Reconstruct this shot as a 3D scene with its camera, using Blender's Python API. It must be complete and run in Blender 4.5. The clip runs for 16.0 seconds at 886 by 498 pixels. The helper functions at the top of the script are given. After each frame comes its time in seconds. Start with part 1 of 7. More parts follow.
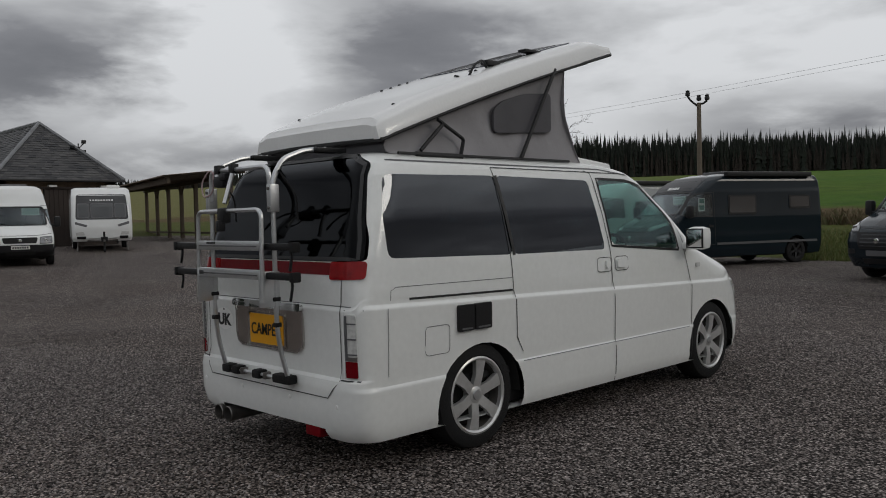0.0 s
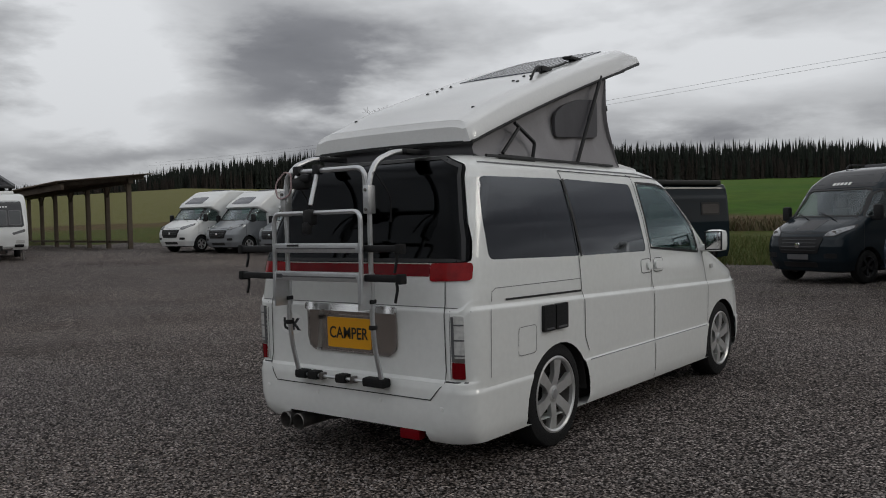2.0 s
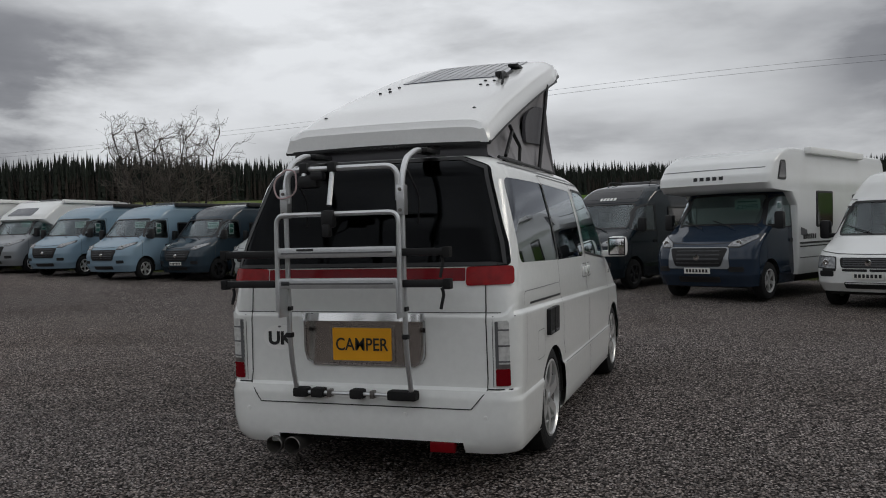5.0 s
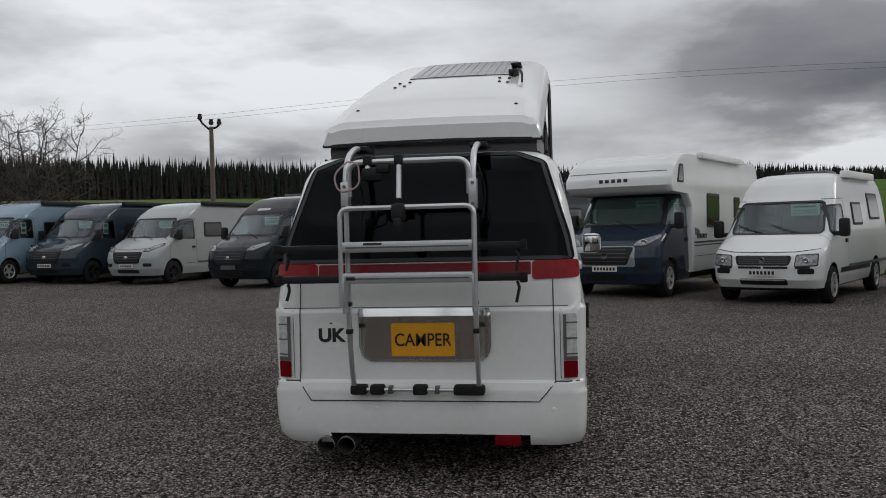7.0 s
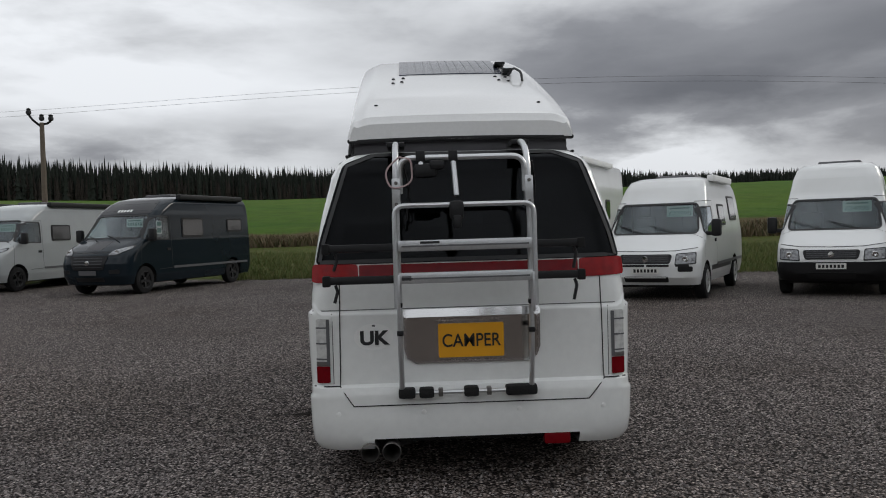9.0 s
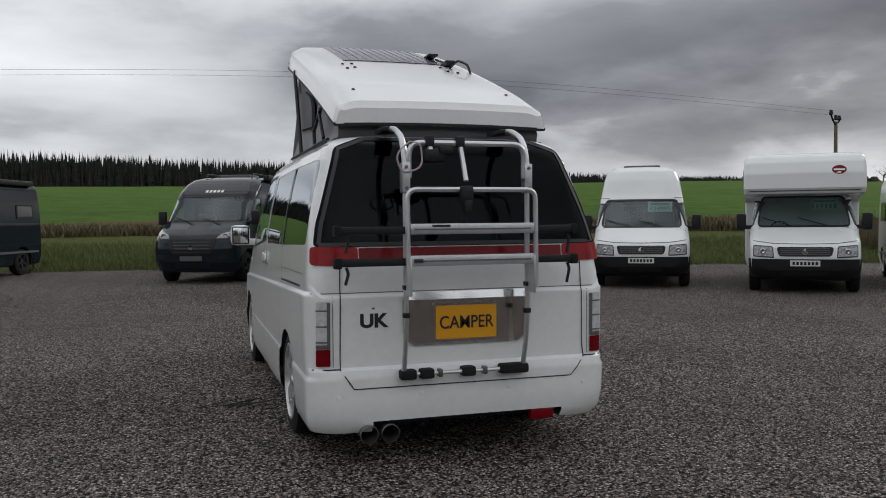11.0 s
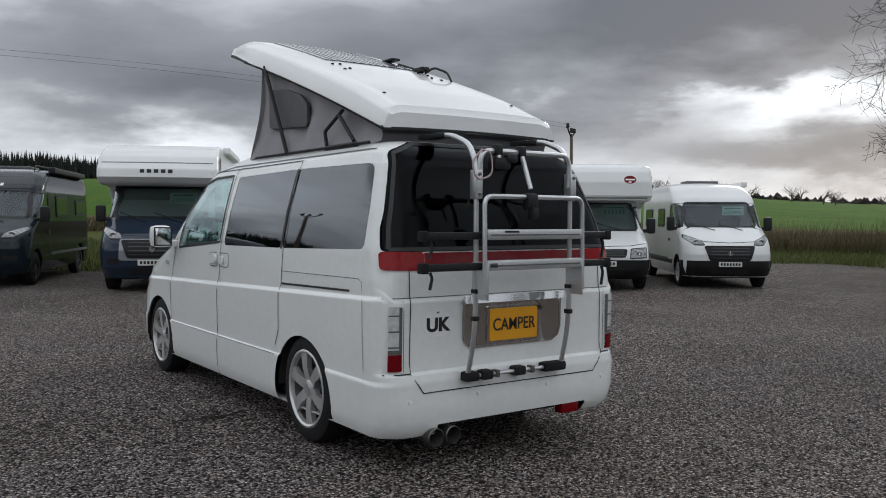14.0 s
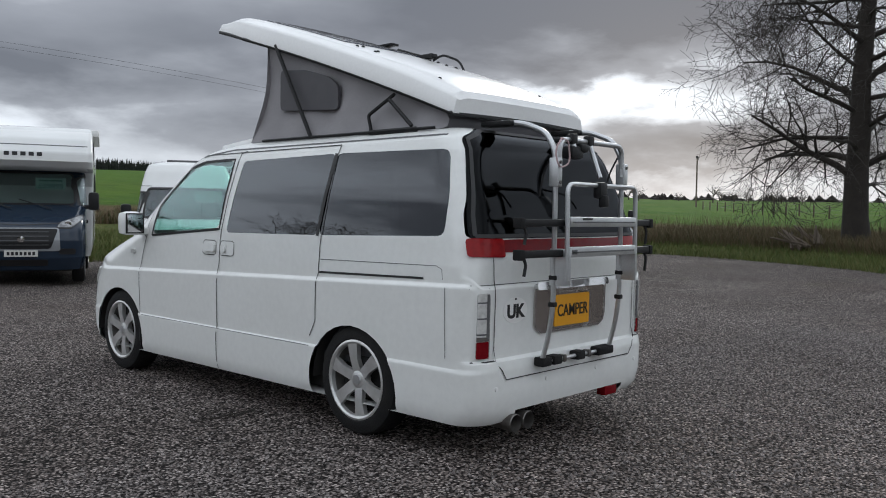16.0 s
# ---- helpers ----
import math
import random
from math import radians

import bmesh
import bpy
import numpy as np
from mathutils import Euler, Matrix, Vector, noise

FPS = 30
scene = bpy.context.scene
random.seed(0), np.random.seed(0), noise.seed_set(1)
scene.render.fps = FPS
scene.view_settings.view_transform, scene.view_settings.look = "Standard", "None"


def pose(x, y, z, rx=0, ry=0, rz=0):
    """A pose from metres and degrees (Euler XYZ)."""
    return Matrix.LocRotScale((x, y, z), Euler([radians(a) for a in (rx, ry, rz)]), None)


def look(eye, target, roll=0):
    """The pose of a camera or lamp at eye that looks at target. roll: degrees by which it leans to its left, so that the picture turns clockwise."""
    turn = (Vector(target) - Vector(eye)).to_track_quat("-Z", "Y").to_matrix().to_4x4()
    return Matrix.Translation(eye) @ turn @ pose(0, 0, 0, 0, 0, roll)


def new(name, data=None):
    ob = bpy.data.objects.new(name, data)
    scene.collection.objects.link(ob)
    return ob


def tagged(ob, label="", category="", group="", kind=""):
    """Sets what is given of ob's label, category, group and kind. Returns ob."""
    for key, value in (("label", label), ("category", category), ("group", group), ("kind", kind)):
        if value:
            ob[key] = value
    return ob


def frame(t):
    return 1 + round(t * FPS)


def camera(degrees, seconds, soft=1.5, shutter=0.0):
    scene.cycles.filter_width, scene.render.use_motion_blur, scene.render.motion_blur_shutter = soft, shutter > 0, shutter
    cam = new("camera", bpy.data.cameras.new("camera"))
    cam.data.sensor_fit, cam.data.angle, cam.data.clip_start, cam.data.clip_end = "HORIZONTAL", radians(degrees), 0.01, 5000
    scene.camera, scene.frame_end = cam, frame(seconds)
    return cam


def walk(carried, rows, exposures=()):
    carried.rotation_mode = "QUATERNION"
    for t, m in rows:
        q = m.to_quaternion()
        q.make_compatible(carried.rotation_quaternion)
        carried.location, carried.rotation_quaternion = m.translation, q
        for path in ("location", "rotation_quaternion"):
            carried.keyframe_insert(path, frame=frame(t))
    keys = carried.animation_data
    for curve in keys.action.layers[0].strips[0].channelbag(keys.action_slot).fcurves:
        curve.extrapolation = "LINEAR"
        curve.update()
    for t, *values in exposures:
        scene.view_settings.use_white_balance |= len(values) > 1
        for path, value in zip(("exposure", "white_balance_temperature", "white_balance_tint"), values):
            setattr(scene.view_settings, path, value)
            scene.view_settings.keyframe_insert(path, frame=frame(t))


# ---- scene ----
cam = camera(55.3, 16.0, soft=1.0)
PATH = [
    (0, (4.462, -3.812, 1.443), (3.037, -2.411, 1.37), -1.3),
    (0.5, (4.195, -4.058, 1.444), (2.797, -2.63, 1.377), -1.4),
    (1, (3.965, -4.233, 1.427), (2.593, -2.779, 1.363), -1.4),
    (1.5, (3.781, -4.417, 1.435), (2.484, -2.897, 1.373), -1.3),
    (2, (3.583, -4.643, 1.433), (2.359, -3.062, 1.373), -1.4),
    (2.5, (3.337, -4.758, 1.417), (2.24, -3.086, 1.361), -1.2),
    (3, (3.122, -4.883, 1.429), (2.145, -3.139, 1.381), -1.2),
    (3.5, (2.84, -5.06, 1.407), (1.98, -3.255, 1.366), -1.4),
    (5.8, (1.533, -5.388, 1.401), (1.015, -3.457, 1.362), -1.4),
    (6, (1.433, -5.43, 1.401), (0.956, -3.488, 1.363), -1.4),
    (6.5, (1.141, -5.532, 1.388), (0.758, -3.57, 1.349), -1.4),
    (7, (0.842, -5.556, 1.387), (0.533, -3.581, 1.343), -1.4),
    (7.5, (0.576, -5.507, 1.412), (0.353, -3.52, 1.363), -1.3),
    (8, (0.265, -5.511, 1.388), (0.152, -3.515, 1.343), -1.1),
    (8.2, (0.143, -5.535, 1.402), (0.072, -3.537, 1.357), -1.2),
    (10.3, (-1.074, -5.471, 1.362), (-0.707, -3.506, 1.313), -1.0),
    (10.5, (-1.194, -5.446, 1.36), (-0.768, -3.493, 1.312), -0.7),
    (11, (-1.531, -5.434, 1.353), (-0.935, -3.525, 1.285), -0.5),
    (11.5, (-1.841, -5.39, 1.361), (-1.108, -3.531, 1.289), -0.3),
    (12, (-2.099, -5.298, 1.385), (-1.276, -3.476, 1.313), -0.2),
    (12.5, (-2.379, -5.209, 1.376), (-1.481, -3.423, 1.304), -0.2),
    (13, (-2.677, -5.088, 1.375), (-1.703, -3.342, 1.304), 0.0),
    (13.5, (-2.924, -4.91, 1.372), (-1.836, -3.233, 1.302), 0.3),
    (14, (-3.181, -4.751, 1.389), (-2.029, -3.117, 1.319), 0.3),
    (14.5, (-3.461, -4.546, 1.387), (-2.225, -2.975, 1.323), 0.4),
    (15, (-3.717, -4.29, 1.386), (-2.383, -2.802, 1.308), 0.5),
    (15.5, (-3.977, -4.059, 1.366), (-2.57, -2.64, 1.28), 0.6),
    (16, (-4.239, -3.806, 1.347), (-2.769, -2.453, 1.262), 0.8),
]
walk(cam, [(t, look(eye, target, roll)) for t, eye, target, roll in PATH], exposures=[(0.0, -0.60, 6560, 10), (3.5, -0.48, 6520, 10), (7.0, -0.34, 6500, 10), (8.2, -0.28, 6480, 10), (10.5, -0.18, 6450, 10), (13.0, -0.04, 6380, 9.5), (16.0, 0.16, 6150, 9)])

# ---- light ----
SUN_AZ, SUN_EL = 27.0, 9.0


def make_world():
    w = bpy.data.worlds.new("overcast_sky")
    scene.world = w
    w.use_nodes = True
    nt = w.node_tree
    nt.nodes.clear()
    N, L = nt.nodes.new, nt.links.new

    def math_(op, a, b=None, clamp=False):
        n = N("ShaderNodeMath")
        n.operation, n.use_clamp = op, clamp
        for i, v in enumerate((a, b)):
            if v is None:
                continue
            if isinstance(v, (int, float)):
                n.inputs[i].default_value = v
            else:
                L(v, n.inputs[i])
        return n.outputs[0]

    out = N("ShaderNodeOutputWorld")
    sky = N("ShaderNodeTexSky")
    sky.sky_type, sky.sun_disc = "NISHITA", False
    sky.sun_elevation, sky.sun_rotation = radians(SUN_EL), radians(90 - SUN_AZ)
    clear = N("ShaderNodeBackground")
    clear.inputs[1].default_value = 0.07
    L(sky.outputs[0], clear.inputs[0])
    tc = N("ShaderNodeTexCoord")
    sep = N("ShaderNodeSeparateXYZ")
    L(tc.outputs["Generated"], sep.inputs[0])
    def cloud(scale, detail, rough, offset, stretch=(1, 1, 1)):
        m = N("ShaderNodeMapping")
        m.inputs["Location"].default_value = offset
        m.inputs["Scale"].default_value = stretch
        L(tc.outputs["Generated"], m.inputs[0])
        n = N("ShaderNodeTexNoise")
        n.inputs["Scale"].default_value, n.inputs["Detail"].default_value = scale, detail
        n.inputs["Roughness"].default_value, n.inputs["Distortion"].default_value = rough, 0.15
        L(m.outputs[0], n.inputs["Vector"])
        return n.outputs["Fac"]

    big = cloud(2.3, 6, 0.50, (0.7, 2.3, 0.4), (1, 1, 3.4))
    small = cloud(7.0, 6, 0.55, (3.1, 1.7, 0), (1, 1, 3.0))
    mix = math_("ADD", math_("MULTIPLY", big, 0.74), math_("MULTIPLY", small, 0.26))
    mix = math_("ADD", math_("MULTIPLY", math_("SUBTRACT", mix, 0.5), 1.0), 0.405)
    # the deck's masses and gaps: azimuth, elevation, their spreads, thickness
    az = math_("MULTIPLY", math_("ARCTAN2", sep.outputs[1], sep.outputs[0]), 180 / math.pi)
    el = math_("MULTIPLY", math_("ARCSINE", sep.outputs[2]), 180 / math.pi)
    az = math_("ADD", math_("ADD", az, math_("MULTIPLY", math_("SUBTRACT", small, 0.5), 14.0)), math_("MULTIPLY", math_("SUBTRACT", big, 0.5), 16.0))
    el = math_("ADD", el, math_("MULTIPLY", math_("SUBTRACT", small, 0.5), 7.0))
    for a, e_, sa, se, amp in CLOUD_MASSES:
        u = math_("DIVIDE", math_("SUBTRACT", az, a), sa)
        v = math_("DIVIDE", math_("SUBTRACT", el, e_), se)
        q = math_("ADD", math_("MULTIPLY", u, u), math_("MULTIPLY", v, v))
        mix = math_("ADD", mix, math_("MULTIPLY", math_("EXPONENT", math_("MULTIPLY", q, -1.0)), amp))
    ramp = N("ShaderNodeValToRGB")
    e = ramp.color_ramp.elements
    e[0].position, e[0].color = 0.28, (0.98, 1.01, 1.05, 1)
    e[1].position, e[1].color = 0.80, (0.150, 0.158, 0.182, 1)
    mid = e.new(0.43)
    mid.color = (0.66, 0.68, 0.71, 1)
    mid2 = e.new(0.57)
    mid2.color = (0.31, 0.32, 0.35, 1)
    L(mix, ramp.inputs[0])
    # thin bright cloud near the low sun
    dot = N("ShaderNodeVectorMath")
    dot.operation = "DOT_PRODUCT"
    L(tc.outputs["Generated"], dot.inputs[0])
    s = (math.cos(radians(SUN_AZ)) * math.cos(radians(SUN_EL)), math.sin(radians(SUN_AZ)) * math.cos(radians(SUN_EL)), math.sin(radians(SUN_EL)))
    dot.inputs[1].default_value = s
    near = math_("POWER", math_("MAXIMUM", dot.outputs["Value"], 0.0), 110.0)
    gap = math_("SUBTRACT", 1.0, math_("MULTIPLY", math_("SUBTRACT", mix, 0.36), 5.0, True), True)
    glow = math_("MULTIPLY", near, math_("ADD", math_("MULTIPLY", gap, 0.20), 0.01))
    warm = N("ShaderNodeMix")
    warm.data_type, warm.blend_type = "RGBA", "ADD"
    L(glow, warm.inputs["Factor"])
    L(ramp.outputs[0], warm.inputs[6])
    warm.inputs[7].default_value = (0.76, 0.77, 0.78, 1)
    # paler, faintly warm air low over the land
    low = math_("POWER", math_("SUBTRACT", 1.0, math_("MAXIMUM", sep.outputs[2], 0.0), True), 14.0)
    haze = N("ShaderNodeMix")
    haze.data_type = "RGBA"
    L(math_("MULTIPLY", low, 0.42), haze.inputs["Factor"])
    L(warm.outputs[2], haze.inputs[6])
    haze.inputs[7].default_value = (0.47, 0.48, 0.50, 1)
    deck = N("ShaderNodeBackground")
    # an overcast deck grows brighter towards the zenith
    L(math_("ADD", math_("MULTIPLY", math_("MAXIMUM", sep.outputs[2], 0.0), 0.38), 1.0), deck.inputs[1])
    L(haze.outputs[2], deck.inputs[0])
    both = N("ShaderNodeMixShader")
    both.inputs[0].default_value = 0.97
    L(clear.outputs[0], both.inputs[1])
    L(deck.outputs[0], both.inputs[2])
    L(both.outputs[0], out.inputs[0])


CLOUD_MASSES = (
    (137, 10, 6, 4.5, 0.34), (124, 13, 6, 3, 0.04), (141, 12, 28, 9, -0.08), (162, 9, 6, 3.5, 0.30), (150, 4.5, 11, 1.5, 0.22), (150, 11, 4.5, 6, -0.20), (115, 5.5, 6, 1.8, 0.14),
    (103, 11, 12, 6, -0.10), (106, 6.5, 10, 1.6, 0.12), (76, 9, 9, 3.2, 0.26), (55, 10.5, 16, 5, 0.30), (72, 4, 5, 1.0, -0.18), (84, 16, 5, 2.5, -0.16),
    (33, 7.8, 5, 1.0, -0.22), (26, 7.2, 6, 0.8, -0.12), (26, 4.4, 14, 1.5, 0.26), (22, 4, 14, 5, 0.14), (32, 13.5, 16, 4, 0.34))
make_world()
sun_data = bpy.data.lights.new("sun", "SUN")
sun_data.energy, sun_data.angle, sun_data.color = 0.5, radians(16), (1.0, 0.95, 0.86)
sun = new("sun", sun_data)
_a, _e = radians(SUN_AZ), radians(SUN_EL + 16)
sun.matrix_world = look((60 * math.cos(_a) * math.cos(_e), 60 * math.sin(_a) * math.cos(_e), 60 * math.sin(_e)), (0, 0, 0))

# ---- materials ----


def mat(name, color=(0.5, 0.5, 0.5), rough=0.5, metal=0.0, vary=0.0, scale=3.0, fine=0.0, fine_scale=60.0, bump=0.0, bump_scale=80.0, coat=0.0, spec=0.5, dark=None, per_object=0.0):
    """A surface with large stains, fine grain and relief."""
    m = bpy.data.materials.new(name)
    m.use_nodes = True
    nt = m.node_tree
    b = nt.nodes["Principled BSDF"]
    N, L = nt.nodes.new, nt.links.new
    b.inputs["Base Color"].default_value = (*color, 1)
    b.inputs["Roughness"].default_value, b.inputs["Metallic"].default_value = rough, metal
    b.inputs["Coat Weight"].default_value, b.inputs["Coat Roughness"].default_value = coat, 0.04
    b.inputs["Specular IOR Level"].default_value = spec
    tc = N("ShaderNodeTexCoord")
    col = None
    if vary or fine:
        d = dark or tuple(c * 0.6 for c in color)
        n1 = N("ShaderNodeTexNoise")
        n1.inputs["Scale"].default_value, n1.inputs["Detail"].default_value = scale, 5
        L(tc.outputs["Object"], n1.inputs["Vector"])
        mx = N("ShaderNodeMix")
        mx.data_type = "RGBA"
        mx.inputs[6].default_value, mx.inputs[7].default_value = (*color, 1), (*d, 1)
        r1 = N("ShaderNodeMapRange")
        r1.inputs[1].default_value, r1.inputs[2].default_value = 0.42, 0.70
        r1.inputs[4].default_value = vary
        L(n1.outputs["Fac"], r1.inputs[0])
        L(r1.outputs[0], mx.inputs["Factor"])
        col = mx.outputs[2]
        if fine:
            n2 = N("ShaderNodeTexNoise")
            n2.inputs["Scale"].default_value, n2.inputs["Detail"].default_value = fine_scale, 3
            L(tc.outputs["Object"], n2.inputs["Vector"])
            m2 = N("ShaderNodeMix")
            m2.data_type, m2.blend_type = "RGBA", "MULTIPLY"
            r2 = N("ShaderNodeMapRange")
            r2.inputs[1].default_value, r2.inputs[2].default_value = 0.3, 0.7
            r2.inputs[3].default_value, r2.inputs[4].default_value = 1 - fine, 1 + fine * 0.5
            L(n2.outputs["Fac"], r2.inputs[0])
            cb = N("ShaderNodeCombineColor")
            for i in range(3):
                L(r2.outputs[0], cb.inputs[i])
            m2.inputs["Factor"].default_value = 1
            L(col, m2.inputs[6])
            L(cb.outputs[0], m2.inputs[7])
            col = m2.outputs[2]
    if per_object:
        oi = N("ShaderNodeObjectInfo")
        hs = N("ShaderNodeHueSaturation")
        rr = N("ShaderNodeMapRange")
        rr.inputs[3].default_value, rr.inputs[4].default_value = 1 - per_object, 1 + per_object
        L(oi.outputs["Random"], rr.inputs[0])
        L(rr.outputs[0], hs.inputs["Value"])
        if col:
            L(col, hs.inputs["Color"])
        else:
            hs.inputs["Color"].default_value = (*color, 1)
        col = hs.outputs[0]
    if col:
        L(col, b.inputs["Base Color"])
    if bump:
        n3 = N("ShaderNodeTexNoise")
        n3.inputs["Scale"].default_value, n3.inputs["Detail"].default_value = bump_scale, 4
        L(tc.outputs["Object"], n3.inputs["Vector"])
        bp = N("ShaderNodeBump")
        bp.inputs["Strength"].default_value, bp.inputs["Distance"].default_value = bump, 0.02
        L(n3.outputs["Fac"], bp.inputs["Height"])
        L(bp.outputs[0], b.inputs["Normal"])
    return m


def glass(name, tint, gloss=1.0, face_on=0.05):
    """Thin tinted pane: the tint lets light through, the angle drives its gloss."""
    m = bpy.data.materials.new(name)
    m.use_nodes = True
    nt = m.node_tree
    nt.nodes.clear()
    N, L = nt.nodes.new, nt.links.new
    out, tr, gl, mx, lw = N("ShaderNodeOutputMaterial"), N("ShaderNodeBsdfTransparent"), N("ShaderNodeBsdfGlossy"), N("ShaderNodeMixShader"), N("ShaderNodeLayerWeight")
    tr.inputs[0].default_value = (*tint, 1)
    gl.inputs[0].default_value, gl.inputs[1].default_value = (gloss * 0.96, gloss, min(1.0, gloss * 1.06), 1), 0.015
    lw.inputs[0].default_value = 0.5
    p, q = N("ShaderNodeMath"), N("ShaderNodeMath")
    p.operation, q.operation = "POWER", "MULTIPLY_ADD"
    p.inputs[1].default_value = 4.0
    q.inputs[1].default_value, q.inputs[2].default_value = 1 - face_on, face_on
    L(lw.outputs["Facing"], p.inputs[0])
    L(p.outputs[0], q.inputs[0])
    L(q.outputs[0], mx.inputs[0])
    L(tr.outputs[0], mx.inputs[1])
    L(gl.outputs[0], mx.inputs[2])
    L(mx.outputs[0], out.inputs[0])
    return m


PAINT = mat("white_car_paint", (0.81, 0.82, 0.80), 0.13, vary=0.12, scale=1.6, fine=0.03, fine_scale=25, coat=0.2, dark=(0.62, 0.62, 0.58))
ROOFPAINT = mat("white_gelcoat", (0.80, 0.80, 0.79), 0.22, vary=0.10, scale=2.0, fine=0.03, coat=0.5, dark=(0.66, 0.66, 0.63))
TRIM = mat("black_plastic", (0.009, 0.009, 0.010), 0.5, spec=0.35, vary=0.3, scale=9, fine=0.2, bump=0.15, bump_scale=300)
RUBBER = mat("tyre_rubber", (0.010, 0.010, 0.0105), 0.8, spec=0.3, vary=0.5, scale=8, fine=0.25, fine_scale=90, dark=(0.020, 0.019, 0.018), bump=0.3, bump_scale=120)
ALLOY = mat("silver_alloy", (0.66, 0.66, 0.65), 0.28, metal=0.6, vary=0.35, scale=14, dark=(0.35, 0.34, 0.32))
ALU = mat("anodised_aluminium", (0.62, 0.63, 0.64), 0.36, metal=0.85, vary=0.2, scale=12, fine=0.08, fine_scale=140)
CHROME = mat("chrome", (0.72, 0.72, 0.72), 0.08, metal=1.0)
SIDEGLASS = glass("side_privacy_glass", (0.12, 0.122, 0.135), 0.95, 0.10)
DARKGLASS = glass("privacy_glass", (0.07, 0.07, 0.08), 0.42, 0.02)
CABGLASS = glass("green_tint_glass", (0.76, 0.92, 0.88), 0.95, 0.06)
PANE = glass("dark_tint_glass", (0.74, 0.80, 0.79), 0.9, 0.06)
LENSRED = mat("red_lens", (0.17, 0.002, 0.006), 0.22, spec=0.25, vary=0.4, scale=30, dark=(0.09, 0.0, 0.004))
LENSCLEAR = mat("clear_lens", (0.62, 0.62, 0.60), 0.10, vary=0.5, scale=40, dark=(0.30, 0.30, 0.30), coat=0.8)
PLATE = mat("yellow_plate", (0.80, 0.37, 0.012), 0.38, vary=0.1, scale=9)
PLATEW = mat("white_plate", (0.72, 0.72, 0.68), 0.4, vary=0.1, scale=9)
INK = mat("black_print", (0.012, 0.012, 0.013), 0.5)
STICKER = mat("white_vinyl", (0.80, 0.80, 0.78), 0.45)
CANVAS = mat("grey_canvas", (0.31, 0.30, 0.31), 0.85, vary=0.35, scale=3.5, fine=0.12, fine_scale=240, bump=0.35, bump_scale=9)
MESHWIN = mat("dark_mesh_window", (0.075, 0.072, 0.08), 0.55, vary=0.3, scale=6, bump=0.2, bump_scale=8)
SOLAR = mat("solar_cells", (0.018, 0.022, 0.04), 0.22, vary=0.5, scale=6, coat=0.4, dark=(0.035, 0.04, 0.06))
INTERIOR = mat("dark_upholstery", (0.035, 0.035, 0.037), 0.85, vary=0.5, scale=6, fine=0.2)
SEATGREY = mat("grey_upholstery", (0.10, 0.10, 0.105), 0.9, vary=0.4, scale=8, fine=0.2)
STEEL = mat("dull_steel", (0.20, 0.19, 0.18), 0.45, metal=0.8, vary=0.5, scale=12, dark=(0.07, 0.06, 0.05))
UNDER = mat("underbody", (0.018, 0.017, 0.016), 0.9, vary=0.5, scale=5)

# ---- mesh tools ----


def link(name, bm, material, smooth=35, parent=None):
    me = bpy.data.meshes.new(name)
    bm.normal_update()
    bm.to_mesh(me)
    bm.free()
    for m in material if isinstance(material, (list, tuple)) else [material]:
        me.materials.append(m)
    if smooth:
        me.shade_smooth()
        me.set_sharp_from_angle(angle=radians(smooth))
    ob = new(name, me)
    if parent:
        ob.parent = parent
    return ob


def part(name, bm, material, parent, label="", smooth=35):
    ob = link(name, bm, material, smooth, parent)
    return tagged(ob, label) if label else ob


def thing(name, label, category, m=None, group="", kind=""):
    ob = new(name)
    ob.empty_display_size = 0.2
    if m is not None:
        ob.matrix_world = m
    return tagged(ob, label, category, group, kind)


def box(bm, x0, y0, z0, x1, y1, z1, bevel=0.0, m=None):
    r = bmesh.ops.create_cube(bm, size=1.0)
    vs = r["verts"]
    bmesh.ops.transform(bm, matrix=Matrix.Translation(((x0 + x1) / 2, (y0 + y1) / 2, (z0 + z1) / 2)) @ Matrix.Diagonal((abs(x1 - x0), abs(y1 - y0), abs(z1 - z0), 1)), verts=vs)
    if bevel:
        es = list({e for v in vs for e in v.link_edges})
        r = bmesh.ops.bevel(bm, geom=es, offset=bevel, segments=2, affect="EDGES", profile=0.6)
        vs = list({v for f in r["faces"] for v in f.verts} | {v for v in vs if v.is_valid})
    if m is not None:
        bmesh.ops.transform(bm, matrix=m, verts=vs)
    return bm


def boxbm(*a, **k):
    return box(bmesh.new(), *a, **k)


def tube(bm, pts, r, seg=8, closed=False, caps=True):
    """A round tube along a line of points; r may be a list."""
    pts = [Vector(p) for p in pts]
    n = len(pts)
    rs = r if isinstance(r, (list, tuple)) else [r] * n
    rings, side = [], None
    for i, p in enumerate(pts):
        d = (pts[(i + 1) % n] if closed else pts[min(i + 1, n - 1)]) - (pts[i - 1] if closed else pts[max(i - 1, 0)])
        d.normalize()
        if side is None:
            side = d.orthogonal().normalized()
        side = (side - d * side.dot(d)).normalized()
        o = d.cross(side)
        rings.append([bm.verts.new(p + (side * math.cos(2 * math.pi * k / seg) + o * math.sin(2 * math.pi * k / seg)) * rs[i]) for k in range(seg)])
    for i in range(n if closed else n - 1):
        a, b = rings[i], rings[(i + 1) % n]
        for k in range(seg):
            bm.faces.new((a[k], a[(k + 1) % seg], b[(k + 1) % seg], b[k]))
    if caps and not closed:
        bm.faces.new(rings[0][::-1])
        bm.faces.new(rings[-1])
    return bm


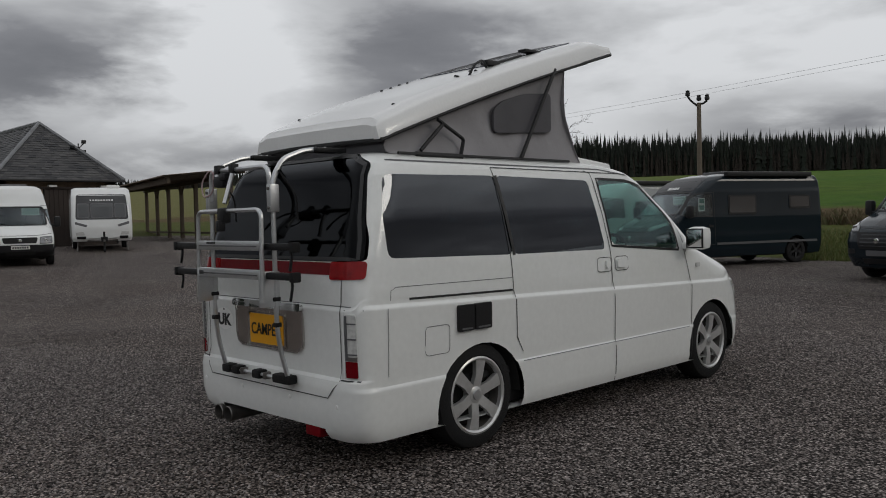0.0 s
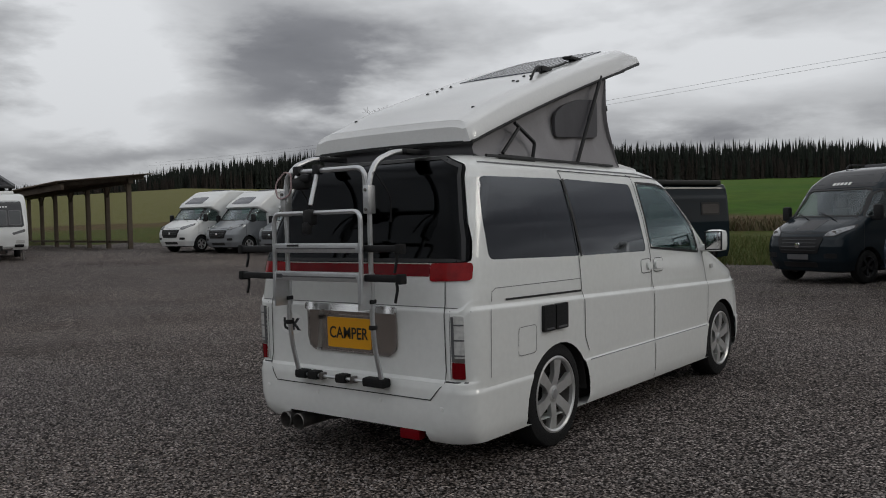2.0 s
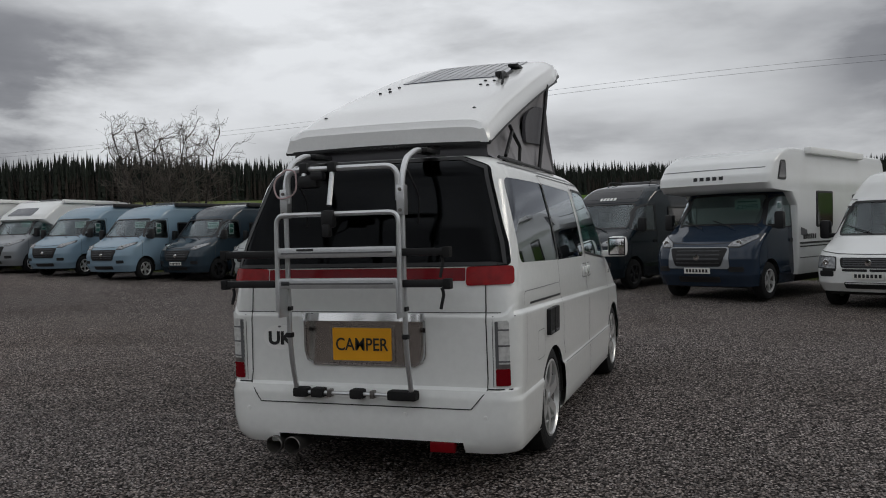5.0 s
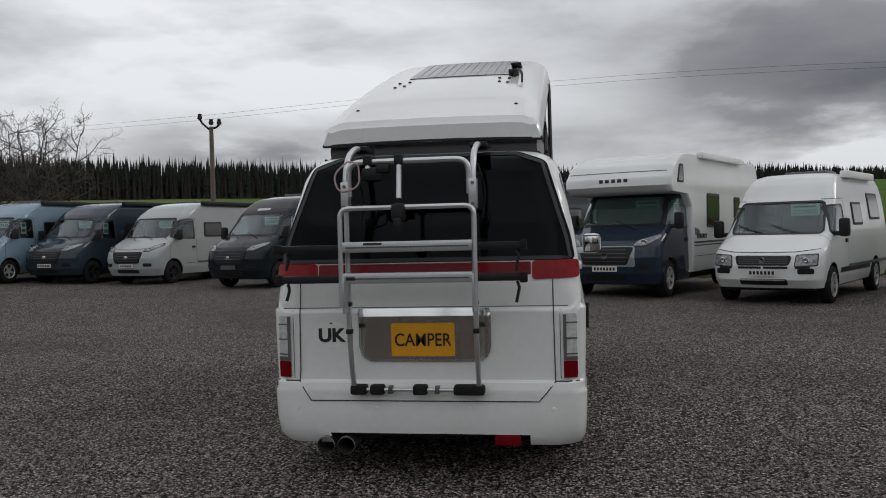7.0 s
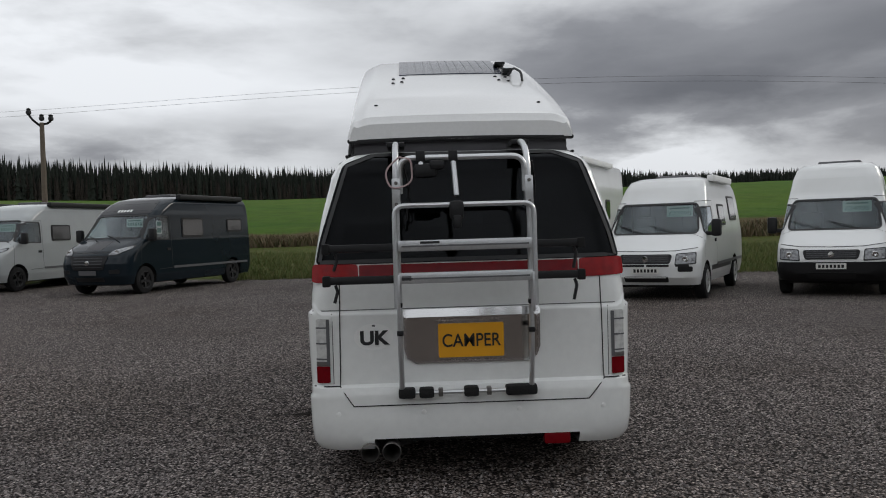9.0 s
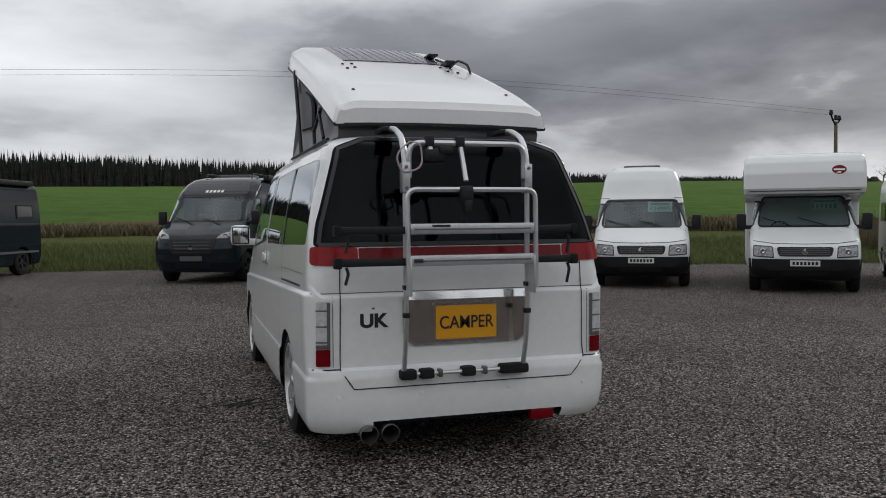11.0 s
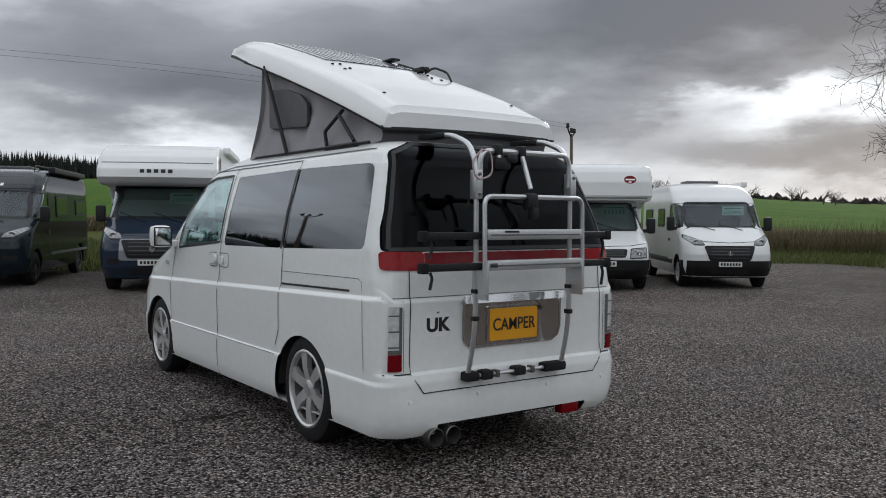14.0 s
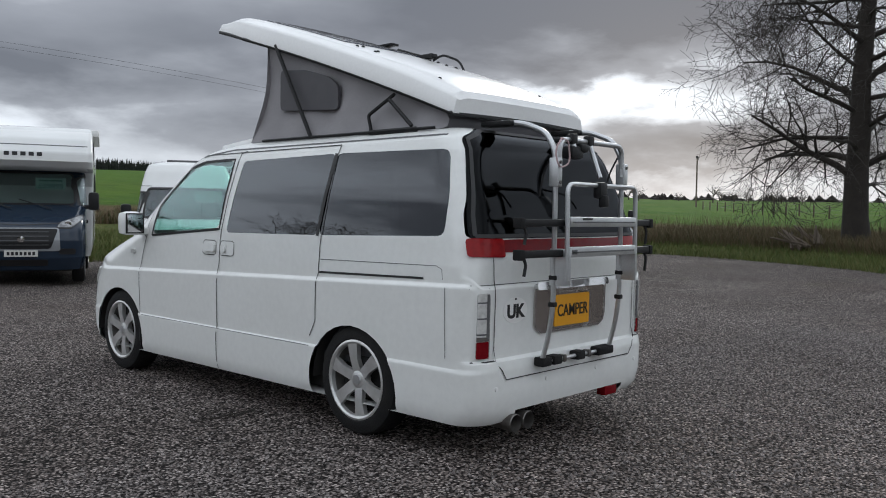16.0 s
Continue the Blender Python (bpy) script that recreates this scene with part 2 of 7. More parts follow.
def bend(pts, r=0.05, n=4):
    """Rounds the corners of a line."""
    pts = [Vector(p) for p in pts]
    out = [pts[0]]
    for a, b, c in zip(pts, pts[1:], pts[2:]):
        d1, d2 = (a - b), (c - b)
        k = min(r, d1.length * 0.45, d2.length * 0.45)
        p, q = b + d1.normalized() * k, b + d2.normalized() * k
        out += [(p * (1 - t) + b * t) * (1 - t) + (b * (1 - t) + q * t) * t for t in [i / n for i in range(n + 1)]]
    return out + [pts[-1]]


def lathe(bm, prof, seg=32, axis="x"):
    """Turns a profile of (along, radius) round an axis."""
    rings = []
    for a, r in prof:
        ring = []
        for k in range(seg):
            c, s = math.cos(2 * math.pi * k / seg) * r, math.sin(2 * math.pi * k / seg) * r
            ring.append(bm.verts.new((a, c, s) if axis == "x" else ((c, a, s) if axis == "y" else (c, s, a))))
        rings.append(ring)
    for a, b in zip(rings, rings[1:]):
        for k in range(seg):
            bm.faces.new((a[k], a[(k + 1) % seg], b[(k + 1) % seg], b[k]))
    bmesh.ops.recalc_face_normals(bm, faces=bm.faces[:])
    return bm


def rp(pts, r=0.05, n=3):
    """A convex outline with rounded corners."""
    pts = [Vector(p) for p in pts]
    out = []
    for i, b in enumerate(pts):
        a, c = pts[i - 1], pts[(i + 1) % len(pts)]
        k = min(r, (a - b).length * 0.45, (c - b).length * 0.45)
        p, q = b + (a - b).normalized() * k, b + (c - b).normalized() * k
        out += [(p * (1 - t) + b * t) * (1 - t) + (b * (1 - t) + q * t) * t for t in [j / n for j in range(n + 1)]]
    return out


def ccw(poly):
    a = sum(p[0] * q[1] - q[0] * p[1] for p, q in zip(poly, poly[1:] + poly[:1]))
    return list(poly) if a > 0 else list(poly)[::-1]


class Loft:
    """A car body as a stack of rounded outlines: rows of (z, half width, rear, front, rear radius, front radius, front bow)."""

    def __init__(self, rows):
        self.t = [tuple(float(v) for v in r) for r in rows]
        self.memo = {}

    def at(self, z):
        if z in self.memo:
            return self.memo[z]
        t = self.t
        if z <= t[0][0]:
            r = t[0][1:]
        elif z >= t[-1][0]:
            r = t[-1][1:]
        else:
            i = 1
            while t[i][0] < z:
                i += 1
            a, b = t[i - 1], t[i]
            k = (z - a[0]) / (b[0] - a[0])
            r = tuple(p + (q - p) * k for p, q in zip(a[1:], b[1:]))
        self.memo[z] = r
        return r

    def loop(self, z, ns=40):
        w, yr, yf, rr, rf, bow = self.at(z)
        rr, rf = min(rr, w * 0.95), min(rf, w * 0.95)
        h = []
        for i in range(6):
            h.append(((w - rr) * i / 6, yr))
        for i in range(7):
            a = math.pi / 2 * i / 6
            h.append((w - rr + rr * math.sin(a), yr + rr - rr * math.cos(a)))
        cy = yf - bow * ((w - rf) / w) ** 2 - rf
        for i in range(1, ns):
            h.append((w, yr + rr + (cy - yr - rr) * i / ns))
        for i in range(7):
            a = math.pi / 2 * i / 6
            h.append((w - rf + rf * math.cos(a), cy + rf * math.sin(a)))
        for i in range(5, -1, -1):
            x = (w - rf) * i / 6
            h.append((x, yf - bow * (x / w) ** 2))
        return h + [(-x, y) for x, y in h[-2:0:-1]]

    def shell(self, zs, floor=True, ns=40):
        bm = bmesh.new()
        rings = [[bm.verts.new((x, y, z)) for x, y in self.loop(z, ns)] for z in zs]
        for a, b in zip(rings, rings[1:]):
            n = len(a)
            for k in range(n):
                bm.faces.new((a[k], a[(k + 1) % n], b[(k + 1) % n], b[k]))
        n, h = len(rings[-1]), len(rings[-1]) // 2
        top = rings[-1]
        for k in range(h):
            q = (top[k], top[k + 1], top[(n - k - 1) % n], top[(n - k) % n])
            q = list(dict.fromkeys(q))
            if len(q) > 2:
                bm.faces.new(q)
        if floor:
            bm.faces.new(rings[0][::-1])
        bmesh.ops.recalc_face_normals(bm, faces=bm.faces[:])
        return bm

    def side(self, y, z):
        w, yr, yf, rr, rf, bow = self.at(z)
        cy = yf - bow * ((w - rf) / w) ** 2 - rf
        if y < yr + rr:
            d = min(rr, yr + rr - y)
            return w - rr + math.sqrt(max(rr * rr - d * d, 0))
        if y > cy:
            d = min(rf, y - cy)
            return w - rf + math.sqrt(max(rf * rf - d * d, 0))
        return w

    def front(self, x, z):
        w, yr, yf, rr, rf, bow = self.at(z)
        x = min(abs(x), w)
        if x <= w - rf:
            return yf - bow * (x / w) ** 2
        d = x - (w - rf)
        return yf - bow * ((w - rf) / w) ** 2 - rf + math.sqrt(max(rf * rf - d * d, 0))

    def back(self, x, z):
        w, yr, yf, rr, rf, bow = self.at(z)
        x = min(abs(x), w)
        if x <= w - rr:
            return yr
        d = x - (w - rr)
        return yr + rr - math.sqrt(max(rr * rr - d * d, 0))

    def place(self, face, u, v, off=0.0):
        f = {"L": lambda a, b: Vector((-self.side(a, b), a, b)), "R": lambda a, b: Vector((self.side(a, b), a, b)),
             "F": lambda a, b: Vector((a, self.front(a, b), b)), "B": lambda a, b: Vector((a, self.back(a, b), b))}[face]
        p = f(u, v)
        if off:
            e = 0.012
            n = (f(u + e, v) - f(u - e, v)).cross(f(u, v + e) - f(u, v - e)).normalized()
            axis = {"L": (-1, 0, 0.2), "R": (1, 0, 0.2), "F": (0, 1, 0.2), "B": (0, -1, 0.2)}[face]
            if n.dot(Vector(axis)) < 0:
                n = -n
            p = p + n * off
        return p

    def panel(self, face, poly, off=0.004, thick=0.006, step=0.07, bm=None):
        """A thin plate of a convex outline, laid on the body."""
        poly = ccw([Vector((p[0], p[1])) for p in poly])
        u0, u1 = min(p[0] for p in poly), max(p[0] for p in poly)
        v0, v1 = min(p[1] for p in poly), max(p[1] for p in poly)
        nu, nv = max(1, math.ceil((u1 - u0) / step)), max(1, math.ceil((v1 - v0) / step))
        g = bmesh.new()
        vs = [[g.verts.new((u0 + (u1 - u0) * i / nu, v0 + (v1 - v0) * j / nv, 0)) for j in range(nv + 1)] for i in range(nu + 1)]
        for i in range(nu):
            for j in range(nv):
                g.faces.new((vs[i][j], vs[i + 1][j], vs[i + 1][j + 1], vs[i][j + 1]))
        for p, q in zip(poly, poly[1:] + poly[:1]):
            d = q - p
            if d.length < 1e-6:
                continue
            bmesh.ops.bisect_plane(g, geom=g.verts[:] + g.edges[:] + g.faces[:], plane_co=(p[0], p[1], 0), plane_no=(d[1], -d[0], 0), clear_outer=True, dist=1e-5)
        out = bm or bmesh.new()
        g.verts.index_update()
        a = [out.verts.new(self.place(face, v.co.x, v.co.y, off)) for v in g.verts]
        b = [out.verts.new(self.place(face, v.co.x, v.co.y, off - thick)) for v in g.verts]
        flip = face in "LF"
        for f in g.faces:
            ids = [v.index for v in f.verts]
            if flip:
                ids = ids[::-1]
            out.faces.new([a[i] for i in ids])
            out.faces.new([b[i] for i in ids[::-1]])
        for e in g.edges:
            if e.is_boundary:
                i, j = e.verts[0].index, e.verts[1].index
                out.faces.new((a[i], a[j], b[j], b[i]))
        g.free()
        bmesh.ops.recalc_face_normals(out, faces=out.faces[:])
        return out

    def seam(self, face, pts, wide=0.006, off=0.003, bm=None):
        """A narrow joint line along the body."""
        out = bm or bmesh.new()
        fine = []
        for p, q in zip(pts, pts[1:]):
            p, q = Vector(p), Vector(q)
            n = max(1, int((q - p).length / 0.06))
            fine += [p.lerp(q, i / n) for i in range(n)]
        fine.append(Vector(pts[-1]))
        prev = None
        for i, p in enumerate(fine):
            d = (fine[min(i + 1, len(fine) - 1)] - fine[max(i - 1, 0)]).normalized()
            s = Vector((-d[1], d[0])) * wide / 2
            pair = [out.verts.new(self.place(face, *(p + s), off)), out.verts.new(self.place(face, *(p - s), off))]
            if prev:
                out.faces.new((prev[0], pair[0], pair[1], prev[1]))
            prev = pair
        return out


def carve(bm, face, polys, keep=False):
    """Cuts convex outlines out of a shell; with keep, hands back what was cut out."""
    u, axis = {"L": (1, (0, -1)), "R": (1, (0, 1)), "F": (0, (1, 1)), "B": (0, (1, -1))}[face]
    inside = set()
    for poly in polys:
        poly = ccw([Vector((p[0], p[1])) for p in poly])
        lo = [min(p[i] for p in poly) - 0.01 for i in (0, 1)]
        hi = [max(p[i] for p in poly) + 0.01 for i in (0, 1)]

        def near(f):
            c = f.calc_center_median()
            if c[axis[0]] * axis[1] < (0.05 if face in "LR" else -99) or (face == "B" and c[1] > -0.2 and len(polys) < 99 and c[1] > BACKCUT):
                return False
            if face == "F" and c[1] < FRONTCUT:
                return False
            us, zs = [v.co[u] for v in f.verts], [v.co[2] for v in f.verts]
            return max(us) > lo[0] and min(us) < hi[0] and max(zs) > lo[1] and min(zs) < hi[1]

        fs = [f for f in bm.faces if near(f)]
        for p, q in zip(poly, poly[1:] + poly[:1]):
            d = q - p
            if d.length < 1e-6:
                continue
            geom = list({v for f in fs for v in f.verts}) + list({e for f in fs for e in f.edges}) + fs
            co, no = ((0, p[0], p[1]), (0, d[1], -d[0])) if u == 1 else ((p[0], 0, p[1]), (d[1], 0, -d[0]))
            got = bmesh.ops.bisect_plane(bm, geom=geom, plane_co=co, plane_no=no, dist=1e-5)
            fs = list({g for g in got["geom"] if isinstance(g, bmesh.types.BMFace) and g.is_valid} | {f for f in fs if f.is_valid})
        for f in fs:
            if near(f):
                c = f.calc_center_median()
                if all((q[0] - p[0]) * (c[2] - p[1]) - (q[1] - p[1]) * (c[u] - p[0]) > -1e-6 for p, q in zip(poly, poly[1:] + poly[:1])):
                    inside.add(f)
    inside = [f for f in inside if f.is_valid]
    made = None
    if keep:
        made = bmesh.new()
        vm = {}
        for f in inside:
            for v in f.verts:
                if v not in vm:
                    vm[v] = made.verts.new(v.co)
            made.faces.new([vm[v] for v in f.verts])
    bmesh.ops.delete(bm, geom=inside, context="FACES")
    return made


BACKCUT, FRONTCUT = -0.3, -0.6


def ring2(cy, cz, r, n=28, squash=1.0):
    return [(cy + r * math.cos(2 * math.pi * k / n), cz + r * squash * math.sin(2 * math.pi * k / n)) for k in range(n)]


# ---- land ----
AZ_EDGE = ([-180, -90, -60, 0, 8, 25, 60, 84, 97, 110, 125, 140, 150, 180], [48, 30, 24, 19, 20.7, 27.5, 21, 18.5, 20.4, 23.5, 27, 33, 60, 48])
AZ_RIDGE = ([-180, -90, 0, 20, 29, 37, 46, 55, 75, 100, 115, 130, 145, 160, 180], [1.2, 1.0, 0.9, 1.0, 1.1, 1.65, 2.2, 2.4, 2.45, 2.25, 2.45, 2.4, 2.7, 1.9, 1.2])


def edge_at(az):
    return float(np.interp(az, *AZ_EDGE))


def land(x, y):
    """The height of the ground: a level yard, a bank, and a field that climbs to a ridge."""
    r, az = math.hypot(x, y), math.degrees(math.atan2(y, x))
    e = edge_at(az)
    s = min(max((r - 5) / 6, 0), 1)
    z = -0.10 * s * s * (3 - 2 * s)
    z += 0.031 * min(max(-x - 13, 0), 19) * min(max((y + 2) / 6, 0.35), 1)
    # a low swell under the vans at the far side of the yard
    z += 0.12 * min(max((y - 8.5) / 3, 0), 1) * min(max((4 - x) / 2.5, 0), 1) * (1 - 0.6 * min(max((-x - 2) / 4, 0), 1)) * min(max((30 - y) / 10, 0), 1)
    out = max(r - e, 0)
    if out > 0:
        top = math.tan(radians(float(np.interp(az, *AZ_RIDGE)))) * 400 + 1.4
        z += min(out, 400 - e) / (400 - e) * (top - z)
        z += 0.22 * min(out / 4, 1) * noise.noise((x * 0.12, y * 0.12, 0)) + 0.25 * min(out / 3, 1)
        if r > 400:
            z -= (r - 400) * 0.012
    return z


def ground_material():
    m = bpy.data.materials.new("gravel_and_grass")
    m.use_nodes = True
    nt = m.node_tree
    b = nt.nodes["Principled BSDF"]
    N, L = nt.nodes.new, nt.links.new
    tc = N("ShaderNodeTexCoord")

    def noise_(scale, detail=4, rough=0.55):
        n = N("ShaderNodeTexNoise")
        n.inputs["Scale"].default_value, n.inputs["Detail"].default_value, n.inputs["Roughness"].default_value = scale, detail, rough
        L(tc.outputs["Object"], n.inputs["Vector"])
        return n.outputs["Fac"]

    def ramp(fac, *stops):
        n = N("ShaderNodeValToRGB")
        e = n.color_ramp.elements
        e[0].position, e[0].color = stops[0][0], (*stops[0][1], 1)
        e[1].position, e[1].color = stops[-1][0], (*stops[-1][1], 1)
        for p, c in stops[1:-1]:
            e.new(p).color = (*c, 1)
        L(fac, n.inputs[0])
        return n.outputs[0]

    def mix(fac, a, c, blend="MIX"):
        n = N("ShaderNodeMix")
        n.data_type, n.blend_type = "RGBA", blend
        for i, v in ((0, fac), (6, a), (7, c)):
            if isinstance(v, (int, float)):
                n.inputs[i].default_value = v
            elif isinstance(v, tuple):
                n.inputs[i].default_value = (*v, 1)
            else:
                L(v, n.inputs[i])
        return n.outputs[2]

    def rng(fac, a, c, lo=0.0, hi=1.0):
        n = N("ShaderNodeMapRange")
        n.inputs[1].default_value, n.inputs[2].default_value, n.inputs[3].default_value, n.inputs[4].default_value = a, c, lo, hi
        L(fac, n.inputs[0])
        return n.outputs[0]

    def add(a, c, op="ADD"):
        n = N("ShaderNodeMath")
        n.operation = op
        for i, v in enumerate((a, c)):
            if isinstance(v, (int, float)):
                n.inputs[i].default_value = v
            else:
                L(v, n.inputs[i])
        return n.outputs[0]

    vor = N("ShaderNodeTexVoronoi")
    vor.inputs["Scale"].default_value = 58
    L(tc.outputs["Object"], vor.inputs["Vector"])
    sep = N("ShaderNodeSeparateColor")
    L(vor.outputs["Color"], sep.inputs[0])
    stone = ramp(sep.outputs[0], (0.0, (0.032, 0.029, 0.028)), (0.45, (0.207, 0.177, 0.166)), (0.8, (0.405, 0.352, 0.33)), (1.0, (0.74, 0.66, 0.62)))
    # shade in the gaps between stones, multiplied into the gravel colour
    gap_shade = rng(vor.outputs["Distance"], 0.28, 0.68, 1.0, 0.08)
    gravel = mix(1.0, stone, mix(0.0, gap_shade, gap_shade), "MULTIPLY")
    wet = mix(rng(noise_(0.35, 5), 0.42, 0.68), gravel, mix(1.0, gravel, (0.72, 0.70, 0.68), "MULTIPLY"))
    dusty = mix(rng(noise_(0.11, 4), 0.5, 0.72, 0, 0.55), wet, mix(1.0, wet, (1.35, 1.28, 1.2), "MULTIPLY"))
    at = N("ShaderNodeAttribute")
    at.attribute_name = "yard"
    moss = mix(add(rng(noise_(0.6, 6, 0.7), 0.58, 0.70), rng(at.outputs["Fac"], 14, 4, 0, 0.45), "MULTIPLY"), dusty, (0.075, 0.085, 0.030))
    # rough verge, a band of brown stalks, then the sown field
    verge = mix(rng(noise_(1.6, 6, 0.7), 0.40, 0.62), (0.074, 0.110, 0.018), (0.120, 0.105, 0.034))
    verge = mix(rng(noise_(9, 5, 0.7), 0.42, 0.66), verge, (0.030, 0.040, 0.012))
    brown = mix(rng(noise_(2.5, 6, 0.7), 0.4, 0.65), (0.125, 0.082, 0.045), (0.060, 0.055, 0.022))
    field = mix(rng(noise_(0.035, 8, 0.7), 0.38, 0.62), (0.050, 0.122, 0.007), (0.080, 0.135, 0.012))
    wave = N("ShaderNodeTexWave")
    wave.inputs["Scale"].default_value, wave.inputs["Distortion"].default_value, wave.inputs["Detail"].default_value = 0.16, 3.0, 3
    L(tc.outputs["Object"], wave.inputs["Vector"])
    field = mix(rng(wave.outputs["Fac"], 0.2, 0.9, 0, 0.18), field, (0.066, 0.092, 0.022))
    field = mix(rng(noise_(0.3, 7, 0.75), 0.45, 0.62, 0, 0.6), field, (0.022, 0.056, 0.005))
    dull = N("ShaderNodeAttribute")
    dull.attribute_name = "dull"
    field = mix(dull.outputs["Fac"], field, (0.150, 0.135, 0.055))
    d = add(at.outputs["Fac"], add(noise_(0.7, 5, 0.65), 1.8, "MULTIPLY"))
    far = add(at.outputs["Fac"], add(noise_(0.25, 5, 0.65), 9.0, "MULTIPLY"))
    grass = mix(rng(far, -13.0, -16.5), verge, brown)
    grass = mix(rng(far, -22.0, -24.5), grass, field)
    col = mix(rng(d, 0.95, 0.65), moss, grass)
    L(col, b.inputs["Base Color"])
    b.inputs["Roughness"].default_value = 0.82
    b.inputs["Specular IOR Level"].default_value = 0.07
    hmix = add(add(add(1.0, vor.outputs["Distance"], "SUBTRACT"), 1.0, "MULTIPLY"), add(noise_(16, 5), 1.0, "MULTIPLY"))
    bp = N("ShaderNodeBump")
    bp.inputs["Strength"].default_value, bp.inputs["Distance"].default_value = 0.9, 0.02
    L(hmix, bp.inputs["Height"])
    L(bp.outputs[0], b.inputs["Normal"])
    return m


def make_ground():
    rs = [0.0] + [0.7 * i for i in range(1, 72)] + [50.4 * 1.055 ** i for i in range(1, 76)]
    na = 288
    verts, yard, dull = [(0, 0, 0)], [20.0], [0.0]
    for r in rs[1:]:
        for k in range(na):
            a = 2 * math.pi * k / na
            x, y = r * math.cos(a), r * math.sin(a)
            az = math.degrees(math.atan2(y, x))
            verts.append((x, y, land(x, y)))
            yard.append(edge_at(az) - r)
            dull.append(float(np.interp(az, [0, 110, 135, 180], [0, 0, 0.85, 0.85])))
    faces = [(0, 1 + k, 1 + (k + 1) % na) for k in range(na)]
    for i in range(len(rs) - 2):
        a, b = 1 + i * na, 1 + (i + 1) * na
        faces += [(a + k, b + k, b + (k + 1) % na, a + (k + 1) % na) for k in range(na)]
    me = bpy.data.meshes.new("ground")
    me.from_pydata(verts, [], faces)
    for name, vals in (("yard", yard), ("dull", dull)):
        at = me.attributes.new(name, "FLOAT", "POINT")
        at.data.foreach_set("value", vals)
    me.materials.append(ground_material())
    me.shade_smooth()
    return tagged(new("ground", me), "grey gravel yard with mossy patches, grassy bank and green field", "ground", kind="structure")


make_ground()

# ---- parked campers ----


def wheel(parent, x, y, r=0.34, wide=0.22, spokes=5, rim_r=0.215, side=1, dark=False, twin=False):
    hub = new("wheel")
    hub.parent = parent
    hub.location = (x, y, r)
    bm = bmesh.new()
    w = wide / 2
    lathe(bm, [(-w * 0.8, rim_r * 0.98), (-w, rim_r + 0.02), (-w, r - 0.05), (-w * 0.85, r - 0.012), (-w * 0.6, r), (w * 0.6, r), (w * 0.85, r - 0.012), (w, r - 0.05), (w, rim_r + 0.02), (w * 0.8, rim_r * 0.98)], 36)
    part("tyre", bm, RUBBER, hub)
    bm = bmesh.new()
    s = side
    lathe(bm, [(s * w * 0.98, rim_r + 0.012), (s * w * 1.02, rim_r), (s * w * 0.93, rim_r - 0.012), (s * w * 0.72, rim_r - 0.016)], 36)
    for k in range(spokes):
        a = 2 * math.pi * k / spokes + math.pi / 2 + 0.35
        m = Matrix.Rotation(a, 4, "X")
        vs = []
        for rr, wd, out in ((0.03, 0.034, 0.74), (rim_r * 0.55, 0.031, 0.92), (rim_r - 0.010, 0.043, 0.90)):
            for sx, sy in ((out, -1), (out, 1), (out - 0.32, 1), (out - 0.32, -1)):
                vs.append(bm.verts.new(m @ Vector((s * w * sx, sy * wd * (1 if sx == out else 0.9), rr))))
        for i in range(2):
            for j in range(4):
                bm.faces.new((vs[i * 4 + j], vs[i * 4 + (j + 1) % 4], vs[i * 4 + 4 + (j + 1) % 4], vs[i * 4 + 4 + j]))
    lathe(bm, [(s * w * 0.35, 0.068), (s * w * 0.72, 0.066), (s * w * 0.82, 0.045), (s * w * 0.84, 0.001)], 20)
    bmesh.ops.recalc_face_normals(bm, faces=bm.faces[:])
    part("rim", bm, TRIM if dark else ALLOY, hub)
    bm = bmesh.new()
    lathe(bm, [(s * w * 0.1, rim_r - 0.03), (s * w * 0.08, 0.001)], 20)
    part("brake_disc", bm, UNDER, hub)
    bm = bmesh.new()
    lathe(bm, [(s * w * 0.74, rim_r - 0.014), (s * w * 0.2, rim_r - 0.028), (-s * w * 0.7, rim_r - 0.033)], 28)
    part("barrel", bm, STEEL, hub)
    if spokes == 6:
        bm = bmesh.new()
        lathe(bm, [(s * w * 0.80, 0.032), (s * w * 0.90, 0.030), (s * w * 0.91, 0.001)], 20)
        part("hub_cap", bm, ALU, hub)
    return hub


def lettering(name, text, parent, at, high, wide, material):
    cu = bpy.data.curves.new(name, "FONT")
    cu.body, cu.align_x, cu.size, cu.extrude, cu.offset = text, "CENTER", high * 1.38, 0.0012, 0.0042 if text == "UK" else 0.0010
    cu.materials.append(material)
    ob = new(name, cu)
    bpy.context.view_layer.update()
    k = wide / max(ob.dimensions.x, 0.01)
    ob.parent = parent
    ob.matrix_local = pose(*at, 90, 0, 0) @ Matrix.Diagonal((k, 1, 1, 1))
    return ob


def rect(u0, v0, u1, v1):
    return [(u0, v0), (u1, v0), (u1, v1), (u0, v1)]


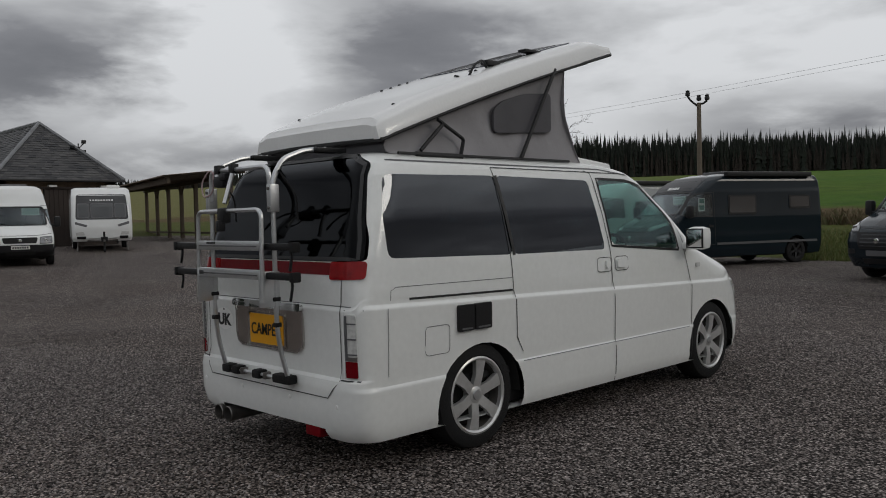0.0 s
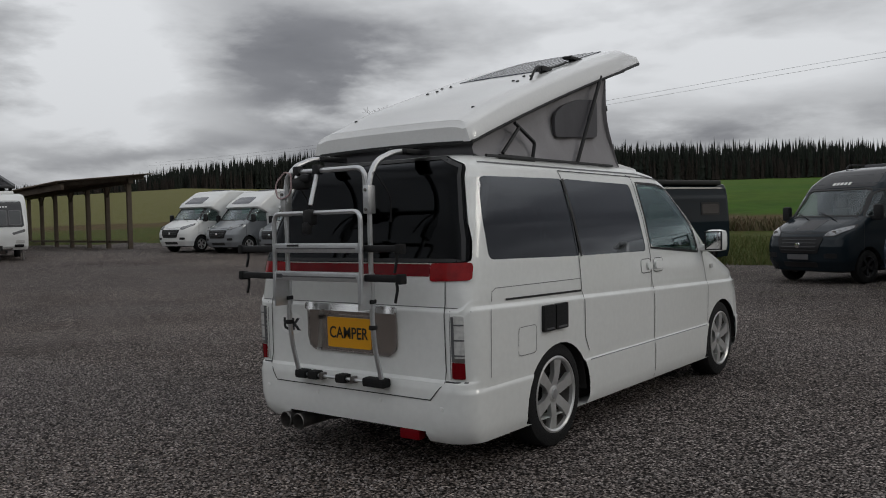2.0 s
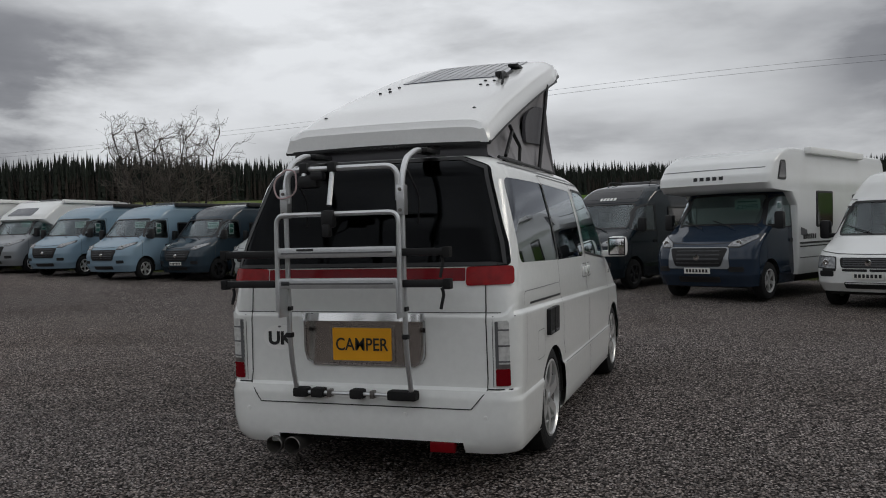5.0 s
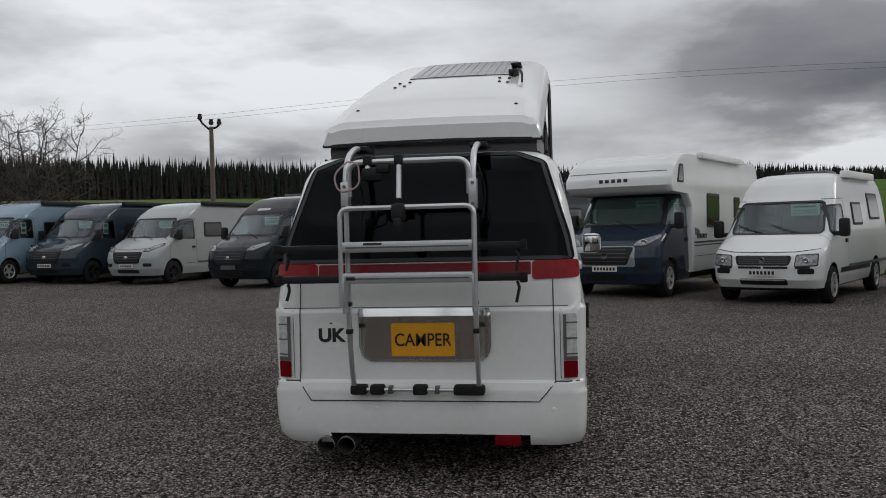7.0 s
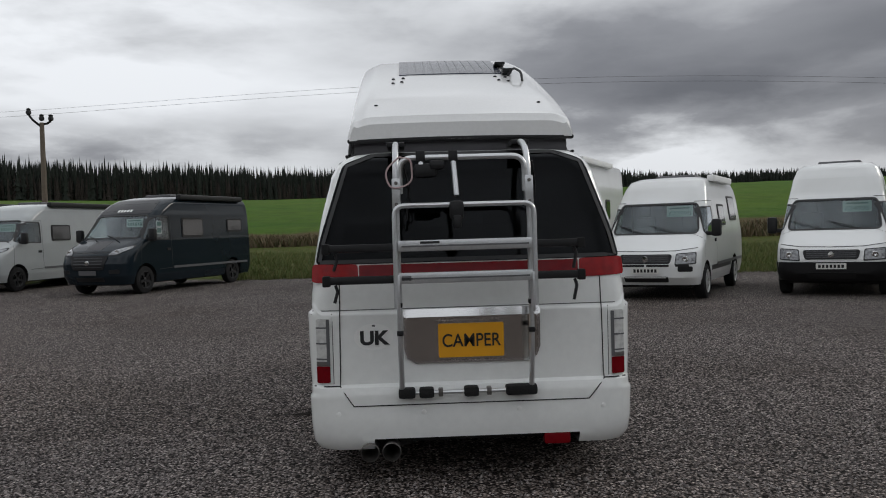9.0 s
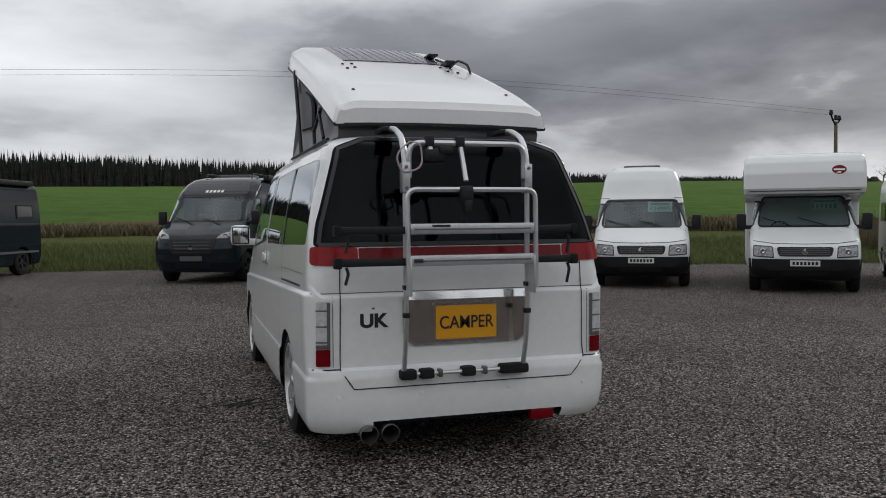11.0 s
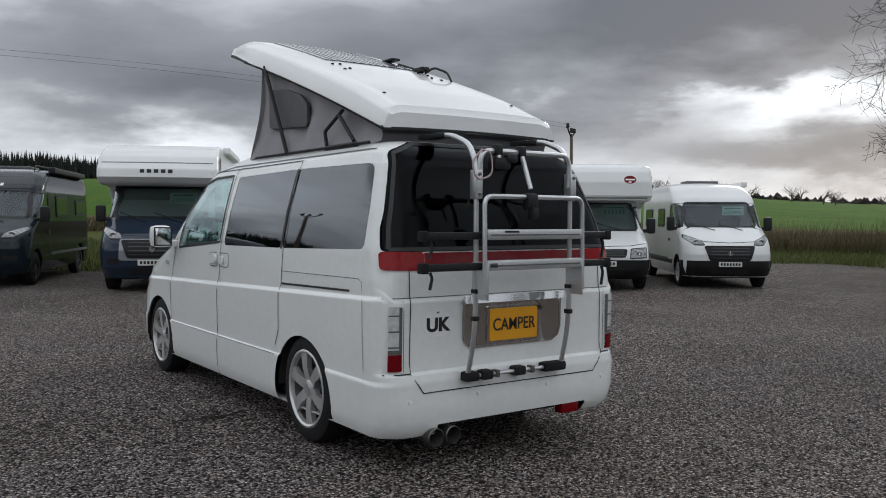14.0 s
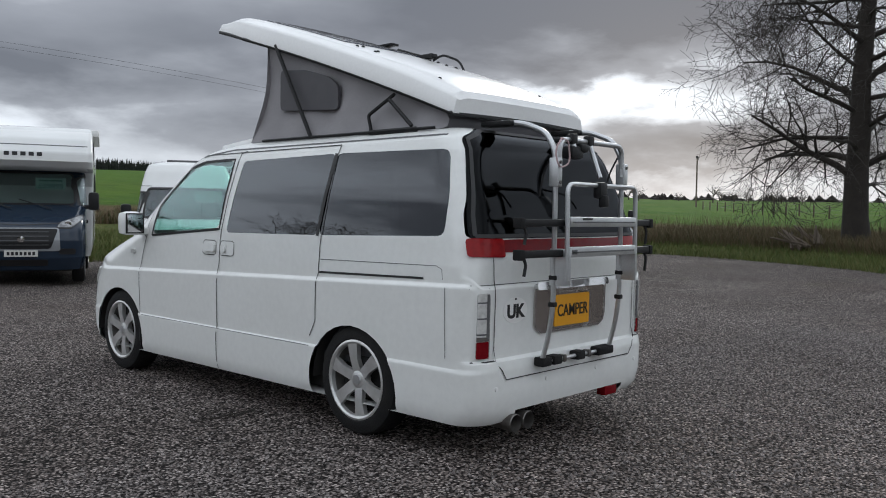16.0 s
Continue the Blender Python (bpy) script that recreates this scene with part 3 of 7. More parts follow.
DUCATO = [(0.28, 0.97, -5.00, 0.80, 0.10, 0.35, 0.10), (0.50, 1.02, -5.03, 0.93, 0.10, 0.40, 0.12), (0.80, 1.025, -5.04, 0.96, 0.10, 0.42, 0.12), (1.00, 1.02, -5.04, 0.90, 0.10, 0.42, 0.12),
          (1.12, 1.02, -5.04, 0.78, 0.10, 0.42, 0.12), (1.24, 1.02, -5.03, 0.55, 0.10, 0.40, 0.12), (1.36, 1.02, -5.03, 0.27, 0.10, 0.30, 0.14), (1.43, 1.015, -5.03, 0.14, 0.10, 0.26, 0.16),
          (2.02, 0.995, -5.00, -0.40, 0.10, 0.24, 0.16), (2.15, 0.985, -4.99, -0.52, 0.10, 0.26, 0.16), (2.34, 0.965, -4.97, -0.82, 0.12, 0.34, 0.16), (2.46, 0.92, -4.95, -1.10, 0.14, 0.40, 0.14),
          (2.53, 0.80, -4.90, -1.45, 0.20, 0.45, 0.10), (2.56, 0.52, -4.75, -1.80, 0.25, 0.40, 0.06)]
OLDVAN = [(0.30, 0.93, -4.30, 0.72, 0.10, 0.25, 0.08), (0.45, 0.97, -4.34, 0.86, 0.10, 0.30, 0.10), (0.70, 0.99, -4.35, 0.88, 0.10, 0.32, 0.10), (0.88, 0.99, -4.35, 0.83, 0.10, 0.32, 0.10),
          (0.98, 0.99, -4.35, 0.72, 0.10, 0.30, 0.10), (1.18, 0.985, -4.35, 0.30, 0.10, 0.26, 0.10), (1.30, 0.975, -4.35, 0.10, 0.10, 0.22, 0.12), (1.85, 0.90, -4.33, -0.32, 0.10, 0.20, 0.12),
          (1.98, 0.88, -4.32, -0.44, 0.10, 0.22, 0.12), (2.25, 0.83, -4.30, -0.62, 0.14, 0.30, 0.12), (2.42, 0.77, -4.28, -0.80, 0.16, 0.34, 0.10), (2.50, 0.66, -4.22, -1.05, 0.2, 0.36, 0.08), (2.53, 0.42, -4.10, -1.40, 0.2, 0.3, 0.05)]
NCUT = 26


def stretch(rows, height=1.0, rear=0.0):
    """A roof raised above the windscreen and a longer or shorter tail."""
    return [(z if z < 1.95 else 1.95 + (z - 1.95) * height, w, yr + rear, yf, a, b, c) for z, w, yr, yf, a, b, c in rows]


def bars(bm, face, loft, u0, u1, v0, v1, n, off):
    step = (u1 - u0) / n
    for i in range(n):
        loft.panel(face, rect(u0 + step * (i + 0.18), v0, u0 + step * (i + 0.82), v1), off, 0.004, 0.2, bm)
    return bm


def camper(name, label, where, heading, paint, cab="ducato", house=None, housepaint=None, bumper=None, grille=None, wheels_dark=False, windows=(), card=True, awning="", plate="white", height=1.0, rear=0.0,
           stripe=None, hood_stripe=None, brow=None, badge=True, silver_grille=False, group="campers parked round the yard", category="campervan", zoff=0.0, scale=1.0, doorcard=False, rail=False, logo="", price=""):
    x, y = where
    m = pose(x, y, land(x, y) + zoff, 0, 0, heading - 90) @ Matrix.Scale(scale, 4)
    v = thing(name, label, category, m, group)
    old = cab == "old"
    rows = stretch(OLDVAN if old else DUCATO, height, rear)
    wb = (-3.2 if old else -4.035) + rear * 0.7
    if house:
        rows = [(z, w, -1.25, max(yf, -1.0), 0.05, f, bo) for z, w, yr, yf, r_, f, bo in rows if z < 2.2]
        wb = -3.7
    body = Loft(rows)
    top = rows[-1][0]
    zs = sorted(set(np.round(np.concatenate([np.linspace(0.30, 1.35, 16), np.linspace(1.35, top, 16), [r[0] for r in rows]]), 3)))
    bm = body.shell(zs, ns=30)
    r = 0.335 if old else 0.355
    for f in "LR":
        carve(bm, f, [ring2(0, r, r + 0.075, NCUT)] + ([] if house else [ring2(wb, r, r + 0.075, NCUT)]))
    ws = rp([(-0.84, 1.44), (0.84, 1.44), (0.78, 2.03), (-0.78, 2.03)] if not old else [(-0.84, 1.27), (0.84, 1.27), (0.76, 1.86), (-0.76, 1.86)], 0.09)
    door = rp([(0.02, 1.41), (-0.38, 1.90), (-0.52, 1.98), (-0.98, 1.98), (-1.02, 1.37)] if not old else [(-0.02, 1.24), (-0.34, 1.78), (-0.92, 1.80), (-0.98, 1.22)], 0.06)
    carve(bm, "F", [ws])
    for f in "LR":
        carve(bm, f, [door])
    part("body", bm, paint, v)
    part("windscreen", body.panel("F", ws, -0.004, 0.005), PANE, v)
    part("screen_seal", body.seam("F", [tuple(p) for p in ws] + [tuple(ws[0])], 0.035, 0.005), INK, v, smooth=0)
    for f in "LR":
        part("window_seal", body.seam(f, [tuple(p) for p in door] + [tuple(door[0])], 0.025, 0.004), INK, v, smooth=0)
    for f in "LR":
        part("door_window", body.panel(f, door, -0.004, 0.005), PANE, v)
        bmw = body.seam(f, [(0.18, 0.55 if old else 0.62), (0.14, 1.26 if old else 1.36), (-0.40, 1.90 if old else 2.0), (-1.06, 1.92 if old else 2.03), (-1.10, 0.62), (-0.55, 0.60)], 0.012, 0.003)
        part("door_gap", bmw, INK, v, smooth=0)
        part("door_handle", body.panel(f, rp(rect(-1.02, 1.08, -0.88, 1.15), 0.02), 0.02, 0.03), TRIM, v)
    bmw = body.seam("F", [(-0.92, 1.22 if not old else 1.0), (-0.55, 1.10 if not old else 0.95), (0, 1.07 if not old else 0.94), (0.55, 1.10 if not old else 0.95), (0.92, 1.22 if not old else 1.0)], 0.012, 0.003)
    part("bonnet_gap", bmw, INK, v, smooth=0)
    # face
    gz0, gz1 = (0.71, 0.88) if old else (0.66, 1.00)
    if silver_grille:
        part("grille_surround", body.panel("F", rp([(-0.62, 0.62), (0.62, 0.62), (0.60, 1.02), (-0.60, 1.02)], 0.05), 0.012, 0.02), SILVERPAINT, v)
    g = part("grille", body.panel("F", rp([(-0.46, gz0), (0.46, gz0), (0.50 if old else 0.58, gz1), (-0.50 if old else -0.58, gz1)], 0.05), 0.018, 0.022), grille or TRIM, v)
    for k in range(4):
        zz = gz0 + (gz1 - gz0) * (k + 0.8) / 4.6
        part("grille_bar", body.panel("F", rect(-0.43, zz, 0.43, zz + 0.018), 0.026, 0.01, 0.12), UNDER if grille else GRILLEBAR, g)
    if badge:
        b = bmesh.new()
        lathe(b, [(0, 0.001), (0.0, 0.062), (0.018, 0.055), (0.02, 0.001)], 20, "y")
        bo = part("badge", b, CHROME, g)
        bo.location = (0, body.front(0, (gz0 + gz1) / 2) + 0.02, (gz0 + gz1) / 2)
    for s in (-1, 1):
        hl = [(0.56, 0.70), (0.90, 0.72), (0.90, 0.90), (0.58, 0.88)] if old else [(0.56, 1.03), (0.78, 1.03), (0.97, 1.17), (0.95, 1.24), (0.62, 1.12)]
        mx_, mz_ = sum(a for a, c in hl) / len(hl), sum(c for a, c in hl) / len(hl)
        bez = part("headlight", body.panel("F", rp([(s * (mx_ + (a - mx_) * 1.10), mz_ + (c - mz_) * 1.22) for a, c in hl], 0.03), 0.006, 0.02, 0.04), INK, v)
        part("lens", body.panel("F", rp([(s * a, c) for a, c in hl], 0.03), 0.011, 0.008, 0.04), HEADLENS, bez)
        cx, cz = s * 0.74, 0.80 if old else 1.10
        b = bmesh.new()
        lathe(b, [(0, 0.001), (0, 0.052), (0.012, 0.058), (0.016, 0.04), (0.004, 0.001)], 16, "y")
        lo = part("reflector", b, CHROME, bez)
        lo.location = (cx, body.front(cx, cz) + 0.012, cz)
        part("fog_recess", body.panel("F", rp(rect(s * 0.60, 0.56, s * 0.86, 0.66), 0.03), 0.006, 0.01), TRIM, v)
    if old and not bumper:
        for u0, u1 in ((-0.44, -0.02), (0.02, 0.44), (-0.80, -0.56), (0.56, 0.80)):
            part("bumper_slot", body.panel("F", rp(rect(u0, 0.655, u1, 0.695), 0.012), 0.007, 0.01), INK, v)
    if bumper:
        bb = bmesh.new()
        for z0, z1 in ((0.31, 0.66),):
            body.panel("F", rect(-0.93, z0, 0.93, z1), 0.022, 0.03, 0.08, bb)
        part("bumper", bb, bumper, v)
        for f in "LR":
            part("bumper_end", body.panel(f, rect(0.42, 0.31, 0.62, 0.66), 0.022, 0.03, 0.06), bumper, v)
    part("lower_intake", body.panel("F", rp(rect(-0.42, 0.36, 0.42, 0.47), 0.03), 0.030 if bumper else 0.006, 0.01), INK, v)
    if plate:
        p = part("number_plate", body.panel("F", rp(rect(-0.26, 0.53, 0.26, 0.64), 0.01), 0.040, 0.012, 0.2), PLATEW if plate == "white" else GREYPLASTIC, v)
        if plate == "white":
            for k in range(7):
                u = -0.23 + 0.46 * (k + 0.18) / 7
                part("plate_mark", body.panel("F", rect(u, 0.555, u + 0.042, 0.615), 0.044, 0.004, 0.2), INK, p, smooth=0)
    b = bmesh.new()
    for s in (-0.45, 0.2):
        ps = [body.place("F", s + 0.02 * i + 0.035 * i, 1.345 - 0.08 + (0.0 if old else 0.08) + 0.017 * i, 0.02) for i in range(11)]
        tube(b, ps, 0.010, 5)
        part("wiper", b, INK, v)
        b = bmesh.new()
    mz = 1.20 if old else 1.34
    for s in (-1, 1):
        b = boxbm(s * 1.06, -0.20, mz, s * 1.25, -0.06, mz + 0.34, 0.055)
        mir = part("mirror", b, TRIM, v)
        part("mirror_glass", boxbm(s * 1.08, -0.206, mz + 0.04, s * 1.23, -0.199, mz + 0.30, 0.003), CHROME, mir)
        part("mirror_arm", boxbm(s * 0.94, -0.16, mz + 0.02, s * 1.08, -0.08, mz + 0.10, 0.02), TRIM, mir)
    wheel(v, 0.89, 0, r, 0.22, 5, side=1, dark=wheels_dark)
    wheel(v, -0.89, 0, r, 0.22, 5, side=-1, dark=wheels_dark)
    wheel(v, 0.89, wb, r, 0.22, 5, side=1, dark=wheels_dark)
    wheel(v, -0.89, wb, r, 0.22, 5, side=-1, dark=wheels_dark)
    part("underbody", boxbm(-0.80, wb - 0.9, 0.24, 0.80, 0.55, 0.42, 0.03), UNDER, v)
    for s in (-1, 1):
        for yy in (0, wb):
            b = bmesh.new()
            lathe(b, [(s * 0.76, 0.001), (s * 0.77, r + 0.07), (s * 0.985, r + 0.072)], 24)
            bmesh.ops.translate(b, vec=(0, yy, r), verts=b.verts[:])
            bmesh.ops.delete(b, geom=[q for q in b.verts if q.co.z < 0.32], context="VERTS")
            part("arch_liner", b, UNDER, v)
    # cab inside
    part("dashboard", boxbm(-0.86, -0.42, 0.85, 0.86, 0.10, 1.22, 0.06), INTERIOR, v)
    for s in (-1, 1):
        b = boxbm(s * 0.72, -1.30, 1.0, s * 0.28, -1.14, 1.62, 0.06)
        box(b, s * 0.62, -1.28, 1.62, s * 0.38, -1.18, 1.84, 0.05)
        box(b, s * 0.74, -1.25, 0.80, s * 0.26, -0.72, 1.0, 0.06)
        part("seat", b, SEATGREY, v)
    b = bmesh.new()
    tube(b, [(0.42 + 0.18 * math.cos(a), -0.48 - 0.06 * math.sin(a), 1.20 + 0.17 * math.sin(a)) for a in [2 * math.pi * k / 20 for k in range(20)]], 0.014, 6, closed=True)
    part("steering_wheel", b, INTERIOR, v)
    b = bmesh.new()
    part("bulkhead", boxbm(-0.84, -1.42, 0.5, 0.84, -1.36, min(top - 0.12, 1.96), 0), INTERIOR, v)
    if card:
        cz = 1.60 if old else 1.72
        c = part("price_card", boxbm(-0.66, -0.405, cz, -0.14, -0.398, cz + 0.22), CARD, v, "pale green printed price card")
        if price:
            o = lettering("price", price, c, (-0.40, -0.396, cz + 0.03), 0.085, 0.44, CARDINK)
            o.matrix_local = pose(-0.40, -0.396, cz + 0.03, 90, 0, 180) @ Matrix.Diagonal((0.44 / max(o.dimensions.x, 0.01), 1, 1, 1))
        else:
            b = bmesh.new()
            for k in range(6):
                box(b, -0.62 + k * 0.08, -0.397, cz + 0.03, -0.575 + k * 0.08, -0.394, cz + 0.12)
            part("card_marks", b, CARDINK, c, smooth=0)
        part("card_heading", boxbm(-0.60, -0.397, cz + 0.155, -0.20, -0.394, cz + 0.185), CARDINK, c, smooth=0)
    if doorcard:
        c = part("door_card", boxbm(-0.885, -0.86, 1.52, -0.88, -0.64, 1.88), STICKER, v, "white printed sheet in the door window")
        c.location = (0, 0, 0)
        b = boxbm(-0.889, -0.83, 1.74, -0.886, -0.67, 1.85)
        box(b, -0.889, -0.83, 1.56, -0.886, -0.67, 1.68)
        part("card_marks", b, CARDINK, c, smooth=0)
        c.rotation_euler = (0, 0, 0)
    if hood_stripe:
        part("bonnet_stripe", body.panel("F", [(-0.24, 1.10), (0.24, 1.10), (0.26, 1.37), (-0.26, 1.37)], 0.003, 0.004), hood_stripe, v)
    if brow:
        part("roof_brow", body.panel("F", rp([(-0.84, 2.07), (0.84, 2.07), (0.72, 2.44), (-0.72, 2.44)], 0.12), 0.004, 0.006), brow, v)
    if logo:
        part("brow_marks", bars(bmesh.new(), "F", body, -0.24, 0.24, 2.12, 2.18, 5, 0.012), STICKER, v, smooth=0)
    shell_ = body
    if house:
        hrows = {"overcab": [(0.42, 1.08, -6.2, -1.10, 0.05, 0.05, 0), (0.60, 1.12, -6.3, -1.08, 0.06, 0.05, 0), (1.80, 1.14, -6.35, -1.00, 0.06, 0.06, 0), (2.06, 1.14, -6.35, -0.70, 0.06, 0.10, 0), (2.10, 1.14, -6.35, 0.30, 0.06, 0.16, 0.10),
                             (2.22, 1.15, -6.35, 0.46, 0.06, 0.18, 0.10), (2.38, 1.15, -6.35, 0.44, 0.06, 0.18, 0.10), (2.64, 1.14, -6.34, 0.22, 0.07, 0.18, 0.10), (2.80, 1.13, -6.33, -0.12, 0.08, 0.18, 0.06), (2.90, 1.11, -6.30, -0.55, 0.10, 0.15, 0), (2.94, 1.06, -6.25, -0.95, 0.1, 0.1, 0)],
                 "box": [(0.42, 1.06, -4.9, -1.10, 0.05, 0.05, 0), (0.60, 1.10, -5.0, -1.08, 0.06, 0.05, 0), (1.76, 1.10, -5.0, -1.00, 0.06, 0.06, 0), (1.88, 1.10, -5.0, -0.60, 0.06, 0.10, 0), (1.92, 1.10, -5.0, 0.22, 0.06, 0.12, 0.05),
                         (2.02, 1.11, -5.0, 0.34, 0.06, 0.14, 0.05), (2.30, 1.11, -5.0, 0.33, 0.07, 0.14, 0.05), (2.52, 1.105, -5.0, 0.24, 0.07, 0.14, 0.05), (2.64, 1.09, -4.98, 0.10, 0.08, 0.14, 0.04), (2.70, 1.05, -4.95, -0.10, 0.1, 0.14, 0.02), (2.73, 0.98, -4.9, -0.4, 0.1, 0.1, 0)],
                 "low": [(0.42, 1.08, -5.5, -1.10, 0.05, 0.05, 0), (0.60, 1.12, -5.6, -1.08, 0.06, 0.05, 0), (1.75, 1.14, -5.65, -1.00, 0.06, 0.06, 0), (1.92, 1.12, -5.65, -0.40, 0.06, 0.20, 0.20), (2.02, 1.12, -5.65, -0.26, 0.06, 0.30, 0.20),
                         (2.20, 1.12, -5.65, -0.42, 0.06, 0.32, 0.20), (2.55, 1.12, -5.64, -1.05, 0.08, 0.25, 0.15), (2.70, 1.11, -5.62, -1.35, 0.10, 0.2, 0.10), (2.76, 1.05, -5.55, -1.7, 0.1, 0.1, 0)]}[house]
        shell_ = Loft(hrows)
        hz = sorted(set(np.round(np.concatenate([np.linspace(0.42, 1.8, 6), np.linspace(1.8, hrows[-1][0], 18), [q[0] for q in hrows]]), 3)))
        part("living_box", shell_.shell(hz, ns=24), housepaint, v, "white fibreglass living compartment")
        for f in "LR":
            part("skirt_line", shell_.panel(f, rect(hrows[0][2] + 0.1, 0.74, -1.15, 0.755), 0.003, 0.004, 0.5), GREYPLASTIC, v)
        top = hrows[-1][0]
        if house == "low":
            part("skyview", shell_.panel("F", rp([(-0.62, 2.16), (0.62, 2.16), (0.55, 2.46), (-0.55, 2.46)], 0.08), 0.008, 0.012), SOLAR, v, "dark panoramic roof window over the cab")
        if logo and house == "overcab":
            part("front_marks", bars(bmesh.new(), "F", shell_, -0.33, 0.33, 2.30, 2.37, 5, 0.006), INK, v, smooth=0)
            b = shell_.panel("F", rect(-1.05, 2.50, 1.05, 2.515), 0.004, 0.005)
            part("front_line", b, GREYPLASTIC, v)
            for f in "LR":
                fw = part("luton_window", shell_.panel(f, rp([(-0.05, 2.28), (-0.45, 2.28), (-0.45, 2.66), (-0.22, 2.66)], 0.06), 0.012, 0.02), TRIM, v)
                part("pane", shell_.panel(f, rp([(-0.09, 2.32), (-0.41, 2.32), (-0.41, 2.62), (-0.24, 2.62)], 0.05), 0.018, 0.006), GLOSSBLACK, fw)
        if logo == "oval":
            b = bmesh.new()
            shell_.panel("F", [(-0.62 + 0.13 * math.cos(2 * math.pi * k / 18), 2.36 + 0.085 * math.sin(2 * math.pi * k / 18)) for k in range(18)], 0.006, 0.006, 0.2, b)
            lo = part("oval_mark", b, LENSRED, v, "red oval emblem")
            part("oval_bar", shell_.panel("F", rect(-0.72, 2.345, -0.52, 2.375), 0.010, 0.004, 0.2), STICKER, lo)
            part("front_skirt", shell_.panel("F", rect(-1.0, 1.96, 1.0, 1.98), 0.004, 0.004), GREYPLASTIC, v)
    for f, u0, v0, u1, v1 in windows:
        fr = part("window_frame", shell_.panel(f, rp(rect(u0, v0, u1, v1), 0.06), 0.016, 0.02), TRIM, v)
        part("pane", shell_.panel(f, rp(rect(u0 + 0.045, v0 + 0.045, u1 - 0.045, v1 - 0.045), 0.05), 0.022, 0.006), GLOSSBLACK, fr)
    if stripe:
        for f in "LR":
            for (u0, v0, u1, v1) in ((wb + 0.5, 0.52, -0.55, 0.62),) if not house else ((-5.0, 1.02, -1.15, 1.06), (-3.2, 0.96, -1.15, 0.985)):
                part("side_stripe", shell_.panel(f, rect(u0, v0, u1, v1), 0.004, 0.005, 0.3), stripe, v)
    if house and logo == "bars":
        part("side_marks", bars(bmesh.new(), "L", shell_, -2.0, -1.3, 1.12, 1.22, 7, 0.006), INK, v, smooth=0)
        part("side_flash", shell_.panel("L", [(-2.4, 1.12), (-1.5, 1.3), (-1.3, 1.9), (-1.15, 1.9), (-1.2, 1.2)], 0.004, 0.004), GREYPLASTIC, v)
    else:
        for f in "LR":
            part("waist_moulding", shell_.panel(f, rect((-4.8 if not old else -4.1) + rear, 0.60, -1.15, 0.66), 0.014, 0.018, 0.4), GREYPLASTIC if not house else TRIM, v) if not house else None
    b = boxbm(-0.42, -2.6, top - 0.01, 0.42, -1.9, top + 0.07, 0.03)
    part("rooflight", b, GREYPLASTIC, v)
    if awning:
        s = -1 if "L" in awning else 1
        wx = shell_.at(top - 0.12)[0]
        y0 = -4.6 + (0 if not old else 0.9)
        part("awning", boxbm(s * (wx - 0.04), y0, top - 0.11, s * (wx + 0.12), -1.5, top + 0.03, 0.035), TRIM if "k" in awning else STICKER, v, "cased roll-out awning along the roof edge")
    if rail:
        for s in (-1, 1):
            b = bmesh.new()
            tube(b, bend([(s * 0.6, -4.3, top - 0.02), (s * 0.6, -4.2, top + 0.07), (s * 0.6, -1.6, top + 0.07), (s * 0.6, -1.5, top - 0.02)], 0.05), 0.02, 6)
            part("roof_rail", b, TRIM, v)
    return v


GRILLEBAR = mat("grille_bar", (0.045, 0.046, 0.05), 0.3, vary=0.2)
HEADLENS = mat("headlight_lens", (0.30, 0.31, 0.32), 0.08, vary=0.8, scale=18, dark=(0.05, 0.05, 0.055), coat=0.8)
SILVERPAINT = mat("silver_paint", (0.27, 0.285, 0.30), 0.14, metal=0.2, vary=0.15, scale=2)
WHITEVAN = mat("white_van_paint", (0.76, 0.77, 0.76), 0.14, vary=0.15, scale=1.5, dark=(0.55, 0.54, 0.50))
DARKTEAL = mat("dark_grey_paint", (0.012, 0.019, 0.025), 0.10, spec=0.28, vary=0.2, scale=1.5)
DARKBLUE = mat("dark_blue_paint", (0.018, 0.030, 0.050), 0.10, spec=0.4, vary=0.2, scale=1.5)
MIDGREY = mat("slate_grey_paint", (0.026, 0.042, 0.056), 0.10, spec=0.4, vary=0.2, scale=1.5)
PALEGREY = mat("pale_grey_paint", (0.40, 0.42, 0.42), 0.14, vary=0.15, scale=1.5)
ICEBLUE = mat("ice_blue_paint", (0.20, 0.29, 0.36), 0.12, vary=0.15, scale=1.5)
GREYPLASTIC = mat("grey_plastic", (0.11, 0.11, 0.115), 0.5, vary=0.3, scale=6)
GLOSSBLACK = mat("smoked_acrylic", (0.012, 0.012, 0.013), 0.06, coat=0.5)
CARD = mat("pale_green_card", (0.50, 0.70, 0.62), 0.6)
CARDINK = mat("green_print", (0.10, 0.24, 0.20), 0.6)
BLACKOUT = mat("matt_black_paint", (0.012, 0.012, 0.015), 0.42, coat=0.1)


def by_left_wheel(x, y, heading):
    """The middle of the front axle, from where the left front tyre stands."""
    a = radians(heading)
    return (x + math.sin(a) * 1.0, y - math.cos(a) * 1.0)


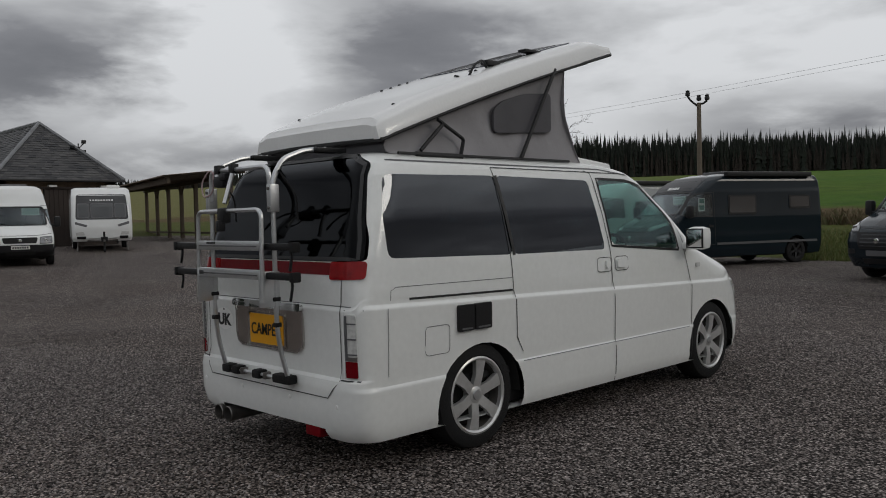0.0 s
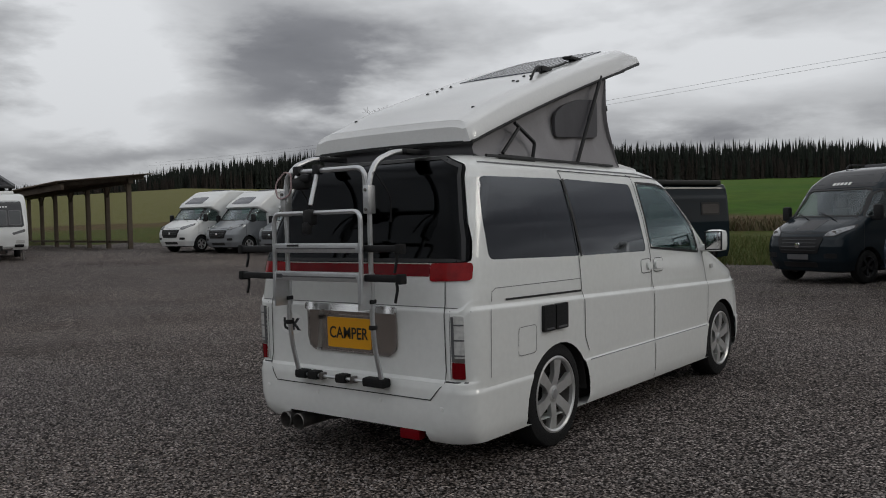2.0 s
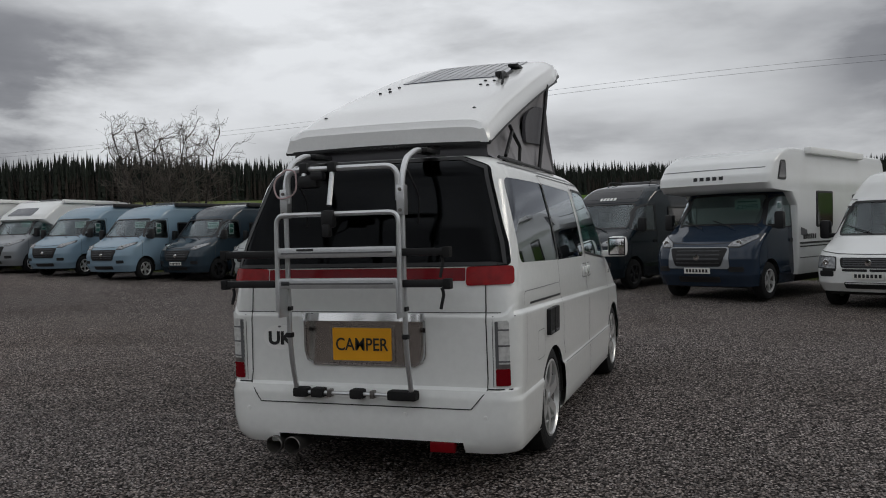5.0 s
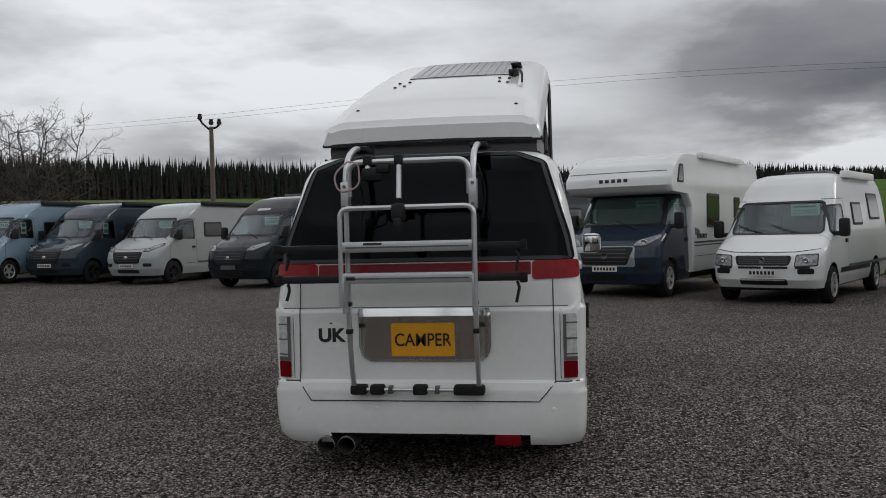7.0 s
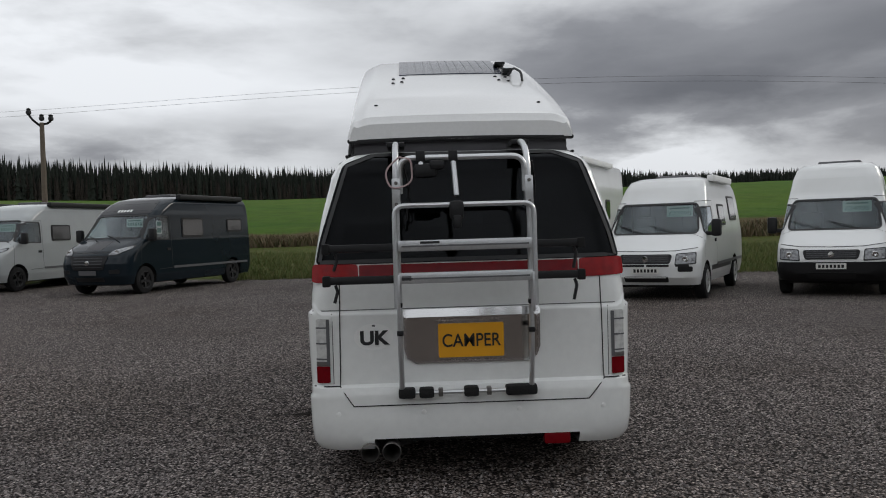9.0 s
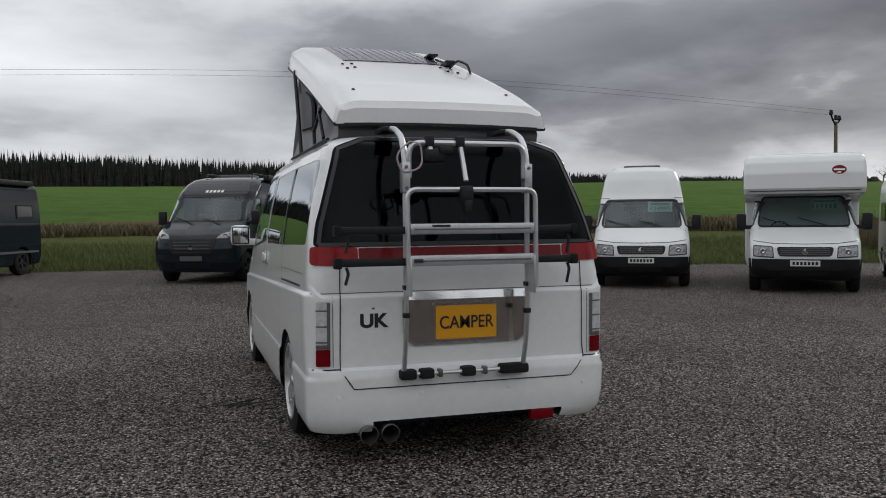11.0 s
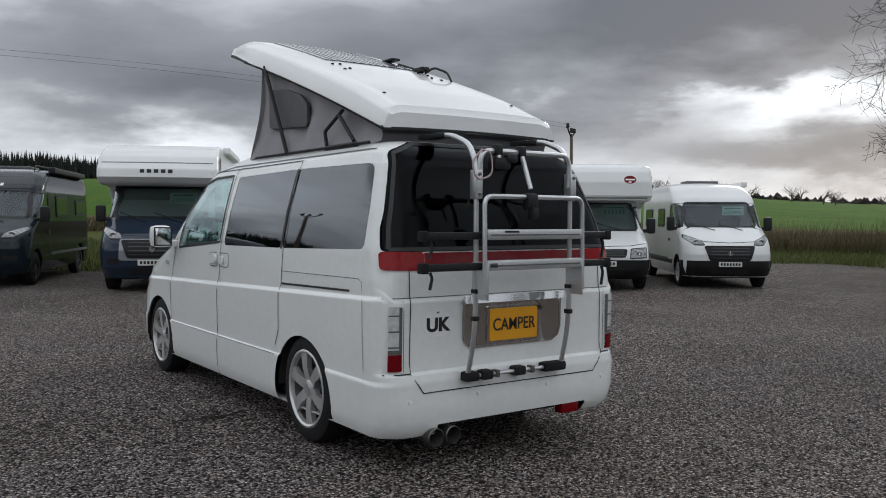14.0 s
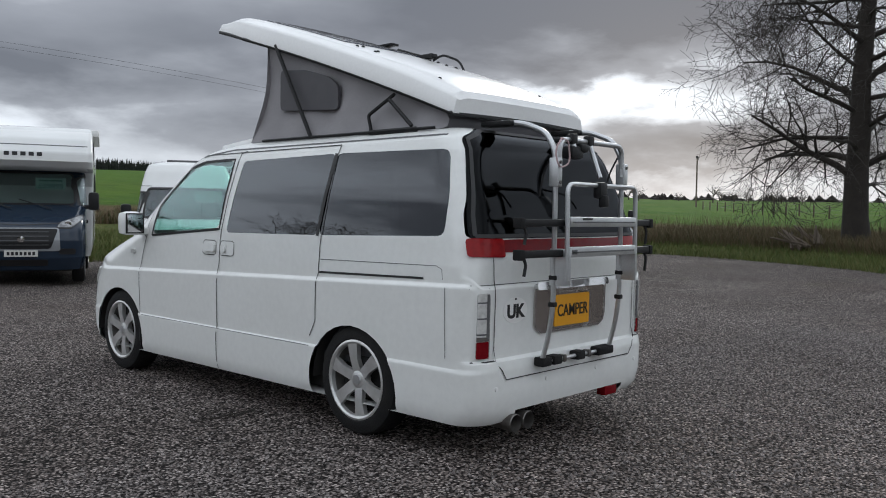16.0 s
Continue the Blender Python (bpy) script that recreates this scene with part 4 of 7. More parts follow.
camper("campervan", "dark grey panel-van camper with awning and black front, no plate", (-0.92, 14.4), -114, DARKTEAL, scale=0.95, brow=BLACKOUT, hood_stripe=BLACKOUT, wheels_dark=True, plate="dark", card=False, awning="Lk", rail=True, logo="bars",
       windows=(("L", -2.75, 1.45, -1.65, 1.95), ("L", -4.6, 1.5, -3.6, 1.9)))
camper("campervan", "dark slate panel-van camper with two side windows and awning", by_left_wheel(-7.1, 16.5, -111), -111, DARKTEAL, brow=BLACKOUT, hood_stripe=BLACKOUT, wheels_dark=True, plate="dark", awning="Lk", logo="bars", doorcard=True,
       windows=(("L", -2.55, 1.42, -1.55, 1.95), ("L", -4.55, 1.55, -3.75, 1.93)))
camper("motorhome", "white overcab motorhome with a dark blue cab and silver grille", (1.79, 11.83), -115.5, DARKBLUE, zoff=0.0, scale=0.97, house="overcab", housepaint=WHITEVAN, silver_grille=True, price="\u00a339995", logo="bars", awning="Lw", stripe=INK, category="motorhome", doorcard=True,
       windows=(("L", -2.9, 1.35, -2.0, 2.1), ("L", -4.6, 1.55, -4.1, 2.05), ("R", -3.4, 1.4, -2.2, 1.95)))
camper("campervan", "older white panel-van camper with awning and black mirrors", (4.6, 11.15), -120, WHITEVAN, cab="old", awning="Lw", stripe=INK, rear=-0.2, height=0.85, price="\u00a322995", windows=(("L", -2.35, 1.4, -1.6, 1.85), ("L", -3.9, 1.5, -3.0, 2.05)))
camper("campervan", "older white camper with high moulded roof and black bumper", (8.05, 10.8), -121, WHITEVAN, cab="old", bumper=TRIM, height=1.2, price="\u00a324995", windows=(("R", -2.4, 1.4, -1.6, 1.85),))
camper("motorhome", "white overcab motorhome with black bumper and red oval emblem", (10.25, 8.4), -128, WHITEVAN, cab="old", house="box", housepaint=WHITEVAN, bumper=TRIM, logo="oval", category="motorhome", windows=(("R", -2.9, 1.35, -2.0, 1.95), ("R", -0.95, 2.1, -0.4, 2.45)))
camper("campervan", "white panel-van camper with black bumper and price card", (13.0, 7.3), -129, WHITEVAN, bumper=TRIM, scale=0.94, price="\u00a325995", awning="Lw", windows=(("R", -2.5, 1.42, -1.6, 1.9), ("R", -4.4, 1.42, -3.3, 1.9)), stripe=INK)
camper("campervan", "pale grey panel-van camper with roof awning", by_left_wheel(-11.5, 19.1, -104), -104, PALEGREY, wheels_dark=True, plate="white", awning="Lk", windows=(("L", -2.4, 1.42, -1.5, 1.9),))
camper("campervan", "slate grey panel-van camper with roof awning", by_left_wheel(-14.15, 19.0, -101), -101, MIDGREY, wheels_dark=True, plate="white", awning="Lk", doorcard=True, windows=(("L", -2.4, 1.42, -1.5, 1.9),))
camper("campervan", "ice blue panel-van camper with printed sheet in door window", by_left_wheel(-16.6, 18.4, -98), -98, ICEBLUE, plate="", awning="Lk", doorcard=True, windows=(("L", -2.4, 1.42, -1.5, 1.9),))
camper("campervan", "ice blue panel-van camper with printed sheet in door window", by_left_wheel(-19.9, 19.3, -95), -95, ICEBLUE, plate="", awning="Lk", doorcard=True, windows=(("L", -2.4, 1.42, -1.5, 1.9),))
camper("motorhome", "white low-profile motorhome with silver grey cab", by_left_wheel(-23.0, 20.0, -91), -91, SILVERPAINT, house="low", housepaint=WHITEVAN, plate="", awning="Lw", category="motorhome", doorcard=True, windows=(("L", -3.0, 1.4, -2.0, 2.0),))
camper("motorhome", "white low-profile motorhome with silver grey cab", by_left_wheel(-25.6, 19.3, -88), -88, SILVERPAINT, house="low", housepaint=WHITEVAN, plate="", awning="Lw", category="motorhome", windows=(("L", -3.0, 1.4, -2.0, 2.0),))
camper("motorhome", "white low-profile motorhome with white cab and dark grille", by_left_wheel(-28.0, 18.6, -86), -86, WHITEVAN, house="low", housepaint=WHITEVAN, plate="", category="motorhome", windows=(("L", -3.0, 1.4, -2.0, 2.0),))
camper("van", "white high-roof van with black bumper and mirrors", (-24.1, 5.4), -15, WHITEVAN, cab="old", bumper=TRIM, grille=TRIM, height=1.1, category="van")

# ---- the white pop-top camper ----


def ease(t):
    t = min(max(t, 0), 1)
    return t * t * (3 - 2 * t)


class VanLoft(Loft):
    """The camper's body, with a shoulder crease and a fuller sill along its sides."""

    def crease(self, y, z):
        return -0.022 * ease((z - (0.925 - 0.028 * y)) / 0.024) + 0.012 * (1 - ease((z - 0.492) / 0.02))

    def side(self, y, z):
        return Loft.side(self, y, z) + self.crease(y, z)


VAN = VanLoft([
    (0.20, 0.850, -0.925, 3.66, 0.16, 0.50, 0.10), (0.24, 0.868, -0.960, 3.74, 0.15, 0.50, 0.10), (0.34, 0.876, -0.978, 3.79, 0.14, 0.50, 0.10), (0.50, 0.881, -0.975, 3.80, 0.13, 0.50, 0.10), (0.545, 0.883, -0.965, 3.79, 0.13, 0.50, 0.10),
    (0.56, 0.884, -0.940, 3.79, 0.12, 0.50, 0.10), (0.75, 0.891, -0.942, 3.74, 0.12, 0.50, 0.10), (0.94, 0.894, -0.945, 3.58, 0.12, 0.46, 0.10), (0.96, 0.894, -0.932, 3.54, 0.12, 0.46, 0.10), (1.02, 0.892, -0.930, 3.38, 0.13, 0.44, 0.10), (1.08, 0.889, -0.927, 3.18, 0.14, 0.40, 0.12),
    (1.12, 0.887, -0.923, 3.02, 0.14, 0.36, 0.14), (1.22, 0.880, -0.908, 2.87, 0.15, 0.31, 0.14), (1.45, 0.846, -0.835, 2.56, 0.16, 0.28, 0.14), (1.70, 0.790, -0.740, 2.20, 0.17, 0.26, 0.14), (1.765, 0.762, -0.705, 2.07, 0.18, 0.26, 0.14),
    (1.795, 0.738, -0.680, 1.95, 0.18, 0.27, 0.14), (1.825, 0.700, -0.640, 1.75, 0.18, 0.28, 0.12), (1.845, 0.640, -0.580, 1.48, 0.18, 0.28, 0.10), (1.86, 0.52, -0.44, 1.10, 0.18, 0.25, 0.06), (1.866, 0.30, -0.20, 0.60, 0.1, 0.1, 0.0)])

van = thing("campervan", "white people-carrier camper with raised pop-top roof, on gravel", "campervan", group="")


def van_body():
    zs = sorted(set(np.round(np.concatenate([np.linspace(0.20, 0.48, 7), np.linspace(0.486, 0.52, 4), np.linspace(0.54, 0.82, 6), np.linspace(0.835, 1.01, 12), [0.891, 0.899, 0.907, 0.915], np.linspace(1.03, 1.70, 14), np.linspace(1.72, 1.866, 10), [0.545, 0.56, 0.94, 0.96]]), 4)))
    bm = VAN.shell(zs, ns=56)
    for v in bm.verts:
        if abs(v.co.x) > 0.62:
            w = VAN.at(v.co.z)[0]
            k = ease((abs(v.co.x) - w * 0.9) / (w * 0.1))
            # the rows of the mesh follow the sloping shoulder line
            v.co.z -= 0.028 * (v.co.y - 1.2) * k * ease((v.co.z - 0.70) / 0.14) * ease((1.12 - v.co.z) / 0.14)
            v.co.x += VAN.crease(v.co.y, v.co.z) * k * math.copysign(1, v.co.x)
    windows = {"quarter": rp([(0.372, 1.197), (0.305, 1.712), (-0.645, 1.705), (-0.705, 1.45), (-0.700, 1.222)], 0.05), "sliding": rp([(1.405, 1.187), (1.315, 1.695), (0.318, 1.712), (0.386, 1.197)], 0.04),
               "front": rp([(2.43, 1.15), (2.36, 1.36), (2.02, 1.655), (1.80, 1.695), (1.43, 1.702), (1.50, 1.22)], 0.05)}
    arches = [[(0.03 + 0.395 * math.cos(2 * math.pi * k / 32), 0.29 + 0.372 * math.sin(2 * math.pi * k / 32)) for k in range(32)], [(2.955 + 0.39 * math.cos(2 * math.pi * k / 32), 0.30 + 0.390 * math.sin(2 * math.pi * k / 32)) for k in range(32)]]
    doors = {"front_door": [[(1.485, 0.10), (2.60, 0.10), (2.60, 0.90), (2.52, 1.14), (1.47, 1.14)], [(1.47, 1.139), (2.52, 1.139), (2.42, 1.36), (2.06, 1.70), (1.84, 1.745), (1.375, 1.75)]],
             "sliding_door": [[(0.36, 0.10), (1.483, 0.10), (1.468, 1.14), (0.345, 1.14)], [(0.345, 1.139), (1.468, 1.139), (1.373, 1.75), (0.29, 1.76)]]}
    for f in "LR":
        carve(bm, f, arches)
        for n, poly in windows.items():
            carve(bm, f, [poly])
    screen = rp([(-0.76, 1.17), (0.76, 1.17), (0.64, 1.70), (-0.64, 1.70)], 0.10)
    carve(bm, "F", [screen])
    rear_glass = rp([(-0.840, 1.212), (0.840, 1.212), (0.818, 1.34), (0.688, 1.772), (0.52, 1.836), (-0.52, 1.836), (-0.688, 1.772), (-0.818, 1.34)], 0.03)
    carve(bm, "B", [rear_glass])
    gate_poly = [(-0.708, 1.212), (-0.716, 0.55), (-0.645, 0.447), (0.632, 0.447), (0.722, 0.55), (0.716, 1.212)]
    gate = carve(bm, "B", [gate_poly], True)
    part("tailgate", gate, PAINT, van)
    for f in "LR":
        for n, polys in doors.items():
            d = part(n, carve(bm, f, polys, True), PAINT, van)
            hy = 1.60 if n == "front_door" else 1.375
            h = part("handle_recess", VAN.panel(f, rp(rect(hy - 0.085, 1.025, hy + 0.085, 1.125), 0.03), 0.003, 0.004), PAINT, d)
            part("handle", VAN.panel(f, rp(rect(hy - (0.075 if n == "front_door" else -0.01), 1.045, hy + 0.062, 1.105), 0.02), 0.022, 0.016), PAINT, d)
            # black outline that draws the shade round the handle recess
            part("handle_shade_line", VAN.seam(f, [(hy - 0.085, 1.035), (hy - 0.085, 1.115), (hy - 0.06, 1.127), (hy + 0.06, 1.127), (hy + 0.085, 1.115), (hy + 0.085, 1.035), (hy + 0.06, 1.023), (hy - 0.06, 1.023), (hy - 0.085, 1.035)], 0.005, 0.0045), TRIM, d, smooth=0)
        b = VAN.seam(f, [(2.60, 0.22), (2.60, 0.90), (2.52, 1.14)], 0.007)
        VAN.seam(f, [(1.484, 0.21), (1.468, 1.14), (1.374, 1.75), (1.31, 1.765)], 0.008, bm=b)
        VAN.seam(f, [(0.42, 0.56), (0.36, 0.66), (0.345, 1.14), (0.29, 1.76)], 0.007, bm=b)
        VAN.seam(f, [(2.55, 1.12), (2.43, 1.37), (2.06, 1.71), (1.84, 1.752), (1.374, 1.757), (0.29, 1.765)], 0.006, bm=b)
        part("door_gap", b, INK, van, smooth=0)
        part("rail_slot", VAN.seam(f, [(0.34, 0.968), (-0.565, 0.985)], 0.013, 0.004), INK, van, smooth=0)
        part("rail_cover_gap", VAN.seam(f, [(0.34, 1.048), (-0.66, 1.058), (-0.70, 1.04), (-0.707, 0.985)], 0.004, 0.003), GREYPLASTIC, van, smooth=0)
        part("corner_gap", VAN.seam(f, [(-0.745, 0.56), (-0.745, 0.945)], 0.004, 0.003), GREYPLASTIC, van, smooth=0)
        for n, poly in windows.items():
            part(n + "_window", VAN.panel(f, poly, -0.002, 0.004), CABGLASS if n == "front" else SIDEGLASS, van, "dark privacy glass" if n != "front" else "pale green tinted glass")
        part("window_rubber", VAN.seam(f, [(2.44, 1.14), (2.37, 1.365), (2.02, 1.663), (1.80, 1.703), (1.43, 1.71), (1.49, 1.21), (2.44, 1.14)], 0.018, 0.003), TRIM, van, smooth=0)
        part("window_divider", VAN.seam(f, [(0.379, 1.192), (0.311, 1.712)], 0.028, 0.0035), INK, van, smooth=0)
        part("gutter_strip", VAN.seam(f, [(1.95, 1.735), (1.5, 1.782), (-0.58, 1.79)], 0.010, 0.002), GREYPLASTIC, van, smooth=0)
        s = -1 if f == "L" else 1
        part("indicator", VAN.panel(f, rp(rect(2.70, 0.985, 2.76, 1.02), 0.008), 0.012, 0.012), LENSCLEAR, van)
        m_ = part("door_mirror", boxbm(s * 0.905, 2.47, 1.140, s * 1.080, 2.61, 1.325, 0.05), PAINT, van)
        part("mirror_glass", boxbm(s * 0.928, 2.462, 1.162, s * 1.060, 2.474, 1.303, 0.005), CHROME, m_)
        part("mirror_rim", boxbm(s * 0.918, 2.466, 1.153, s * 1.068, 2.478, 1.312, 0.004), TRIM, m_)
        part("mirror_foot", boxbm(s * 0.84, 2.50, 1.14, s * 0.96, 2.58, 1.20, 0.02), PAINT, m_)
        # grey strip paints the shade of the fold above the sill
        part("sill_crease_shade", VAN.seam(f, [(2.56, 0.497), (0.42, 0.497)], 0.004, 0.003), GREYPLASTIC, van, smooth=0)
        # lamps on the rear corner
        x0, x1 = s * 0.768, s * 0.836
        lamp = part("tail_lamp", VAN.panel("B", rp(rect(x0, 0.572, x1, 0.922), 0.012), 0.010, 0.02, 0.03), LENSCLEAR, van)
        part("red_lens", VAN.panel("B", rp(rect(x0, 0.574, x1, 0.665), 0.008), 0.0125, 0.01, 0.03), LENSRED, lamp)
        for k in range(3):
            part("lens_rib", VAN.panel("B", rect(x0, 0.700 + 0.085 * k, x1, 0.708 + 0.085 * k), 0.013, 0.01, 0.03), GREYPLASTIC, lamp)
        part("lens_shade", VAN.panel("B", rect(x0, 0.672, x0 + s * 0.016, 0.918), 0.0128, 0.01, 0.03), GREYPLASTIC, lamp)
        part("amber_lens", VAN.panel("B", rect(x0, 0.667, x1, 0.690), 0.0127, 0.01, 0.03), STEEL, lamp)
        part("lamp_gap", VAN.seam("B", [(s * 0.752, 0.565), (s * 0.752, 0.945), (s * 0.868, 0.945)], 0.004, 0.002), GREYPLASTIC, van, smooth=0)
    part("windscreen", VAN.panel("F", screen, -0.002, 0.004), CABGLASS, van)
    # rear window with its black border, brake light bar
    part("rear_window", VAN.panel("B", rear_glass, 0.002, 0.004, 0.03), DARKGLASS, van, "dark privacy glass")
    b = VAN.seam("B", [(-0.812, 1.225), (-0.790, 1.34), (-0.664, 1.760), (-0.51, 1.820), (0.51, 1.820), (0.664, 1.760), (0.790, 1.34), (0.812, 1.225), (-0.812, 1.225)], 0.020, 0.0055)
    part("window_border", b, INK, van, smooth=0)
    part("light_bar", VAN.panel("B", rp([(-0.60, 1.135), (0.60, 1.135), (0.60, 1.205), (-0.60, 1.205)], 0.008), 0.004, 0.02, 0.06), LENSRED, van, "long dark red light bar")
    for s in (-1, 1):
        part("brake_lamp", VAN.panel("B", rp([(s * 0.606, 1.108), (s * 0.858, 1.116), (s * 0.852, 1.214), (s * 0.606, 1.210)], 0.02), 0.007, 0.02, 0.03), LENSBRIGHT, van, "bright red brake lamp")
    part("tailgate_gap", VAN.seam("B", [(-0.708, 1.11), (-0.716, 0.55), (-0.645, 0.447), (0.632, 0.447), (0.722, 0.55), (0.716, 1.11)], 0.006, 0.004), INK, van, smooth=0)
    # the step across the tail gets its shade as a thin grey strip
    part("tailgate_crease_shade", VAN.seam("B", [(-0.86, 0.963), (0.84, 0.963)], 0.005, 0.003), GREYPLASTIC, van, smooth=0)
    # rear bumper
    carve(bm, "B", [rect(-0.54, 0.10, 0.58, 0.262)])
    fs = [f for f in bm.faces if f.calc_center_median().y < -0.30 and 0.22 < f.calc_center_median().z < 0.75]
    geom = list({v for f in fs for v in f.verts}) + list({e for f in fs for e in f.edges}) + fs
    bmesh.ops.bisect_plane(bm, geom=geom, plane_co=(0, 0, 0.553), plane_no=(0, 0, 1), dist=1e-5)
    low = [f for f in bm.faces if f.calc_center_median().y < -0.30 and f.calc_center_median().z < 0.5529]
    bump, vm = bmesh.new(), {}
    for f in low:
        for v in f.verts:
            if v not in vm:
                vm[v] = bump.verts.new(v.co)
        bump.faces.new([vm[v] for v in f.verts])
    bmesh.ops.delete(bm, geom=low, context="FACES")
    bp = part("rear_bumper", bump, PAINT, van)
    b = VAN.seam("B", [(-0.86, 0.553), (-0.717, 0.553)], 0.006)
    VAN.seam("B", [(0.723, 0.553), (0.85, 0.553)], 0.006, bm=b)
    part("bumper_gap", b, INK, bp, smooth=0)
    for x in (-0.73, -0.27, 0.25, 0.71):
        b = bmesh.new()
        lathe(b, [(0, 0.013), (-0.004, 0.012), (-0.005, 0.001)], 14, "y")
        o = part("parking_sensor", b, STICKER, bp)
        o.location = (x, VAN.back(x, 0.405) - 0.001, 0.405)
    part("body", bm, PAINT, van)
    # fuel flap and hook-up covers on the driver's side
    part("fuel_flap_gap", VAN.seam("R", rp(rect(-0.462, 0.64, -0.262, 0.81), 0.03) + [Vector((-0.462, 0.70))], 0.004, 0.003), GREYPLASTIC, van, smooth=0)
    for y0, y1 in ((-0.197, -0.068), (-0.052, 0.092)):
        c = part("hookup_cover", VAN.panel("R", rp(rect(y0, 0.755, y1, 0.915), 0.012), 0.024, 0.03), TRIM, van, "black plastic hook-up cover")
        part("cover_lip", VAN.panel("R", rect(y0 + 0.02, 0.765, y1 - 0.02, 0.775), 0.028, 0.008), GREYPLASTIC, c)
    # plate panel
    ch = part("plate_surround", VAN.panel("B", rp([(-0.362, 0.935), (-0.362, 0.70), (-0.30, 0.668), (0.305, 0.668), (0.372, 0.70), (0.372, 0.935)], 0.07), 0.010, 0.014, 0.05), CHROMESATIN, van, "satin chrome number plate surround")
    part("chrome_lip", VAN.panel("B", rp(rect(-0.366, 0.918, 0.376, 0.946), 0.012), 0.034, 0.03, 0.05), CHROME, ch)
    part("chrome_edge", VAN.seam("B", [(-0.360, 0.92), (-0.360, 0.745), (-0.345, 0.695), (-0.30, 0.670), (0.305, 0.670), (0.352, 0.695), (0.370, 0.745), (0.370, 0.92)], 0.014, 0.013), CHROME, ch, smooth=0)
    part("plate_frame", VAN.panel("B", rp(rect(-0.198, 0.680, 0.196, 0.894), 0.012), 0.018, 0.012, 0.1), CHROMESATIN, ch)
    pl = part("number_plate", VAN.panel("B", rp(rect(-0.180, 0.694, 0.176, 0.878), 0.01), 0.024, 0.01, 0.2), PLATE, ch, "yellow show plate with black letters")
    lettering("plate_letters", "CAMPER", pl, (-0.002, -0.969, 0.752), 0.072, 0.318, INK)
    st = part("country_sticker", VAN.panel("B", [(-0.530 + 0.108 * math.cos(2 * math.pi * k / 24), 0.815 + 0.072 * math.sin(2 * math.pi * k / 24)) for k in range(24)], 0.0015, 0.002, 0.1), STICKER, van, "white oval sticker with black letters")
    lettering("sticker_letters", "UK", st, (-0.530, -0.9455, 0.776), 0.074, 0.160, INK)
    part("sticker_crown", VAN.panel("B", rp(rect(-0.538, 0.872, -0.522, 0.882), 0.004), 0.003, 0.002, 0.1), GREYPLASTIC, st)
    b = bmesh.new()
    for x in (-0.566, -0.449):
        b = bmesh.new()
        lathe(b, [(-0.70, 0.04), (-0.90, 0.045), (-0.985, 0.052), (-0.990, 0.048), (-0.90, 0.042), (-0.70, 0.03)], 24, "y")
        o = part("tailpipe", b, STEEL, van)
        o.location = (x, 0.0, 0.195)
    part("silencer", boxbm(-0.72, -0.80, 0.17, -0.30, -0.40, 0.30, 0.06), UNDER, van)
    part("fog_lamp", boxbm(0.385, -0.965, 0.20, 0.53, -0.90, 0.262, 0.012), LENSRED, van)
    part("floor_pan", boxbm(-0.78, -0.85, 0.21, 0.78, 3.5, 0.34, 0.03), UNDER, van)
    part("cabin_floor", boxbm(-0.80, -0.80, 0.42, 0.80, 2.5, 0.46, 0.0), INTERIOR, van)
    for s in (-1, 1):
        for yy in (0.0, 2.95):
            b = bmesh.new()
            lathe(b, [(s * 0.60, 0.001), (s * 0.61, 0.41), (s * 0.868, 0.405)], 28)
            bmesh.ops.translate(b, vec=(0, yy, 0.30), verts=b.verts[:])
            bmesh.ops.delete(b, geom=[v for v in b.verts if v.co.z < 0.22], context="VERTS")
            part("arch_liner", b, UNDER, van)
            wheel(van, s * 0.765, yy, 0.335, 0.215, 6, 0.232, side=s)
    # front lamps and grille
    part("grille", VAN.panel("F", rp(rect(-0.42, 0.62, 0.42, 0.80), 0.04), 0.01, 0.014), CHROME, van)
    for s in (-1, 1):
        part("headlight", VAN.panel("F", rp([(s * 0.46, 0.64), (s * 0.80, 0.68), (s * 0.84, 0.84), (s * 0.50, 0.82)], 0.03), 0.008, 0.014, 0.04), LENSCLEAR, van)


LENSBRIGHT = mat("bright_red_lens", (0.27, 0.004, 0.006), 0.18, coat=0.0, vary=0.5, scale=24, dark=(0.12, 0.001, 0.003), spec=0.25)
CHROMESATIN = mat("satin_chrome", (0.58, 0.55, 0.52), 0.14, metal=1.0, vary=0.2, scale=4)
van_body()


